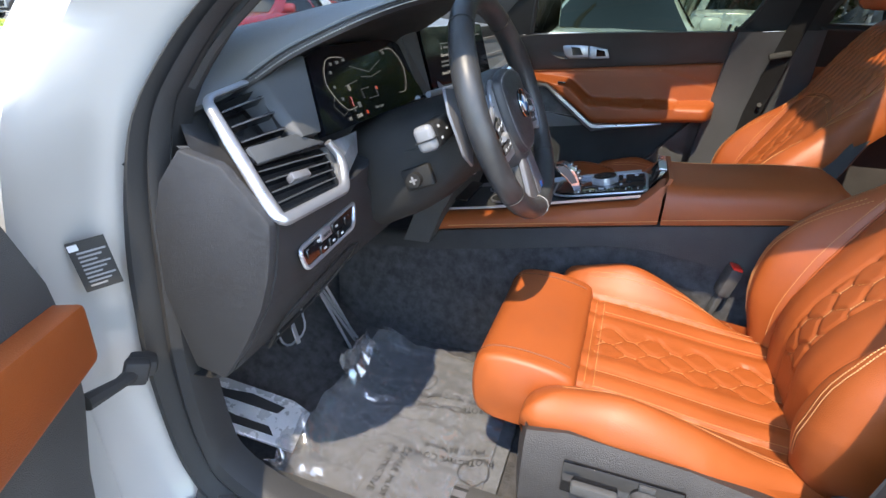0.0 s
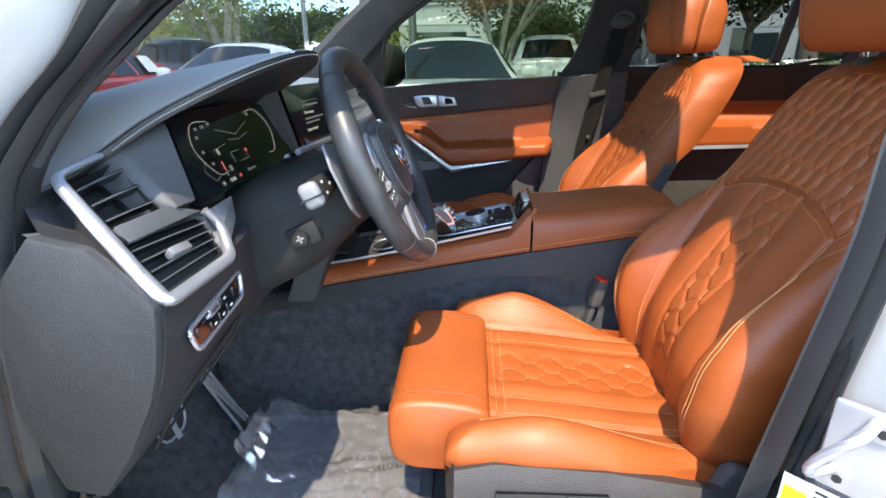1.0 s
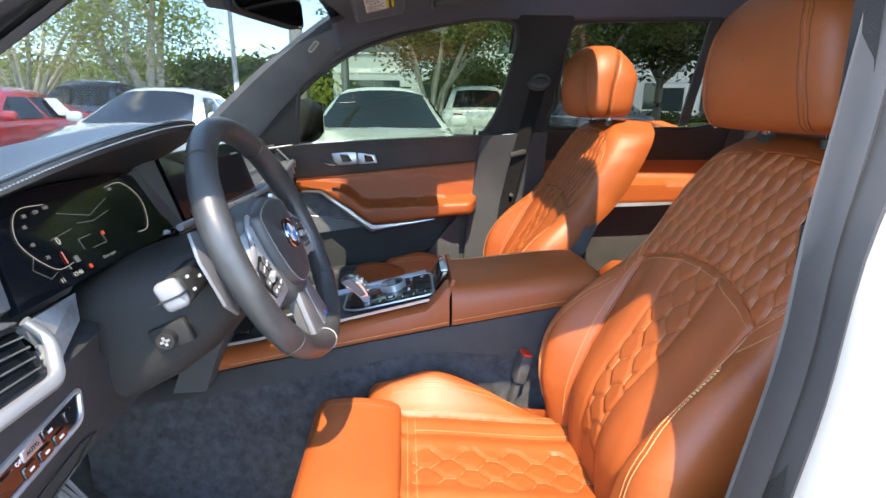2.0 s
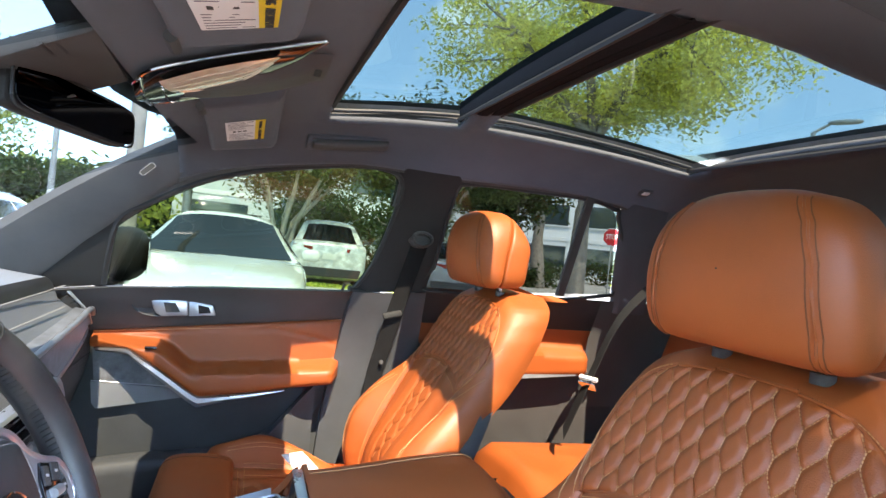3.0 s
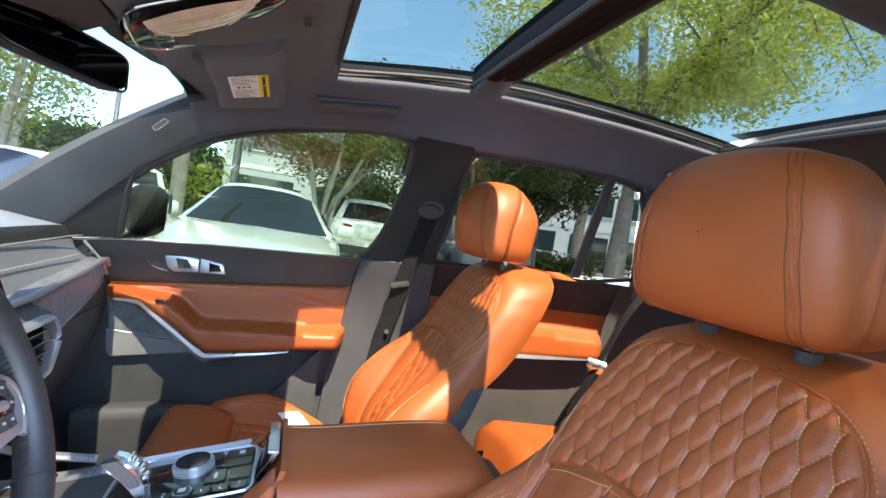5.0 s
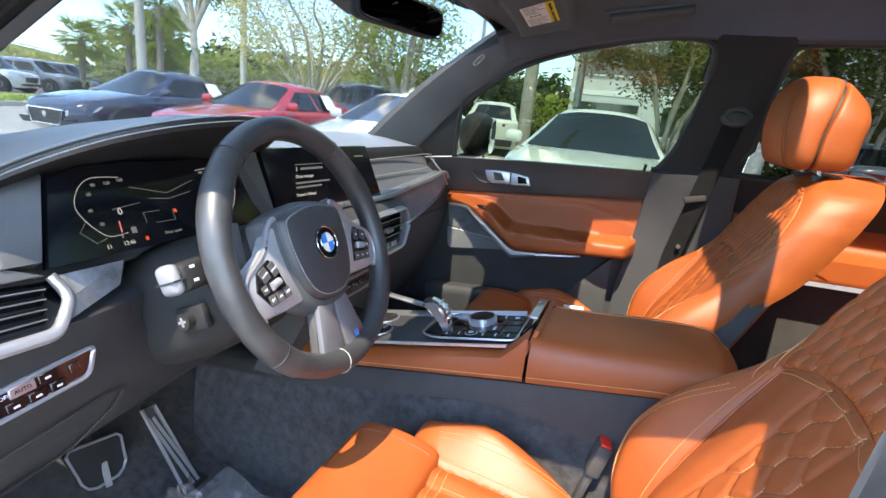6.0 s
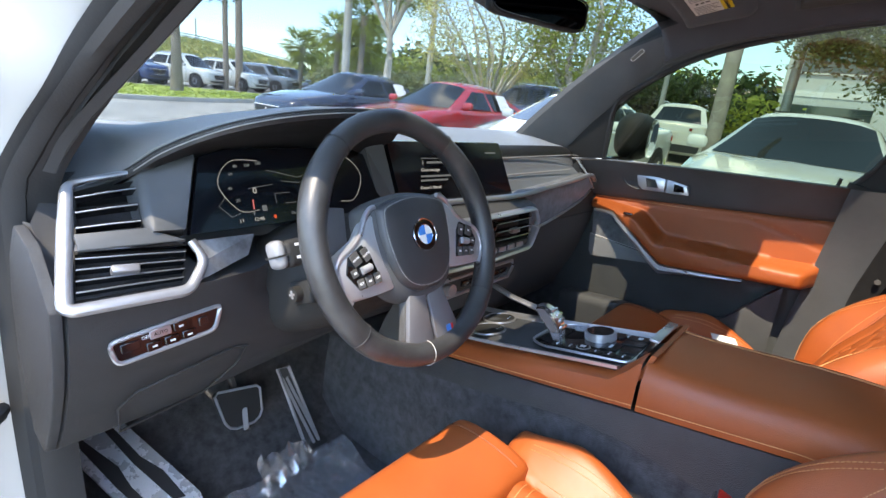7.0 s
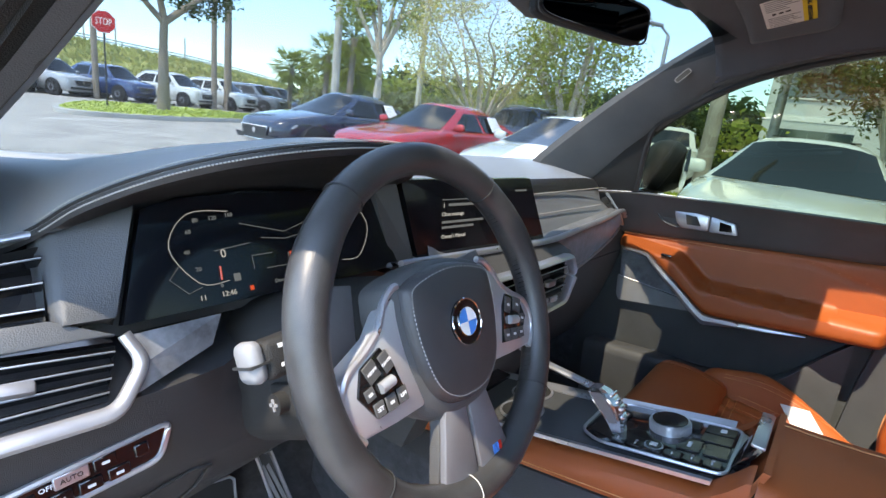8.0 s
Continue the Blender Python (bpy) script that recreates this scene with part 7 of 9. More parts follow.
tyre = part("tyre_label", rbox((0.085, 0.055, 0.0012), (0, 0, 0), 0, m=TM), WHITE, body, "tyre data label")
part("label_bar", rbox((0.020, 0.040, 0.0005), (-0.030, -0.006, 0.0009), 0, m=TM), YELLOW, tyre)
part("label_block", rbox((0.052, 0.026, 0.0005), (0.012, -0.012, 0.0009), 0, m=TM), INK, tyre)
for k in range(3):
    part("print_line", rbox((0.05, 0.003, 0.0005), (0.01, 0.022 - 0.007 * k, 0.0009), 0, m=TM), INK, tyre)
# wing edge and the open front door
od = thing("open_door", (-0.95, 0.45, 0.5), "wide open driver's door with black and tan lining", "car door")
DM = Matrix.Translation((-0.866, 0.385, 0.0)) @ pose(0, 0, 0, 0, 0, 115)
dp = lambda x, y, z: DM @ Vector((x, y, z))
part("lining", prism([dp(0.0, *q) for q in ((0.07, 0.42), (0.06, 0.60), (0.035, 0.72), (0.004, 0.80), (-0.008, 0.88), (0.0, 0.95), (0.03, 1.03), (0.06, 1.08), (0.9, 1.14), (0.95, 0.45))], DM.to_3x3() @ Vector((0.06, 0, 0)), 0.0), BLACK_SOFT, od, "black door lining")
part("tan_panel", prism([dp(-0.001, 0.0, 0.853), dp(-0.001, -0.004, 0.925), dp(-0.001, 0.8, 0.99), dp(-0.001, 0.8, 0.80)], DM.to_3x3() @ Vector((-0.03, 0, 0)), 0.008), TAN_PLAIN, od, "tan leather door panel")
part("outer_skin", prism([dp(0.06, -0.02, 0.40), dp(0.06, 0.0, 1.06), dp(0.06, 0.92, 1.10), dp(0.06, 0.98, 0.42)], DM.to_3x3() @ Vector((0.05, 0, 0)), 0.01), WHITE_PAINT, od)
check = thing("door_check_strap", (-0.80, 0.39, 0.78), "black door check strap between jamb and door", "door check")
part("arm", tube([P(-0.765, 0.412, 0.775), P(-0.79, 0.392, 0.782), P(-0.825, 0.385, 0.786), P(-0.87, 0.385, 0.792)], [0.010, 0.012, 0.008, 0.011], 8), RUBBER, check)
part("boot", rbox((0.035, 0.032, 0.026), (-0.782, 0.398, 0.780), 0.008, 2, (0, 20, -40)), RUBBER, check)
part("bracket", rbox((0.03, 0.02, 0.035), (-0.80, 0.388, 0.784), 0.006, 2, (0, 20, -40)), RUBBER, check)


# ---- seat belts ----
def belt_strap(pts, half, up, t, label="black woven strap"):
    return part("strap", strip(spline(pts, 8), up, half, (0.0015, 0.0015, 0)), WEBBING, t, label)


sb = thing("seat_belt", (0.62, -0.55, 0.6), "black seat belt hanging down the middle door pillar", "seat belt", "seat belts")
guide = Vector((0.560, -0.575, 1.318))
belt_strap([guide, (0.588, -0.558, 1.22), (0.612, -0.535, 1.10), (0.632, -0.512, 0.98), (0.640, -0.500, 0.90), (0.640, -0.49, 0.75)], 0.023, Vector((0.0, 1, 0.25)).normalized(), sb)
b = pillow(0.012, 0.034, 0.030, 3, 2.5, 20, 10)
b.transform(Matrix.Translation(guide + Vector((0.006, 0.004, 0.012))) @ pose(0, 0, 0, 0, 20, 0))
part("guide", b, BLACK_SOFT, sb, "black belt guide on the pillar")
part("guide_loop", tube([guide + Vector((-0.012, 0.028 * math.cos(t), 0.010 + 0.018 * math.sin(t))) for t in [2 * math.pi * k / 16 for k in range(16)]], 0.005, 6, True), BLACK_SOFT, sb)
part("tongue", rbox((0.010, 0.056, 0.018), (0.607, -0.528, 1.105), 0.004, 2, (-14, 18, 0)), PILLAR, sb, "black belt tongue")
part("button", disc(0.006, 0.004, 14, Matrix.Translation((0.625, -0.515, 0.965)) @ pose(0, 0, 0, 0, 90, 0)), BLACK_SOFT, sb)
rb = thing("seat_belt", (0.45, -1.3, 0.7), "black rear seat belt with a bright tongue", "seat belt", "seat belts")
belt_strap([(0.47, -1.33, 1.27), (0.46, -1.20, 1.15), (0.44, -1.10, 0.98), (0.43, -1.02, 0.82)], 0.023, Vector((0.75, -0.4, 0.5)).normalized(), rb)
part("tongue", rbox((0.052, 0.006, 0.030), (0.433, -1.085, 0.955), 0.004, 2, (-40, 0, 30)), BRIGHT, rb, "bright steel tongue")
part("tongue_grip", rbox((0.056, 0.012, 0.014), (0.437, -1.09, 0.975), 0.004, 2, (-40, 0, 30)), WHITE, rb)
db = thing("seat_belt", (-0.64, -0.58, 0.6), "black woven seat belt on the pillar at the doorway", "seat belt", "seat belts")
belt_strap([(-0.613, -0.580, 1.318), (-0.640, -0.568, 1.20), (-0.657, -0.550, 1.05), (-0.672, -0.53, 0.75)], 0.023, Vector((0.0, 1, 0.2)).normalized(), db)
part("stop_button", disc(0.006, 0.004, 14, Matrix.Translation((-0.664, -0.548, 0.99)) @ pose(0, 0, 0, 0, 90, 0)), BLACK_SOFT, db)

# ---- rear bench ----
rs = thing("back_bench", (0, -1.3, 0.42), "tan leather rear bench with upright backrest", "car seat")
for x0, x1 in ((-0.60, -0.20), (-0.19, 0.19), (0.20, 0.60)):
    rows = []
    for k in range(17):
        u = k / 16
        y = lerp(-0.83, -1.40, u)
        zt = lerp(0.745, 0.715, u) - edge_fall(max(-0.825 - y, 0), 0.05)
        rows.append([P(lerp(x0, x1, j / 12), y, zt - edge_fall(min(j, 12 - j) / 12 * (x1 - x0), 0.02) + 0.012 * math.sin(math.pi * j / 12) - 0.004 * math.exp(-((abs(j - 6) - 3.5) / 0.5) ** 2)) for j in range(13)])
    rows = [[P(v.x, -0.825, 0.50) for v in rows[0]]] + rows
    part("cushion", loft(rows), TAN, rs, "tan leather cushion", 70)
    rows = []
    for k in range(17):
        z = lerp(0.66, 1.20, k / 16)
        y = -1.36 - 0.38 * (z - 0.68)
        rows.append([P(lerp(x0, x1, j / 12), y - edge_fall(min(min(j, 12 - j) / 12 * (x1 - x0), 1.205 - z), 0.03) + 0.015 * math.sin(math.pi * j / 12), z) for j in range(13)])
    rows.append([v + Vector((0, -0.08, 0.0)) for v in rows[-1]])
    part("backrest", loft(rows), TAN, rs, "tan leather backrest", 70)
    if x0 != -0.19:
        b = pillow(0.13, 0.045, 0.075, 4, 2.5, 32, 14)
        b.transform(Matrix.Translation(((x0 + x1) / 2, -1.615, 1.29)) @ pose(0, 0, 0, -8, 0, 0))
        part("headrest", b, TAN, rs, "tan leather headrest")

# ---- mirror, visors, overhead console ----
mm_ = thing("rear_view_mirror", (-0.03, 0.10, 1.45), "black rear-view mirror hung below the windscreen top", "mirror")
MR = Matrix.Translation((-0.010, 0.100, 1.434)) @ pose(0, 0, 0, -4, 2, -21)
b = pillow(0.108, 0.016, 0.029, 7, 3, 48, 12)
b.transform(MR)
part("housing", b, PILLAR, mm_, "black mirror housing")
face_ = [(0.103 * math.copysign(abs(math.cos(t)) ** 0.3, math.cos(t)), 0.0255 * math.copysign(abs(math.sin(t)) ** 0.4, math.sin(t))) for t in [2 * math.pi * k / 48 for k in range(48)]]
b = prism([MR @ Vector((x, -0.0160, z)) for x, z in face_], MR.to_3x3() @ Vector((0, -0.0022, 0)))
part("mirror_glass", b, surface("dark_mirror", (0.02, 0.02, 0.023), 0.03, 1.0), mm_, "dimmed mirror glass")
part("rim", tube([MR @ Vector((0.107 * math.copysign(abs(math.cos(t)) ** 0.30, math.cos(t)), -0.0155, 0.0285 * math.copysign(abs(math.sin(t)) ** 0.30, math.sin(t)))) for t in [2 * math.pi * k / 48 for k in range(48)]], 0.0018, 6, True), RUBBER, mm_)
part("stem", tube([P(-0.03, 0.10, 1.435), P(-0.03, 0.13, 1.46), P(-0.03, 0.12, 1.50)], 0.018, 10), BLACK_SOFT, mm_)
structure("trim_header", prism([P(-0.34, 0.026, 1.505), P(-0.24, 0.066, 1.494), P(-0.10, 0.082, 1.490), P(0.10, 0.082, 1.490), P(0.24, 0.060, 1.494), P(0.34, 0.022, 1.502)], (0, -0.004, 0.014), 0.003), LINER, "cloth header above the windscreen", "headliner")
cover = [P(-0.120, 0.187, 1.446), P(-0.185, 0.042, 1.503), P(0.005, 0.050, 1.500), P(0.055, 0.185, 1.446), P(-0.02, 0.207, 1.440)]
part("sensor_cover", prism(cover, (0, -0.008, -0.014), 0.004), BLACK_SOFT, mm_, "black sensor cover behind the mirror")
for k in range(3):
    part("slot", rbox((0.034, 0.003, 0.003), (-0.15 + 0.004 * k, 0.085 - 0.012 * k, 1.470 + 0.005 * k), 0, 1, (-22, 0, 0)), INK, mm_)


DIM_INK = surface("grey_ink", (0.16, 0.16, 0.17), 0.6)


def visor(x0, x1, name_label, lab_x):
    v = thing("sun_visor", ((x0 + x1) / 2, -0.03, 1.50), name_label, "sun visor", "sun visors")
    ya, yb = -0.028, -0.165
    s = 1 if x1 > 0 else -1
    rows = []
    for i in range(25):
        t = i / 24
        y = lerp(ya, yb, t)
        row = []
        for j in range(33):
            x = lerp(x0, x1, j / 32)
            e = edge_fall(min(min(j, 32 - j) / 32 * abs(x1 - x0), min(t, 1 - t) * abs(ya - yb)), 0.022)
            row.append(P(x, y, liner_z(x, y) - 0.024 + e))
        rows.append(row)
    part("flap", loft(rows), LINER, v, "padded black cloth flap", 70)
    part("pivot", tube([P(lerp(x0, x1, 0.02), ya - 0.006, liner_z(x0, ya) - 0.018), P(lerp(x0, x1, 0.16), ya - 0.006, liner_z(x0, ya) - 0.018)], 0.007, 8), BLACK_SOFT, v)
    # warning label: white field with print, yellow strip
    a0, a1 = lab_x
    za = lambda x, y: lerp(liner_z(a0, y), liner_z(a1, y), (x - a0) / (a1 - a0)) - 0.0262
    m_ = lambda x, y, up: P(x, y, za(x, y) - up)

    def patch(x0_, x1_, y0_, y1_, up, t_=0.0004):
        return prism([m_(x0_, y0_, up), m_(x1_, y0_, up), m_(x1_, y1_, up), m_(x0_, y1_, up)], (0, 0, -t_))
    lb = part("warning_label", patch(a0, a1, -0.066, -0.118, 0.0), WHITE, v, "white warning label with black print")
    ls_ = part("label_strip", patch(a0, a1, -0.118, -0.136, 0.0), YELLOW, v, "yellow warning strip")
    n = 15
    for k in range(n):
        x = lerp(a0, a1, (k + 0.8) / (n + 0.6))
        w = abs(a1 - a0) * 0.009
        if 6 <= k <= 8:
            if k == 7:
                for q in range(3):
                    part("pictogram", patch(x - w * 4, x + w * (3 - q), -0.078 - 0.009 * q, -0.083 - 0.010 * q, 0.0006), INK, lb)
        else:
            part("print_line", patch(x - w, x + w, -0.071, -0.098 - 0.004 * (k % 4), 0.0006, 0.0002), DIM_INK, lb)
            if k % 3 == 0:
                part("print_line", patch(x - w, x + w, -0.103, -0.115, 0.0006, 0.0002), DIM_INK, lb)
    size = min(0.0125, abs(a1 - a0) * 0.075)
    lo_, hi__ = min(a0, a1), max(a0, a1)
    for txt, f in (("WARNING", 0.24), ("AVERTISSEMENT", 0.74)):
        x = lerp(lo_, hi__, f)
        slope = math.degrees(math.atan2(liner_z(hi__, -0.127) - liner_z(lo_, -0.127), hi__ - lo_))
        words(txt, Matrix.Translation(m_(x, -0.127, 0.0008)) @ pose(0, 0, 0, 0, -slope, 0) @ pose(0, 0, 0, 180 - 14, 0, 0), size, INK, ls_)
    return v


visor(0.115, 0.43, "black cloth sun visor with a warning label, folded up", (0.24, 0.36))
visor(-0.155, -0.45, "black cloth sun visor with a large warning label, folded up", (-0.235, -0.41))
oc = thing("overhead_console", (0, -0.09, 1.53), "black and chrome overhead console with reading lamps", "overhead console")
rows = []
for i in range(15):
    t = i / 14
    y = lerp(0.018, -0.215, t)
    hw = 0.085 * (1 - 0.25 * t) * min(1, (0.05 + t * 4)) ** 0.5
    row = []
    for j in range(11):
        u = -1 + 2 * j / 10
        row.append(P(0.012 + hw * u, y, liner_z(0, y) - 0.004 - 0.026 * (1 - u ** 4) * math.sin(math.pi * min(max(t, 0.03), 0.97)) ** 0.5))
    rows.append(row)
part("shell", loft(rows), GREY_SOFT, oc, "dark grey console shell")
def lamp_sheet(west, east, drop, sag):
    """A bowed sheet under the console between two lines of (x, y)."""
    w, e = spline([(*q, 0) for q in west], 5), spline([(*q, 0) for q in east], 5)
    n = 24
    at = lambda line, t: line[min(int(t * (len(line) - 1)), len(line) - 2)].lerp(line[min(int(t * (len(line) - 1)), len(line) - 2) + 1], t * (len(line) - 1) - min(int(t * (len(line) - 1)), len(line) - 2))
    out = []
    for i in range(n + 1):
        p, q = at(w, i / n), at(e, i / n)
        wide = min(1.0, (q - p).length / 0.06)
        out.append([P(*p.lerp(q, u)[:2], liner_z(0, p.lerp(q, u).y) - drop - sag * wide * math.sin(math.pi * u) ** 0.7) for u in [k / 12 for k in range(13)]])
    return out


WARM_LENS = surface("warm_lens", (0.70, 0.58, 0.44), 0.16, 0.25, stain=(30, 0.2), coat=1.0)
W_LINE = [(-0.020, 0.032), (-0.066, 0.008), (-0.088, -0.045), (-0.104, -0.10), (-0.118, -0.15), (-0.132, -0.197)]
E_LINE = [(0.055, 0.036), (0.100, 0.014), (0.085, -0.045), (0.048, -0.095), (-0.030, -0.150), (-0.130, -0.199)]
house = lamp_sheet(W_LINE, E_LINE, 0.012, 0.011)
hs = part("lamp_housing", loft(house), GLOSS_BLACK, oc, "glossy black lamp housing", 60)
part("chrome_rim", tube([r[0] for r in house], 0.0022, 6), BRIGHT, hs)
part("chrome_rim", tube([r[-1] for r in house], 0.0024, 6), BRIGHT, hs)
part("chrome_bow", tube([v + Vector((0, 0, -0.003)) for v in house[3]], 0.002, 6), BRIGHT, hs)
part("chrome_bow", tube([v + Vector((0, 0, -0.002)) for v in house[6][4:]], 0.0012, 6), BRIGHT, hs)
lens = lamp_sheet([(-0.050, -0.002), (-0.078, -0.05), (-0.098, -0.10), (-0.110, -0.142)], [(0.012, -0.020), (0.016, -0.055), (-0.014, -0.098), (-0.106, -0.145)], 0.0225, 0.006)
rl_ = part("reading_lens", loft(lens), WARM_LENS, hs, "warm ribbed lamp lens", 60)
for j in range(2, 12, 2):
    part("lens_rib", tube([r[j] + Vector((0, 0, -0.0004)) for r in lens[2:23]], 0.0008, 5), WARM_LENS, rl_)
strip_ = lamp_sheet([(0.062, -0.012), (0.052, -0.05), (0.026, -0.092), (-0.004, -0.115)], [(0.086, -0.010), (0.074, -0.05), (0.044, -0.090), (0.006, -0.120)], 0.0185, 0.004)
part("side_lens", loft(strip_), surface("clear_lens", (0.75, 0.70, 0.60), 0.08, 0.8, coat=1.0), hs, "narrow glossy side lens", 60)
for k in range(6):
    part("speaker_slot", rbox((0.002, 0.010, 0.002), (-0.02 + 0.005 * k, -0.20, liner_z(0, -0.20) - 0.018), 0), INK, oc)
for hx, tilt, lab in ((0.43, 26, "black grab handle folded flat above the passenger window"), (-0.465, -22, "black grab handle folded flat above the driver's doorway")):
    hz = 1.535 if hx > 0 else 1.556
    gh = thing("grab_handle", (hx, -0.33, hz), lab, "grab handle", "grab handles")
    GM = Matrix.Translation((hx, -0.33, hz)) @ pose(0, 0, 0, -10, tilt, 0)
    part("base", rbox((0.052, 0.205, 0.010), (0, 0, 0.0), 0.004, 2, m=GM), LINER, gh)
    part("grip", rbox((0.030, 0.185, 0.016), (-0.004 if hx > 0 else 0.004, 0, -0.009), 0.007, 3, m=GM), BLACK_SOFT, gh, "black soft grip")
    part("grip_gap", rbox((0.004, 0.150, 0.004), (0.016 if hx > 0 else -0.016, 0, -0.0055), 0.001, 1, m=GM), INK, gh)
rl = thing("rear_lamp", (0.444, -1.232, 1.542), "small rear reading lamp in the headliner", "lamp")
RLM = pose(0.444, -1.232, 1.540, 0, 30, 0)
part("housing", rbox((0.026, 0.040, 0.006), (0, 0, 0), 0.002, 2, m=RLM), BLACK_SOFT, rl)
part("lens", rbox((0.015, 0.024, 0.006), (0, 0, -0.002), 0.002, 2, m=RLM), WHITE, rl)

# ---- plastic floor sheet ----
FILM = glass("clear_film", (0.84, 0.86, 0.90), 0.14, gloss=0.30, haze=0.10)
sheet = thing("floor_film", (-0.42, 0.2, 0.425), "clear crumpled protective film with grey print, on the carpet", "plastic film")


def film_z(x, y):
    n = noise.noise(Vector((x * 9, y * 9, 0.3))) * 0.014 + abs(noise.noise(Vector((x * 26, y * 22, 1.7)))) * 0.016 + abs(noise.noise(Vector((x * 60, y * 52, 3.1)))) * 0.005
    return 0.432 + 0.008 + n + 0.05 * smooth01((y - 0.25) / 0.12) * (0.5 + abs(noise.noise(Vector((x * 14, y * 14, 4)))))


rows = [[P(lerp(-0.66, -0.19, j / 60) + 0.01 * noise.noise(Vector((i * 0.2, j * 0.2, 5))), lerp(-0.02, 0.345, i / 50), film_z(lerp(-0.66, -0.19, j / 60), lerp(-0.02, 0.345, i / 50))) for j in range(61)] for i in range(51)]
part("film", loft(rows), FILM, sheet, "clear crumpled film", 25)
film_fold = part("fold", loft([[P(lerp(-0.42, -0.30, j / 14), 0.30 + 0.03 * i / 4 + 0.02 * noise.noise(Vector((j * 0.5, i, 2))), 0.49 + 0.03 * noise.noise(Vector((j * 0.6, i * 0.8, 9))) + 0.012 * i) for j in range(15)] for i in range(5)]), FILM, sheet, "raised bright fold", 15)
mat_ob = structure("floor_mat", rbox((0.46, 0.40, 0.010), (-0.425, 0.155, 0.430), 0.004), surface("grey_floor_mat", (0.11, 0.115, 0.125), 0.95, grain=(500, 0.9), stain=(40, 0.35)), "grey carpet mat in the footwell", "floor mat")
GREY_PRINT = surface("grey_print", (0.035, 0.036, 0.04), 0.6)
def drape(ob):
    """Lay thin print on the crumpled film."""
    for v in ob.data.vertices:
        v.co.z = film_z(v.co.x, v.co.y) + 0.0012


for txt, x, y, rz, sz in (("DEALER MUST REMOVE", -0.345, 0.10, 95, 0.018), ("PROTECTIVE COVER", -0.370, 0.10, 95, 0.018), ("MUST REMOVE", -0.47, 0.055, 97, 0.018), ("PROTECTIVE COVER", -0.495, 0.055, 97, 0.018), ("MUST REMOVE", -0.36, 0.245, 95, 0.018), ("DEALER MUST", -0.56, 0.14, 178, 0.018), ("PROTECTIVE", -0.56, 0.165, 178, 0.018)):
    drape(words(txt, Matrix.Translation((x, y, 0.4385)) @ pose(0, 0, 0, 0, 0, rz), sz, GREY_PRINT, sheet, depth=0.0003))
for x, y in ((-0.31, 0.18), (-0.51, 0.005)):
    drape(part("print_ring", tube([P(x + 0.028 * math.cos(2 * math.pi * k / 28), y + 0.028 * math.sin(2 * math.pi * k / 28), 0.4388) for k in range(28)], 0.0010, 4, True), GREY_PRINT, sheet))
card_ = thing("paper_card", (0.39, -0.28, 0.76), "white paper card on the passenger seat", "card")
part("sheet", rbox((0.085, 0.055, 0.002), (0.400, -0.290, 0.782), 0.0005, 1, (4, -10, 25)), WHITE, card_)


# ---- outdoors ----
ASPHALT = surface("asphalt", (0.36, 0.335, 0.29), 0.9, grain=(60, 0.5), stain=(1.1, 0.35))
CONCRETE = surface("concrete", (0.42, 0.41, 0.38), 0.85, grain=(60, 0.4), stain=(1.5, 0.15))
GRASS = surface("lawn", (0.34, 0.40, 0.07), 0.95, grain=(40, 1.0), stain=(1.2, 0.35))
DRY_GRASS = surface("dry_bank_grass", (0.34, 0.34, 0.12), 0.95, grain=(6, 1.0), stain=(0.25, 0.3))
BARK = surface("grey_bark", (0.24, 0.20, 0.16), 0.9, grain=(50, 0.9), stain=(8, 0.35))
PALE_BARK = surface("pale_bark", (0.46, 0.41, 0.34), 0.85, grain=(40, 0.6), stain=(6, 0.3))
LINE_PAINT = surface("road_paint", (0.70, 0.70, 0.66), 0.8, stain=(4, 0.2))


def leaf_mat(name, base, spread=0.35):
    m = surface(name, base, 0.55, spec=0.3)
    nt = m.node_tree
    p = nt.nodes["Principled BSDF"]
    g = nt.nodes.new("ShaderNodeNewGeometry")
    r = nt.nodes.new("ShaderNodeMapRange")
    r.inputs["To Min"].default_value, r.inputs["To Max"].default_value = 1 - spread, 1 + spread
    h = nt.nodes.new("ShaderNodeHueSaturation")
    h.inputs["Color"].default_value = (*base, 1)
    nt.links.new(g.outputs["Random Per Island"], r.inputs["Value"])
    nt.links.new(r.outputs["Result"], h.inputs["Value"])
    nt.links.new(h.outputs["Color"], p.inputs["Base Color"])
    tl = nt.nodes.new("ShaderNodeBsdfTranslucent")
    nt.links.new(h.outputs["Color"], tl.inputs["Color"])
    mx = nt.nodes.new("ShaderNodeMixShader")
    mx.inputs["Fac"].default_value = 0.6
    nt.links.new(p.outputs["BSDF"], mx.inputs[1])
    nt.links.new(tl.outputs["BSDF"], mx.inputs[2])
    nt.links.new(mx.outputs["Shader"], nt.nodes["Material Output"].inputs["Surface"])
    return m


LEAF_YELLOW = leaf_mat("yellow_green_leaves", (0.75, 0.70, 0.20), 0.35)
LEAF_GREEN = leaf_mat("green_leaves", (0.30, 0.34, 0.075))
LEAF_DARK = leaf_mat("dark_green_leaves", (0.065, 0.095, 0.035))
LEAF_STRAW = leaf_mat("straw_green_leaves", (0.60, 0.53, 0.19))
LEAF_OLIVE = leaf_mat("olive_green_leaves", (0.17, 0.20, 0.075))
LEAF_GREY = leaf_mat("grey_green_leaves", (0.29, 0.31, 0.15))

bm = loft([[(-600, -600, 0), (600, -600, 0)], [(-600, 600, 0), (600, 600, 0)]])
structure("ground", bm, ASPHALT, "worn grey asphalt car park", "ground")


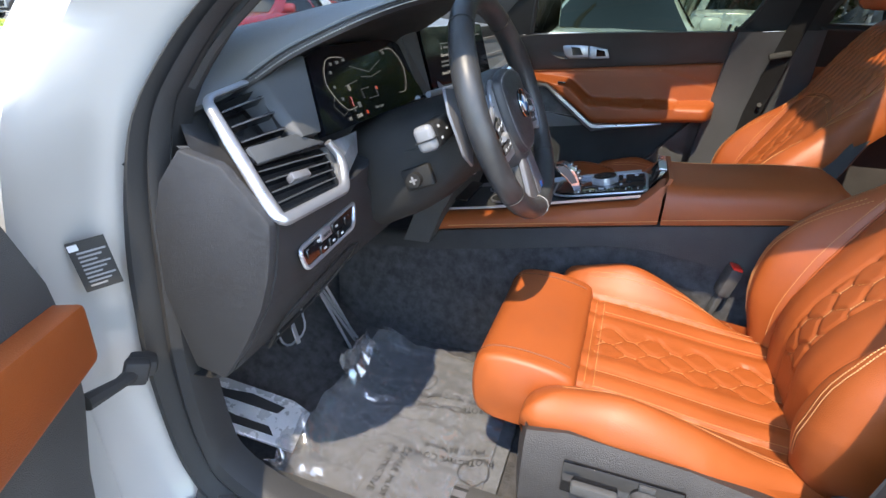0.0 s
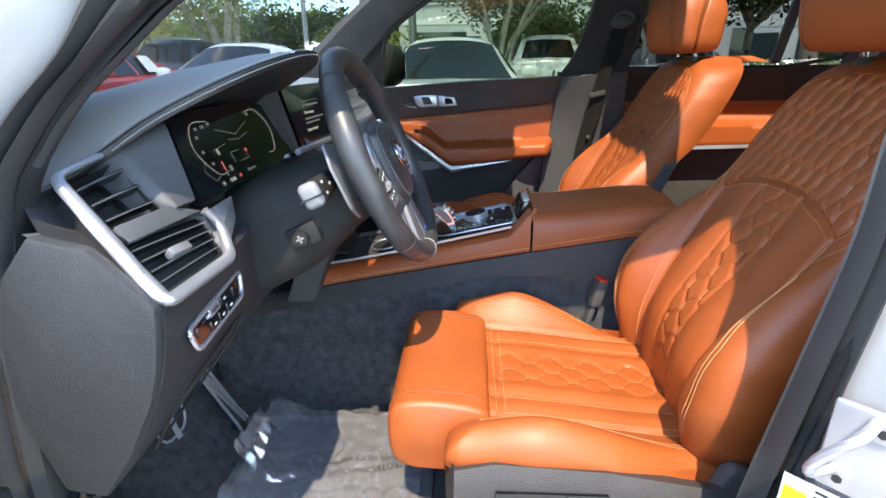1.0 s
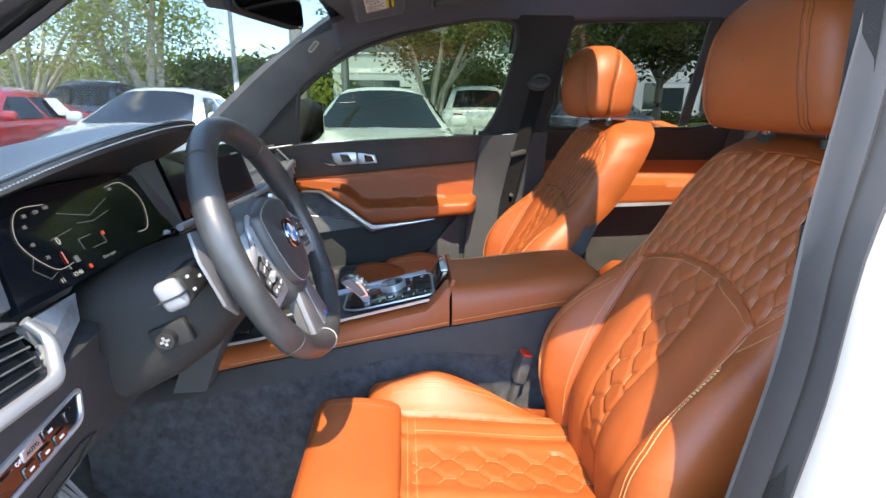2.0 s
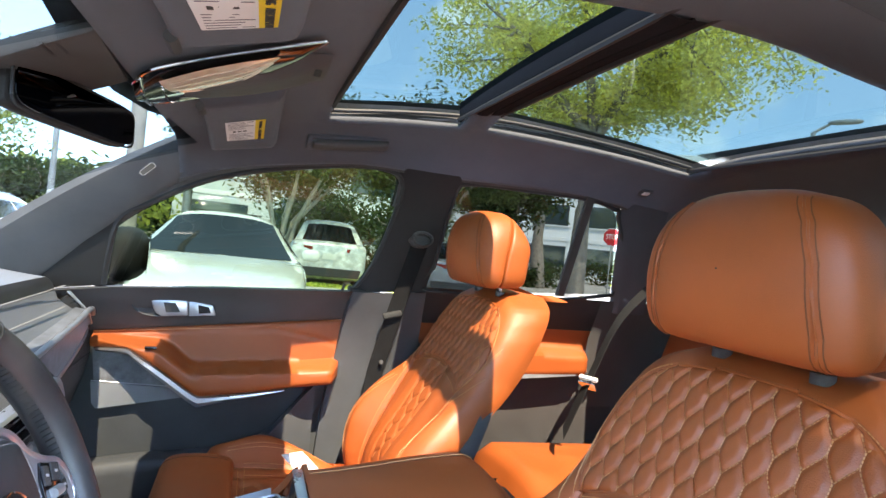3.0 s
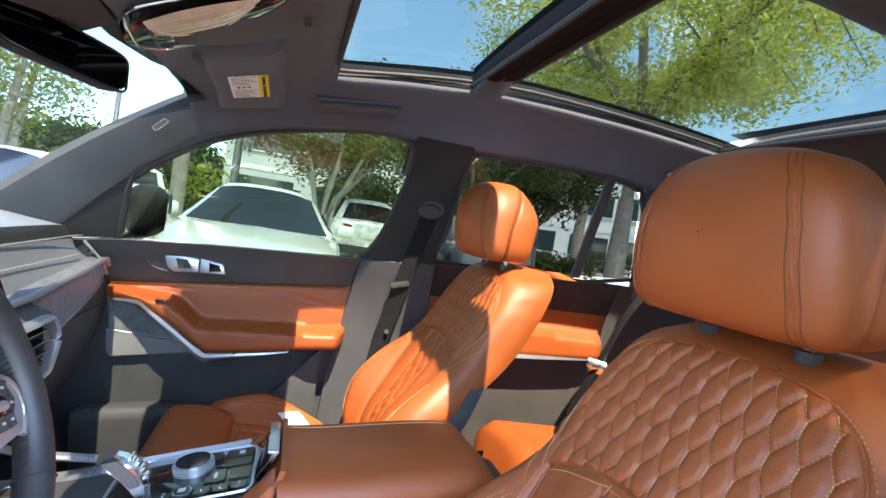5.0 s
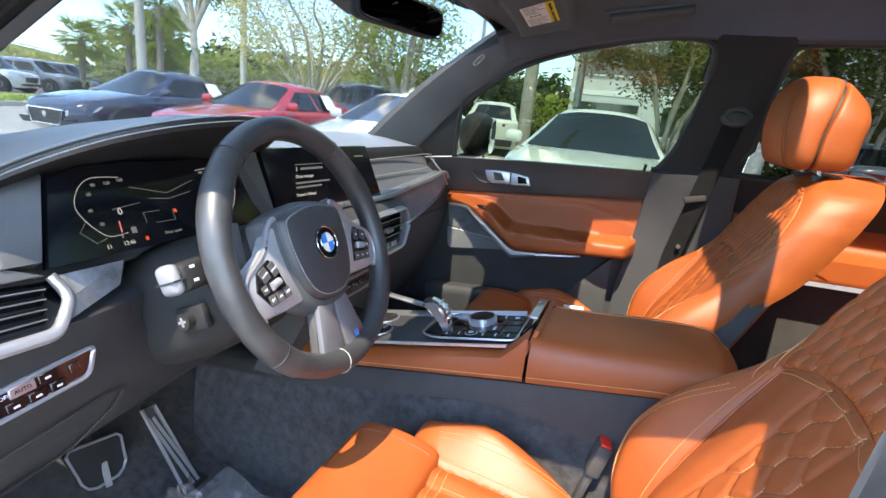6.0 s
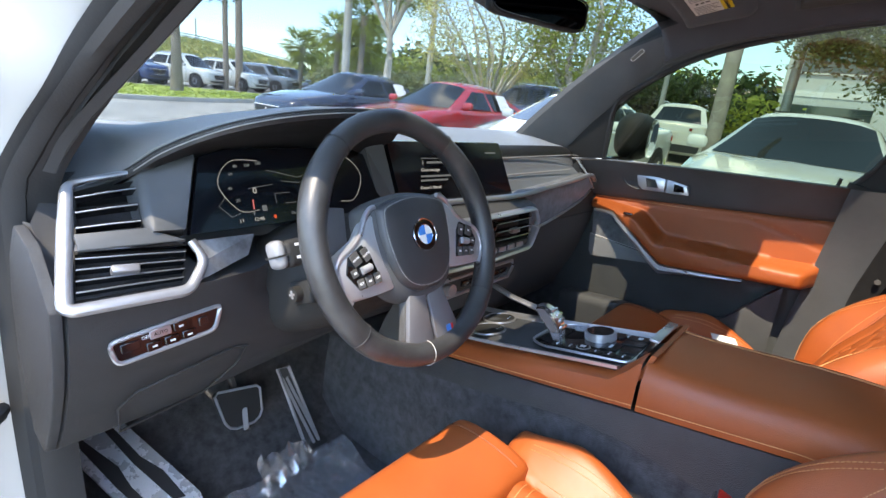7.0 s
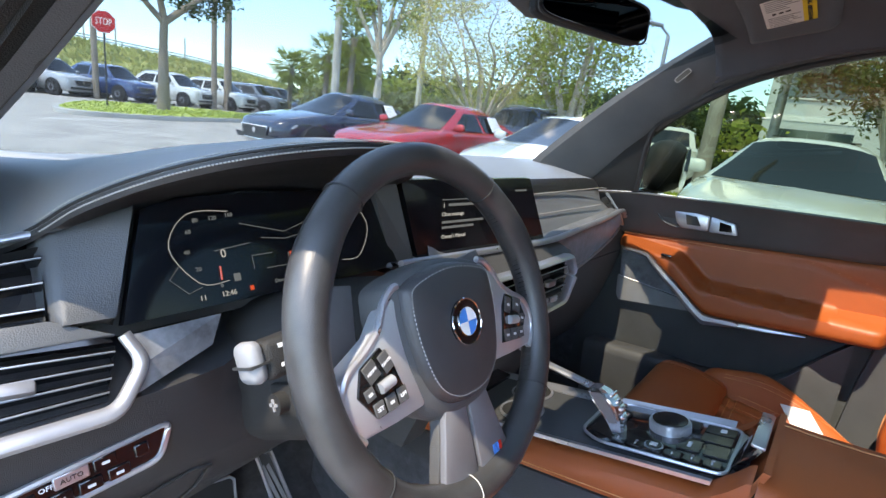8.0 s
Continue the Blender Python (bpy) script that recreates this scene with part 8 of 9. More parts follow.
def kerbed_island(name, pts, label):
    """A kerbed planting strip with a lawn on it."""
    pts = [Vector((*p, 0)) for p in pts]
    ring = spline(pts, 6, True)
    c = sum(pts, Vector()) / len(pts)
    rows = [[c + (p - c) * f + Vector((0, 0, z)) for p in ring] for f, z in ((1.0, -0.02), (1.0, 0.13), (0.995, 0.15), (0.965, 0.15), (0.96, 0.12))]
    k = structure(name, loft(rows, True), CONCRETE, label, "kerb")
    b = bmesh.new()
    b.faces.new([b.verts.new(c + (p - c) * 0.965 + Vector((0, 0, 0.14))) for p in ring])
    part("lawn", b, GRASS, k, "short green grass")
    # blades along the lawn
    b = bmesh.new()
    rnd = random.Random(5)
    for _ in range(2600):
        p = rnd.choice(ring)
        q = c + (p - c) * (0.955 * math.sqrt(rnd.random())) + Vector((0, 0, 0.14))
        a = rnd.random() * 6.28
        d = Vector((math.cos(a), math.sin(a), 0)) * 0.03
        b.faces.new((b.verts.new(q - d), b.verts.new(q + d), b.verts.new(q + Vector((d.y, d.x, 0.03 + 0.04 * rnd.random())))))
    tagged(part("grass_blades", b, GRASS, k), kind="stuff")
    return k


kerbed_island("pavement_island", [(4.3, 18.6), (6.2, 17.6), (9.6, 18.8), (13.5, 21.0), (15.0, 24.5), (11.0, 26.0), (7.0, 24.5)], "kerbed grass island by the stop sign")
kerbed_island("pavement_verge", [(10.8, -6.0), (11.0, 1.0), (11.2, 3.2), (11.8, 3.2), (12.0, -4.0), (12.4, -9.0), (11.2, -9.0)], "kerbed planting strip behind the parked cars")
kerbed_island("pavement_back", [(12.2, 4.2), (10.9, 8.0), (11.0, 13.0), (12.5, 15.0), (15.0, 12.0), (14.0, 5.0)], "kerbed planting strip with trees")
kerbed_island("pavement_corner", [(16.0, -20.0), (24.0, -20.0), (28.0, -26.0), (18.0, -28.0)], "kerbed corner bed")
for k, (x0, y0, x1, y1) in enumerate(((3.5, 16.2, 5.3, 16.4), (2.2, 5.4, 6.8, 5.4), (2.2, 8.2, 6.8, 8.2), (3.5, 2.3, 8.5, 2.3), (3.5, -1.6, 8.5, -1.6))):
    d = Vector((x1 - x0, y1 - y0, 0)).normalized()
    structure("road_line_%d" % (k + 1), strip([(x0, y0, 0.002), (x1, y1, 0.002)], Vector((-d.y, d.x, 0)), 0.06, (0, 0, 0.003)), LINE_PAINT, "white painted parking line", "road marking")

# far bank with a rail on top
rows = []
for i in range(15):
    t = i / 14
    x, y = lerp(-10, 62, t), lerp(78, 92, t)
    h = along(x, (-10, 12, 30, 44, 60, 70), (6.2, 5.7, 5.0, 4.6, 3.2, 2.5))
    rows.append([(x, y - 16, 0.0), (x, y - 9, h * 0.45), (x, y - 3, h * 0.92), (x, y, h), (x, y + 12, h)])
bank = structure("backdrop_bank", loft(rows), DRY_GRASS, "long grassy bank beyond the car park", "embankment")
b = bmesh.new()
rnd = random.Random(11)
for _ in range(6000):
    t = rnd.random()
    i = min(int(t * 14), 13)
    f = t * 14 - i
    u = rnd.random() * 2.99
    j = int(u)
    q = Vector(rows[i][j]).lerp(Vector(rows[i + 1][j]), f).lerp(Vector(rows[i][j + 1]).lerp(Vector(rows[i + 1][j + 1]), f), u - j)
    s_ = 0.25 + 0.3 * rnd.random()
    a = rnd.random() * 3.14
    d = Vector((math.cos(a), math.sin(a), 0)) * s_
    b.faces.new((b.verts.new(q - d), b.verts.new(q + d), b.verts.new(q + Vector((0, 0, s_ * 1.1)))))
tagged(part("grass_tufts", b, DRY_GRASS, bank), kind="stuff")
rail = thing("guard_rail", (20, 80, 5.0), "long steel guard rail with posts on the bank", "guard rail")
for z in (0.9, 0.55):
    part("beam", tube([(r[3][0], r[3][1], r[3][2] + z) for r in rows], 0.10, 6), BRUSHED, rail)
for i in range(36):
    t = i / 35 * 13.99
    k = int(t)
    q = Vector(rows[k][3]).lerp(Vector(rows[k + 1][3]), t - k)
    part("post", rbox((0.12, 0.12, 1.0), tuple(q + Vector((0, 0, 0.45))), 0), BRUSHED, rail)
for i, (x, h) in enumerate(((14, 2.6), (15.6, 4.0), (18.5, 3.6), (27, 2.6), (28.5, 3.2), (29.6, 3.4), (31, 2.8), (41, 3.0))):
    t = thing("far_post", (x, 88, 4.5), "thin grey post beyond the bank", "post", "far posts")
    part("shaft", tube([(x, 88, 4.0), (x, 88, 5.2 + h)], 0.12, 6), CONCRETE, t)


# vehicles
TYRE = surface("tyre_rubber", (0.02, 0.02, 0.021), 0.8, grain=(80, 0.3))
CAR_GLASS = surface("car_window_glass", (0.010, 0.013, 0.014), 0.06, spec=0.35)
LAMP = surface("lamp_lens", (0.55, 0.57, 0.60), 0.08, coat=1.0)
TAIL = surface("tail_lamp_red", (0.35, 0.01, 0.012), 0.15, coat=0.6)
CAR_BLACK = surface("car_black_plastic", (0.02, 0.02, 0.022), 0.5)
PLATE = surface("plate_grey", (0.55, 0.55, 0.52), 0.5)
SHAPES = {
    "sedan": dict(L=4.85, W=1.86, body=((0, 0.50, 0.64), (0.012, 0.68, 0.73), (0.05, 0.83, 0.81), (0.13, 0.92, 0.89), (0.27, 0.97, 0.98), (0.5, 0.98, 1.01), (0.8, 0.98, 1.04), (0.95, 0.94, 1.06), (0.99, 0.86, 1.02), (1.0, 0.6, 0.95)), cab=(0.27, 0.43, 0.62, 0.83), zb=0.99, zr=1.44, wr=0.60, wheel=0.335),
    "suv": dict(L=4.70, W=1.92, body=((0, 0.56, 0.80), (0.012, 0.74, 0.90), (0.05, 0.87, 0.98), (0.13, 0.94, 1.04), (0.26, 0.98, 1.10), (0.5, 0.99, 1.12), (0.8, 0.99, 1.15), (0.95, 0.96, 1.17), (0.99, 0.88, 1.12), (1.0, 0.7, 1.05)), cab=(0.25, 0.39, 0.80, 0.96), zb=1.10, zr=1.69, wr=0.66, wheel=0.37),
}


def make_car(kind, paint, at, heading, label, roof_dark=False, sticker=False):
    """A parked car. heading: degrees; at 0 the nose points along +y."""
    s = SHAPES[kind]
    L, W, zb, zr = s["L"], s["W"], s["zb"], s["zr"]
    M = Matrix.Translation((*at, 0)) @ pose(0, 0, 0, 0, 0, heading)
    car = thing("parked_car", (*at, 0), label, "car", "parked cars")
    Y = lambda t: L * (0.5 - t)
    V = lambda x, y, z: M @ Vector((x, y, z))
    rows = []
    for t, w, zt in [tuple(v) for v in spline(s["body"], 4)]:
        hw = W / 2 * w
        z0 = 0.24 + 0.10 * (1 - smooth01(t / 0.05) + smooth01((t - 0.94) / 0.06))
        half = [(0.0, z0), (hw * 0.85, z0), (hw * 0.98, z0 + 0.12), (hw, lerp(z0, zt, 0.55)), (hw * 0.985, zt - 0.09), (hw * 0.93, zt - 0.02), (hw * 0.7, zt + 0.012), (0, zt + 0.03)]
        rows.append([V(-x, Y(t), z) for x, z in half[::-1]] + [V(x, Y(t), z) for x, z in half[1:-1]])
    part("body", loft(rows, True, False, True), paint, car, "", 50)
    a, b, c, d = (Y(t) for t in s["cab"])
    xb, xr = W / 2 * 0.90, W / 2 * s["wr"]
    def ring(w, v, bulge, f0, f1, e0, e1):
        front = [(v * u, f0 + f1 * (1 - u * u)) for u in (-1, -0.75, -0.5, -0.25, 0, 0.25, 0.5, 0.75, 1)]
        back = [(w * u, e0 - e1 * (1 - u * u)) for u in (1, 0.66, 0.33, 0, -0.33, -0.66, -1)]
        return front + [(w * bulge, lerp(e0, f0, 0.5))] + back + [(-w * bulge, lerp(e0, f0, 0.5))]
    ring_lo = ring(xb, xb * 0.96, 1.0, a, 0.16, d, 0.12)
    ring_hi = ring(xr, xr, 1.04, b, 0.10, c, 0.05)
    cab_rows = []
    for f, g in ((0, 0), (0.35, 0.33), (0.75, 0.72), (0.93, 0.93), (1.0, 1.0)):
        cab_rows.append([V(lerp(p[0], q[0], g), lerp(p[1], q[1], f), lerp(zb - 0.02, zr, f - 0.06 * math.sin(math.pi * f)) - 0.075 * f * f * (abs(q[0]) / xr) ** 3) for p, q in zip(ring_lo, ring_hi)])
    top_row = [V(p[0] * 0.8, lerp(p[1], (b + c) / 2, 0.12), zr + 0.022 - 0.03 * (abs(p[0]) / xr) ** 3) for p in ring_hi]
    crown = [V(p[0] * 0.45, lerp(p[1], (b + c) / 2, 0.3), zr + 0.035) for p in ring_hi]
    cab = part("cabin", loft(cab_rows + [top_row, crown], True, False, True), paint, car, "", 50)
    if roof_dark:
        part("sunroof", prism([V(-xr * 0.7, b - 0.05, zr + 0.022), V(xr * 0.7, b - 0.05, zr + 0.022), V(xr * 0.7, c + 0.35, zr + 0.02), V(-xr * 0.7, c + 0.35, zr + 0.02)], (0, 0, 0.012)), CAR_GLASS, cab)

    def wall(p0, p1, q0, q1, u0, u1, v0, v1, push, name, n=8):
        rr = []
        for i in range(n + 1):
            v = lerp(v0, v1, i / n)
            row = []
            for j in range(n + 1):
                u = lerp(u0, u1, j / n)
                lo, hi = Vector(p0).lerp(Vector(p1), u), Vector(q0).lerp(Vector(q1), u)
                x = lo.lerp(hi, v)
                if name in ("windscreen", "rear_window"):
                    x = Vector((x.x, x.y + (lerp(0.16, 0.10, v) if push.y > 0 else -lerp(0.12, 0.05, v)) * (1 - (2 * u - 1) ** 2), x.z))
                wide_ = abs(2 * u - 1) if name in ("windscreen", "rear_window") else 1.0
                x.z = lerp(zb - 0.02, zr, v - 0.06 * math.sin(math.pi * v)) - 0.075 * v * v * wide_ ** 3
                row.append(M @ (x + push))
            rr.append(row)
        return part(name, loft(rr), CAR_GLASS, cab)

    wall((-xb * 0.96, a, 0), (xb * 0.96, a, 0), (-xr, b, 0), (xr, b, 0), 0.035, 0.965, 0.05, 0.96, Vector((0, 0.012, 0.006)), "windscreen")
    wall((-xb, d, 0), (xb, d, 0), (-xr, c, 0), (xr, c, 0), 0.10, 0.90, 0.12, 0.88, Vector((0, -0.012, 0.006)), "rear_window")
    for sgn in (-1, 1):
        side = lambda u0, u1, nm: wall((sgn * xb, a - 0.05, 0), (sgn * xb, d + 0.05, 0), (sgn * xr * 1.02, b - 0.05, 0), (sgn * xr * 1.02, c + 0.05, 0), u0, u1, 0.10, 0.90, Vector((sgn * 0.014, 0, 0.004)), nm)
        side(0.06, 0.46, "side_window")
        sw_ = side(0.50, 0.88, "side_window")
        if sticker:
            part("window_sticker", prism([V(sgn * (xb + 0.02) if k < 2 else sgn * (lerp(xb, xr, 0.75) + 0.03), lerp(a, d, u), lerp(zb, zr, v)) for k, (u, v) in enumerate(((0.56, 0.12), (0.70, 0.12), (0.68, 0.72), (0.57, 0.72)))], V(0, 0, 0) * 0 + M.to_3x3() @ Vector((sgn * 0.006, 0, 0))), WHITE, sw_)
        mirror = pillow(0.11, 0.06, 0.075, 3, 2.4, 16, 8)
        mirror.transform(M @ pose(sgn * (xb + 0.13), a - 0.28, zb + 0.07))
        part("door_mirror", mirror, paint, car)
        wr_ = s["wheel"]
        for t in (0.17, 0.79):
            c_ = M @ pose(sgn * (W / 2 - 0.10), Y(t), wr_, 0, 90, 0)
            arch = part("wheel_arch", disc(wr_ + 0.06, 0.225, 28, M @ pose(sgn * (W / 2 - 0.115), Y(t), wr_ + 0.01, 0, 90, 0)), CAR_BLACK, car)
            wh_ = part("wheel", disc(wr_, 0.22, 28, c_), TYRE, car)
            part("rim", disc(wr_ * 0.70, 0.235, 20, c_), CAR_BLACK, wh_)
            for k in range(5):
                part("rim_spoke", rbox((0.016, 0.07, wr_ * 0.62), (sgn * 0.0, 0, 0), 0, m=c_ @ pose(0, 0, sgn * 0.118, 0, 0, 72 * k) @ pose(0, wr_ * 0.34, 0, 90, 0, 0) @ pose(0, 0, 0, 0, 90, 0)), BRUSHED, wh_)
        lf = [V(sgn * W / 2 * q[0], Y(q[1]) + 0.012, q[2]) for q in ((0.50, 0.005, s["body"][1][2] - 0.20), (0.50, 0.005, s["body"][1][2] - 0.11), (0.74, 0.035, s["body"][1][2] - 0.05), (0.88, 0.09, s["body"][2][2] - 0.08), (0.86, 0.07, s["body"][2][2] - 0.17))]
        part("headlight", prism(lf, M.to_3x3() @ Vector((sgn * 0.02, 0.03, 0.01))), LAMP, car)
        tz = s["body"][-2][2]
        lr = [V(sgn * W / 2 * q[0], Y(q[1]) - 0.012, q[2]) for q in ((0.42, 1.0, tz - 0.16), (0.42, 1.0, tz - 0.08), (0.86, 0.985, tz - 0.06), (0.93, 0.95, tz - 0.08), (0.93, 0.95, tz - 0.17))]
        part("tail_light", prism(lr, M.to_3x3() @ Vector((sgn * 0.015, -0.02, 0))), TAIL, car)
        for u in (0.10, 0.48):
            part("door_handle", rbox((0.03, 0.17, 0.025), (sgn * (W / 2 * 0.985), lerp(a, d, u + 0.22), zb - 0.12), 0.008, 1, m=M), paint if kind == "sedan" else BRUSHED, car)
    zt = s["body"][0][2]
    g = part("grille", prism([V(x, Y(0) + 0.005, z) for x, z in ((-0.44, zt - 0.02), (0.44, zt - 0.02), (0.34, zt - 0.26), (-0.34, zt - 0.26))], M.to_3x3() @ Vector((0, 0.03, 0))), CAR_BLACK, car)
    part("grille_rim", tube([V(x, Y(0) + 0.038, z) for x, z in ((-0.45, zt - 0.01), (0.45, zt - 0.01), (0.35, zt - 0.27), (-0.35, zt - 0.27))], 0.016, 6, True), BRIGHT, g)
    part("grille_badge", disc(0.055, 0.02, 16, M @ pose(0, Y(0) + 0.045, zt - 0.10, 90, 0, 0)), BRIGHT, g)
    part("lower_intake", prism([V(x, Y(0) + 0.01, z) for x, z in ((-0.72, 0.46), (0.72, 0.46), (0.62, 0.36), (-0.62, 0.36))], M.to_3x3() @ Vector((0, 0.02, 0))), CAR_BLACK, car)
    part("number_plate", rbox((0.31, 0.015, 0.15), (0, Y(1) - 0.012, s["body"][-1][2] - 0.22), 0.004, 1, m=M), PLATE, car)
    part("rear_bumper", prism([V(x, Y(1) - 0.002, z) for x, z in ((-0.78, 0.55), (0.78, 0.55), (0.74, 0.34), (-0.74, 0.34))], M.to_3x3() @ Vector((0, -0.03, 0))), CAR_BLACK, car)
    if kind == "suv":
        for sgn in (-1, 1):
            part("roof_rail", tube([V(sgn * xr * 0.92, b - 0.2, zr + 0.02), V(sgn * xr * 0.94, (b + c) / 2, zr + 0.075), V(sgn * xr * 0.92, c + 0.2, zr + 0.03)], 0.018, 6), BRUSHED, car)
    return car


def paint(name, base, rough=0.22):
    return surface(name, base, rough, coat=1.0, coat_rough=0.03, stain=(2, 0.03))


P_WHITE = paint("pearl_white_paint", (0.60, 0.61, 0.57))
P_NAVY = paint("dark_blue_paint", (0.010, 0.018, 0.045))
P_RED = paint("red_paint", (0.42, 0.012, 0.016))
P_SILVER = paint("silver_paint", (0.40, 0.41, 0.42))
P_BLUE = paint("blue_paint", (0.03, 0.06, 0.16))
P_GREY = paint("grey_paint", (0.13, 0.15, 0.17))
P_BLACK = paint("black_paint", (0.012, 0.012, 0.014))
make_car("sedan", P_RED, (7.65, 6.4), 90, "red sedan with a white window sticker, parked nose out", sticker=True)
make_car("sedan", P_NAVY, (7.6, 9.3), 90, "dark blue sedan with a white window sticker, parked nose out", sticker=True)
make_car("sedan", P_WHITE, (7.5, 3.5), 90, "white car parked nose out beside the red sedan")
make_car("sedan", P_WHITE, (6.25, 0.15), 90, "pearl white sedan with glass roof, facing the open car", True)
make_car("suv", P_NAVY, (13.0, 7.0), -90, "dark blue car parked behind the red sedan")
make_car("suv", P_WHITE, (17.6, 4.65), -80, "white car seen from behind past the lamp pole")
make_car("suv", surface("mottled_white_wrap", (0.50, 0.52, 0.52), 0.25, stain=(5, 0.5), coat=0.8), (14.0, -2.1), -94, "white mottled sport utility car seen from behind")
make_car("sedan", P_WHITE, (24.5, -10.6), 60, "white car far off beside the trees")
make_car("sedan", P_GREY, (12.6, -4.9), -92, "grey car beyond the white sedan")
for k, (az, dist, pt, lab) in enumerate(((14.6, 33.5, P_SILVER, "silver sport utility car in a far row"), (19.2, 33.5, P_BLUE, "blue sport utility car in a far row"), (24.2, 34, P_WHITE, "white sport utility car in a far row"), (28.2, 35.5, P_WHITE, "white sport utility car at the end of a row"), (31.4, 38, P_GREY, "grey sport utility car in a far row"), (33.6, 42, P_BLACK, "dark sport utility car at the end of a far row"), (10.6, 33.5, P_GREY, "grey sport utility car behind the windscreen pillar"))):
    make_car("suv", pt, (-0.75 + dist * math.sin(radians(az)), -0.25 + dist * math.cos(radians(az))), 203, lab)


# signs, poles, lamps
SIGN_RED = surface("sign_red", (0.50, 0.015, 0.02), 0.45)
STEEL = surface("galvanised_steel", (0.35, 0.35, 0.34), 0.5, 0.6, stain=(6, 0.2))


def stop_sign(at, facing, zc, label, dark=False):
    t = thing("stop_sign", (*at, 0), label, "road sign", "stop signs")
    M = Matrix.Translation((*at, zc)) @ pose(0, 0, 0, 90, 0, facing)
    r = 0.40
    for f, z, mt, nm in ((1.0, 0.0, WHITE, "border"), (0.94, 0.004, SIGN_RED, "face")):
        pts = [(r * f * math.cos(radians(22.5 + 45 * k)), r * f * math.sin(radians(22.5 + 45 * k))) for k in range(8)]
        part(nm, prism(on(M, pts, z), M.to_3x3() @ Vector((0, 0, 0.004))), mt, t)
    words("STOP", M @ pose(0, 0, 0.0095) @ Matrix.Diagonal((0.78, 1.25, 1, 1)), 0.27, WHITE, t)
    part("post", tube([(at[0], at[1], 0), (at[0], at[1], zc + 0.3)], 0.03, 8), CAR_BLACK if dark else STEEL, t)
    # stand the post behind the face
    t.children[-1].matrix_basis = Matrix.Translation(M.to_3x3() @ Vector((0, 0, -0.035)))
    return t


stop_sign((6.75, 21.6), -18, 3.02, "red stop sign on a dark post in the grass island", True)
stop_sign((17.0, -14.4), -130, 2.55, "red stop sign on a grey post beyond the trees")
stop_sign((14.8, -4.6), -106, 2.45, "red stop sign partly behind the door pillar")


def pole(name, at, r, h, material, label, lean=0.0, category="pole"):
    t = thing(name, (*at, 0), label, category)
    part("shaft", tube([(at[0] + lean * k / 6 * h, at[1], h * k / 6) for k in range(7)], [r * (1 - 0.25 * k / 6) for k in range(7)], 12), material, t)
    return t


WORN_POLE = surface("worn_concrete", (0.26, 0.235, 0.20), 0.85, grain=(40, 0.4), stain=(3, 0.35))
pole("utility_pole", (16.6, 20.8), 0.21, 11, CONCRETE, "square grey concrete pole behind the parked cars")
pole("utility_pole", (14.6, 28.8), 0.16, 10, BARK, "brown timber pole by the far row")
pole("utility_pole", (15.8, 29.5), 0.22, 10, BARK, "thick timber pole by the far row")
pole("utility_pole", (9.2, 30.1), 0.15, 7.5, BARK, "thick grey pole behind the stop sign")
lp = pole("light_pole", (10.3, 2.05), 0.15, 9, WORN_POLE, "thick square lamp pole beside the white sedan")
pole("light_pole", (13.0, 12.0), 0.11, 8, CONCRETE, "pale pole among the trees")


def lamp_post(at, h, az):
    t = thing("street_lamp", (*at, 0), "tall grey street lamp with a flat head", "street lamp", "street lamps")
    d = Vector((math.sin(radians(az)), math.cos(radians(az)), 0))
    b_ = Vector((*at, 0))
    part("column", tube([b_, b_ + Vector((0, 0, h))], [0.12, 0.08], 10), STEEL, t)
    part("arm", tube([b_ + Vector((0, 0, h)), b_ + d * 0.4 + Vector((0, 0, h + 0.25))], 0.045, 8), STEEL, t)
    hd_ = pillow(0.16, 0.45, 0.07, 3, 3, 16, 8)
    hd_.transform(Matrix.Translation(b_ + d * 0.8 + Vector((0, 0, h + 0.3))) @ pose(0, 0, 0, 0, 0, -az))
    part("head", hd_, STEEL, t)
    return t


lamp_post((10.6, -16.7), 6.3, 235)
lamp_post((21.0, 6.6), 5.2, 300)
lamp_post((14.5, 1.55), 8.6, 250)


# trees
def leaf_cloud(rnd, tips, count, size, reach, flat=0.7):
    """Many small folded leaves round the twig tips, as one mesh."""
    verts, faces = [], []
    for _ in range(count):
        p, d = tips[rnd.randrange(len(tips))]
        q = p + Vector((rnd.gauss(0, reach), rnd.gauss(0, reach), rnd.gauss(0, reach * flat)))
        a = Vector((rnd.uniform(-1, 1), rnd.uniform(-1, 1), rnd.uniform(-0.7, 0.7))).normalized()
        c = a.cross(Vector((rnd.uniform(-1, 1), rnd.uniform(-1, 1), rnd.uniform(-1, 1)))).normalized()
        s_ = size * rnd.uniform(0.6, 1.4)
        i = len(verts)
        verts += [q - a * s_, q + c * s_ * 0.42, q + a * s_, q - c * s_ * 0.42]
        faces.append((i, i + 1, i + 2, i + 3))
    me = bpy.data.meshes.new("crown")
    me.from_pydata([tuple(v) for v in verts], [], faces)
    return me


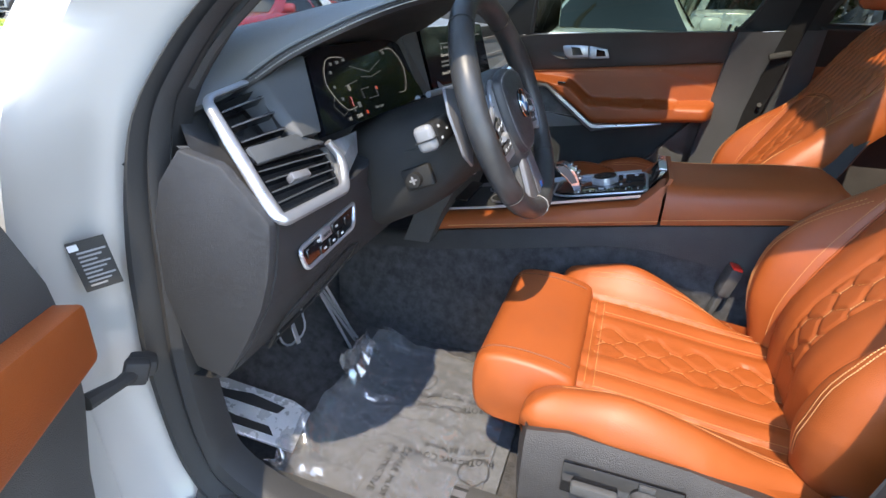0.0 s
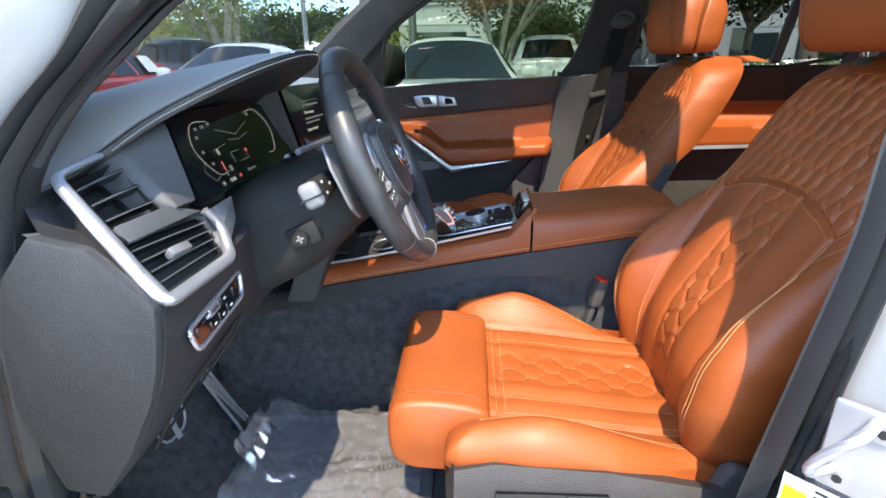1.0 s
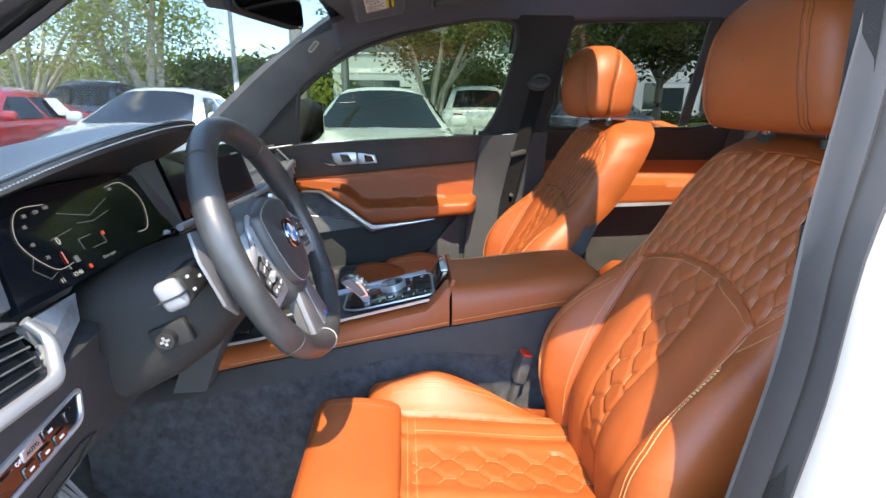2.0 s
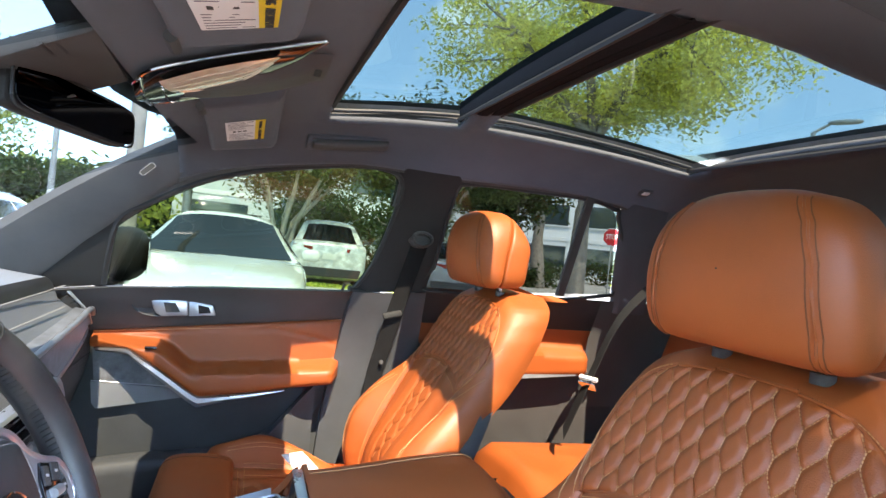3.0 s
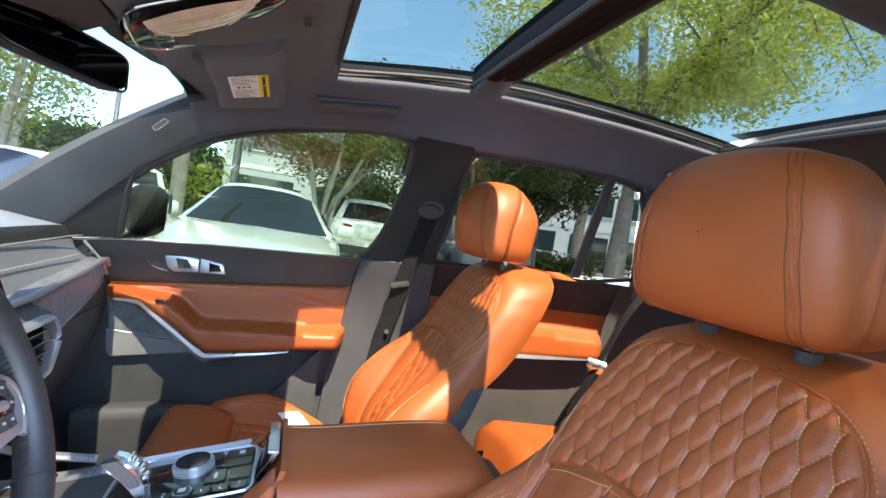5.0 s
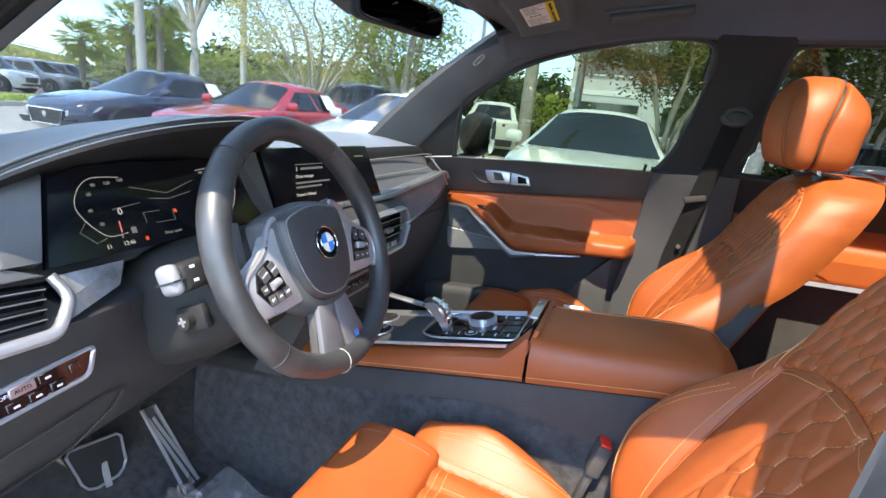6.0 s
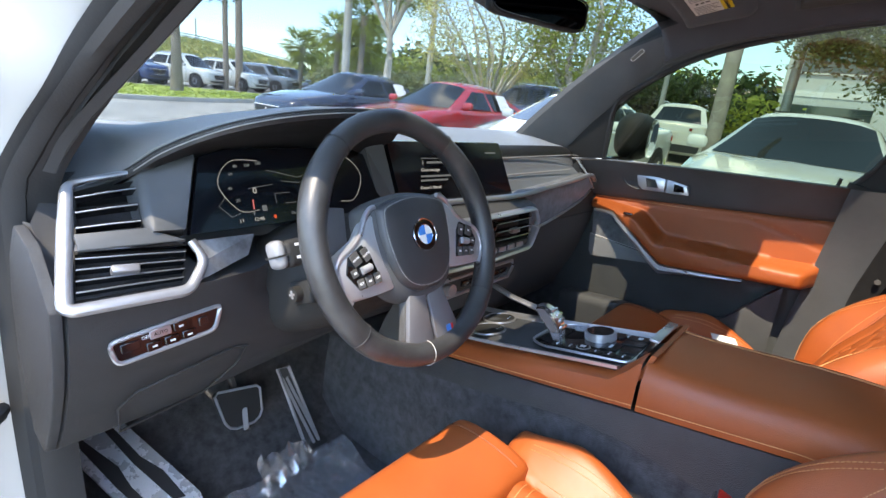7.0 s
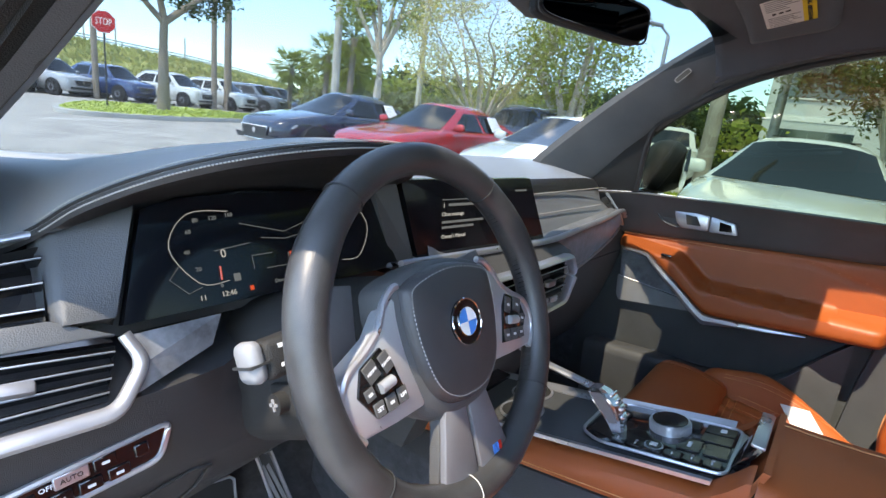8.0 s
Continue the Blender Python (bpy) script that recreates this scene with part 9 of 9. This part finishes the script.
def make_tree(at, trunk_r, bark, leaf, count, size, seed, label, fork, crown, radii, mains=6, twigs=70, stems=1, reach=0.35):
    """A tree: a trunk (or several stems) to the fork, limbs into an uneven crown round the point crown, leaves at the twigs."""
    rnd = random.Random(seed)
    t = thing("tree", (*at, 0), label, "tree", "trees")
    base, mid = Vector((*at, 0)), Vector(crown)
    inside = lambda f: mid + Vector([r * c * f for r, c in zip(radii, Vector((rnd.gauss(0, 1), rnd.gauss(0, 1), rnd.gauss(0, 1))).normalized())])
    b = bmesh.new()
    lines = []
    for k in range(mains):
        a = 6.28 * (k + rnd.random() * 0.7) / mains
        start = base + Vector((0.12 * math.cos(a), 0.12 * math.sin(a), 0)) * (stems > 1)
        neck = start.lerp(Vector((mid.x, mid.y, fork)), 0.35) if stems > 1 else base
        neck = Vector((neck.x + 0.25 * math.cos(a) * (stems > 1), neck.y + 0.25 * math.sin(a) * (stems > 1), fork * rnd.uniform(0.85, 1.15)))
        if stems == 1:
            neck = Vector((lerp(base.x, mid.x, 0.12), lerp(base.y, mid.y, 0.12), fork * rnd.uniform(0.96, 1.04)))
        end = mid + Vector((radii[0] * 0.75 * math.cos(a), radii[1] * 0.75 * math.sin(a), radii[2] * rnd.uniform(-0.1, 0.8)))
        bend = neck.lerp(end, 0.45) + Vector((rnd.uniform(-0.3, 0.3), rnd.uniform(-0.3, 0.3), rnd.uniform(0.0, 0.5)))
        pts = spline([neck, bend, neck.lerp(end, 0.75) + Vector((rnd.uniform(-0.25, 0.25), rnd.uniform(-0.25, 0.25), 0.1)), end], 4)
        r0 = trunk_r * (0.62 if stems == 1 else 0.8)
        rr = [r0 * (1 - 0.8 * i / (len(pts) - 1)) for i in range(len(pts))]
        tube(pts, rr, 7, caps=False, bm=b)
        lines += pts[3:]
        if stems > 1:
            tube(spline([start, start.lerp(neck, 0.5) + Vector((rnd.uniform(-0.06, 0.06), rnd.uniform(-0.06, 0.06), 0)), neck], 3), [trunk_r, trunk_r * 0.95, trunk_r * 0.9, trunk_r * 0.88, trunk_r * 0.85, trunk_r * 0.82, r0], 7, caps=False, bm=b)
    if stems == 1:
        up = Vector((lerp(base.x, mid.x, 0.12), lerp(base.y, mid.y, 0.12), fork * 1.02))
        pts = spline([base, base.lerp(up, 0.3) + Vector((rnd.uniform(-0.05, 0.05), rnd.uniform(-0.05, 0.05), 0)), base.lerp(up, 0.7) + Vector((rnd.uniform(-0.08, 0.08), rnd.uniform(-0.08, 0.08), 0)), up], 4)
        tube(pts, [trunk_r * lerp(1.25, 0.75, smooth01(i / 12 * 1.1)) for i in range(13)], 10, caps=False, bm=b)
    tips = []
    for k in range(twigs):
        q = inside(rnd.uniform(0.35, 1.0) ** 0.6)
        if k < twigs * 0.85:
            s_ = min(lines, key=lambda p: (p - q).length + (0.4 if p.z > q.z else 0))
            m_ = s_.lerp(q, 0.55) + Vector((rnd.uniform(-0.15, 0.15), rnd.uniform(-0.15, 0.15), rnd.uniform(0, 0.2)))
            tube(spline([s_, m_, q], 3), [trunk_r * 0.17 * (1 - 0.12 * i) for i in range(7)], 5, caps=False, bm=b)
            tips += [(m_, None), (q, None), (q, None), (q.lerp(m_, 0.4), None)]
    part("trunk", b, bark, t, "", 60)
    me = leaf_cloud(rnd, tips, count, size, reach)
    me.materials.append(leaf)
    crown_ob = new("crown", me)
    crown_ob.parent = t
    crown_ob.matrix_parent_inverse = total(t).inverted()
    tagged(crown_ob, "", "", "", "stuff")
    return t


def make_palm(at, h, seed, label="green fan palm with a ragged crown"):
    rnd = random.Random(seed)
    t = thing("palm_tree", (*at, 0), label, "palm tree", "palms")
    b0 = Vector((*at, 0))
    part("trunk", tube([b0 + Vector((0.05 * k, 0.03 * k, h * k / 5)) for k in range(6)], [0.22, 0.18, 0.17, 0.17, 0.18, 0.22], 10), BARK, t)
    top = b0 + Vector((0.25, 0.15, h))
    b = bmesh.new()
    for k in range(62):
        a, e = rnd.uniform(0, 6.28), rnd.uniform(-0.9, 1.3)
        d = Vector((math.cos(a) * math.cos(e), math.sin(a) * math.cos(e), math.sin(e)))
        l = rnd.uniform(0.6, 1.15)
        hub = top + d * l
        s_ = d.cross(Vector((0, 0, 1))).normalized()
        u_ = s_.cross(d)
        for j in range(11):
            w = -1.2 + 2.4 * j / 10
            f = (d * math.cos(w) + s_ * math.sin(w)).normalized()
            n_ = u_ * 0.02 + s_ * math.cos(w) * 0.035 - d * math.sin(w) * 0.035
            tip = hub + f * rnd.uniform(0.75, 1.1) + Vector((0, 0, -0.45 * rnd.random()))
            b.faces.new((b.verts.new(hub - n_), b.verts.new(hub + n_), b.verts.new(tip)))
        tube([top, hub], 0.015, 4, caps=False, bm=b)
    tagged(part("fronds", b, LEAF_GREEN, t, "fan-shaped green fronds"), kind="stuff")
    return t


make_tree((8.7, -6.9), 0.19, BARK, LEAF_YELLOW, 52000, 0.058, 3, "leafy tree with yellow-green crown over the car roof", 4.0, (8.9, -7.3, 6.2), (3.9, 3.9, 2.1), 9, 150, reach=0.30)
make_tree((13.4, -0.9), 0.075, PALE_BARK, LEAF_OLIVE, 24000, 0.065, 8, "many-stemmed pale tree behind the white sedan", 1.5, (13.4, -1.1, 3.6), (2.6, 2.8, 1.35), 7, 80, 7, 0.32)
make_tree((12.0, -4.4), 0.075, PALE_BARK, LEAF_OLIVE, 17000, 0.065, 18, "pale branching tree in the planting strip", 1.6, (12.0, -4.6, 3.5), (2.2, 2.4, 1.25), 5, 60, 5, 0.32)
make_tree((12.6, 9.0), 0.07, PALE_BARK, LEAF_STRAW, 15000, 0.042, 12, "bare-limbed myrtle with thin yellowish leaves", 1.3, (12.6, 9.0, 3.4), (2.9, 2.9, 1.9), 10, 190, 10, 0.26)
make_tree((12.3, 6.0), 0.13, PALE_BARK, LEAF_GREEN, 9000, 0.052, 21, "dense green tree beside the myrtle", 1.5, (12.3, 6.2, 3.2), (1.6, 1.6, 1.6), 5, 60, 2, 0.36)
make_tree((8.9, 22.0), 0.20, BARK, LEAF_DARK, 3600, 0.085, 31, "slim tree with a sparse crown in the grass island", 3.5, (9.6, 21.8, 4.9), (3.2, 1.6, 1.0), 5, 26, reach=0.22)
make_tree((16.4, 17.6), 0.19, PALE_BARK, LEAF_GREEN, 8000, 0.10, 41, "tall pale tree with an open crown", 3.4, (16.4, 17.6, 6.6), (3.0, 3.0, 2.2), 6, 50, reach=0.32)
make_tree((19.5, -12.5), 0.30, BARK, LEAF_DARK, 12000, 0.11, 51, "leaning dark tree by the second stop sign", 3.0, (21.5, -12.5, 5.8), (3.0, 3.0, 2.2), 6, 60, reach=0.45)
make_tree((15.0, -8.0), 0.14, BARK, LEAF_DARK, 11000, 0.10, 61, "dark green tree by the roadside", 1.9, (15.0, -8.0, 3.9), (2.3, 2.3, 1.7), 6, 60, reach=0.4)
for x, y, sd in ((24.5, 9.4, 81), (26.5, 7.4, 82), (24.5, -3.4, 84), (22.8, -7.2, 85)):
    make_tree((x, y), 0.17, BARK, LEAF_DARK, 3800, 0.13, sd, "dark green tree in front of the office building", 1.0, (x, y, 2.1), (2.0, 2.2, 1.2), 5, 45, reach=0.4)
for x, y, h, sd in ((22.3, 32.8, 3.2, 1), (20.4, 26.4, 3.9, 2), (19.0, 22.5, 4.7, 3), (21.6, 25.6, 3.4, 4), (23.6, 27.0, 4.2, 5), (31.0, 43.0, 3.6, 6), (12.5, -18.2, 4.4, 7)):
    make_palm((x, y), h, sd)


def hedge(name, line, h, w, leaf, count, size, seed, label):
    rnd = random.Random(seed)
    pts = spline([(*p, 0) for p in line], 6)
    tips = []
    for p in pts:
        for k in range(6):
            a = rnd.random() * 6.28
            hh = h * (0.75 + 0.5 * abs(noise.noise(Vector((p.x * 0.25, p.y * 0.25, seed)))))
            tips.append((p + Vector((math.cos(a) * w * rnd.random(), math.sin(a) * w * rnd.random(), hh * rnd.uniform(0.1, 1))), Vector((0, 0, 1))))
    me = leaf_cloud(rnd, tips, count, size, w * 0.35, 0.8)
    me.materials.append(leaf)
    ob = new(name, me)
    return tagged(ob, label, "shrubs", "", "stuff")


hedge("far_woods", [(40, 50), (46, 42), (50, 34), (54, 20), (56, 8)], 4.6, 3.5, LEAF_DARK, 26000, 0.45, 71, "dense dark green woods beyond the car park")
hedge("shrub_bank", [(23, 30), (24, 25), (24.5, 20), (25, 14), (25.5, 9)], 2.0, 1.6, LEAF_GREY, 16000, 0.20, 72, "grey-green shrubs behind the parked cars")
hedge("green_shrubs", [(27, 34), (29, 29), (31, 22), (32, 14), (32, 7)], 3.2, 2.2, LEAF_GREEN, 18000, 0.26, 73, "tall green shrubs behind the parked cars")
hedge("roadside_hedge", [(16.5, -18.5), (19, -21), (24, -23), (30, -20)], 1.4, 0.9, LEAF_DARK, 9000, 0.12, 74, "clipped dark hedge beside the road")
hedge("mid_hedge", [(19.5, 4), (19.5, -3), (19, -8), (20, -13)], 0.9, 0.6, LEAF_DARK, 12000, 0.12, 75, "dark hedge in front of the building")

# buildings on the passenger side
WALL_PALE = surface("pale_rendered_wall", (0.58, 0.60, 0.58), 0.8, grain=(20, 0.2), stain=(0.6, 0.08))
WALL_WHITE = surface("white_rendered_wall", (0.72, 0.73, 0.72), 0.8, stain=(0.5, 0.06))
WALL_GREY = surface("grey_concrete_wall", (0.50, 0.53, 0.53), 0.8, stain=(0.4, 0.1))
BLD_GLASS = surface("building_glass", (0.03, 0.05, 0.055), 0.06, spec=0.8, coat=0.6)


def building(at, size, turn, wall, rows_cols, label, band=True):
    t = thing("building", (*at, 0), label, "building", "buildings")
    M = Matrix.Translation((*at, 0)) @ pose(0, 0, 0, 0, 0, turn)
    w, d, h = size
    part("wall", rbox((w, d, h), (0, 0, h / 2), 0.02, 1, m=M), wall, t)
    part("roof_edge", rbox((w + 0.5, d + 0.5, 0.5), (0, 0, h + 0.1), 0.03, 1, m=M), WALL_WHITE, t)
    nr, nc = rows_cols
    for i in range(nr):
        for j in range(nc):
            x = -w / 2 + w * (j + 0.5) / nc
            z = h * (i + 0.55) / nr
            wd = part("window", rbox((w / nc * 0.72, 0.10, h / nr * 0.5), (x, -d / 2 - 0.02, z), 0.01, 1, m=M), BLD_GLASS, t)
            part("window_sill", rbox((w / nc * 0.78, 0.18, 0.08), (x, -d / 2 - 0.05, z - h / nr * 0.27), 0.01, 1, m=M), WALL_WHITE, wd)
        if band:
            part("floor_band", rbox((w + 0.1, d + 0.1, 0.3), (0, 0, h * (i + 1) / nr - 0.1), 0.01, 1, m=M), WALL_WHITE, t)
    return t


building((40, -8), (25, 12, 6.8), -90, WALL_GREY, (2, 5), "long grey office building with dark windows")
building((34, -27), (26, 12, 9.0), -128, WALL_WHITE, (3, 7), "white building with black window bands")
building((8.0, -39.0), (16, 10, 13.0), -170, WALL_PALE, (0, 0), "pale building with a high plain wall")
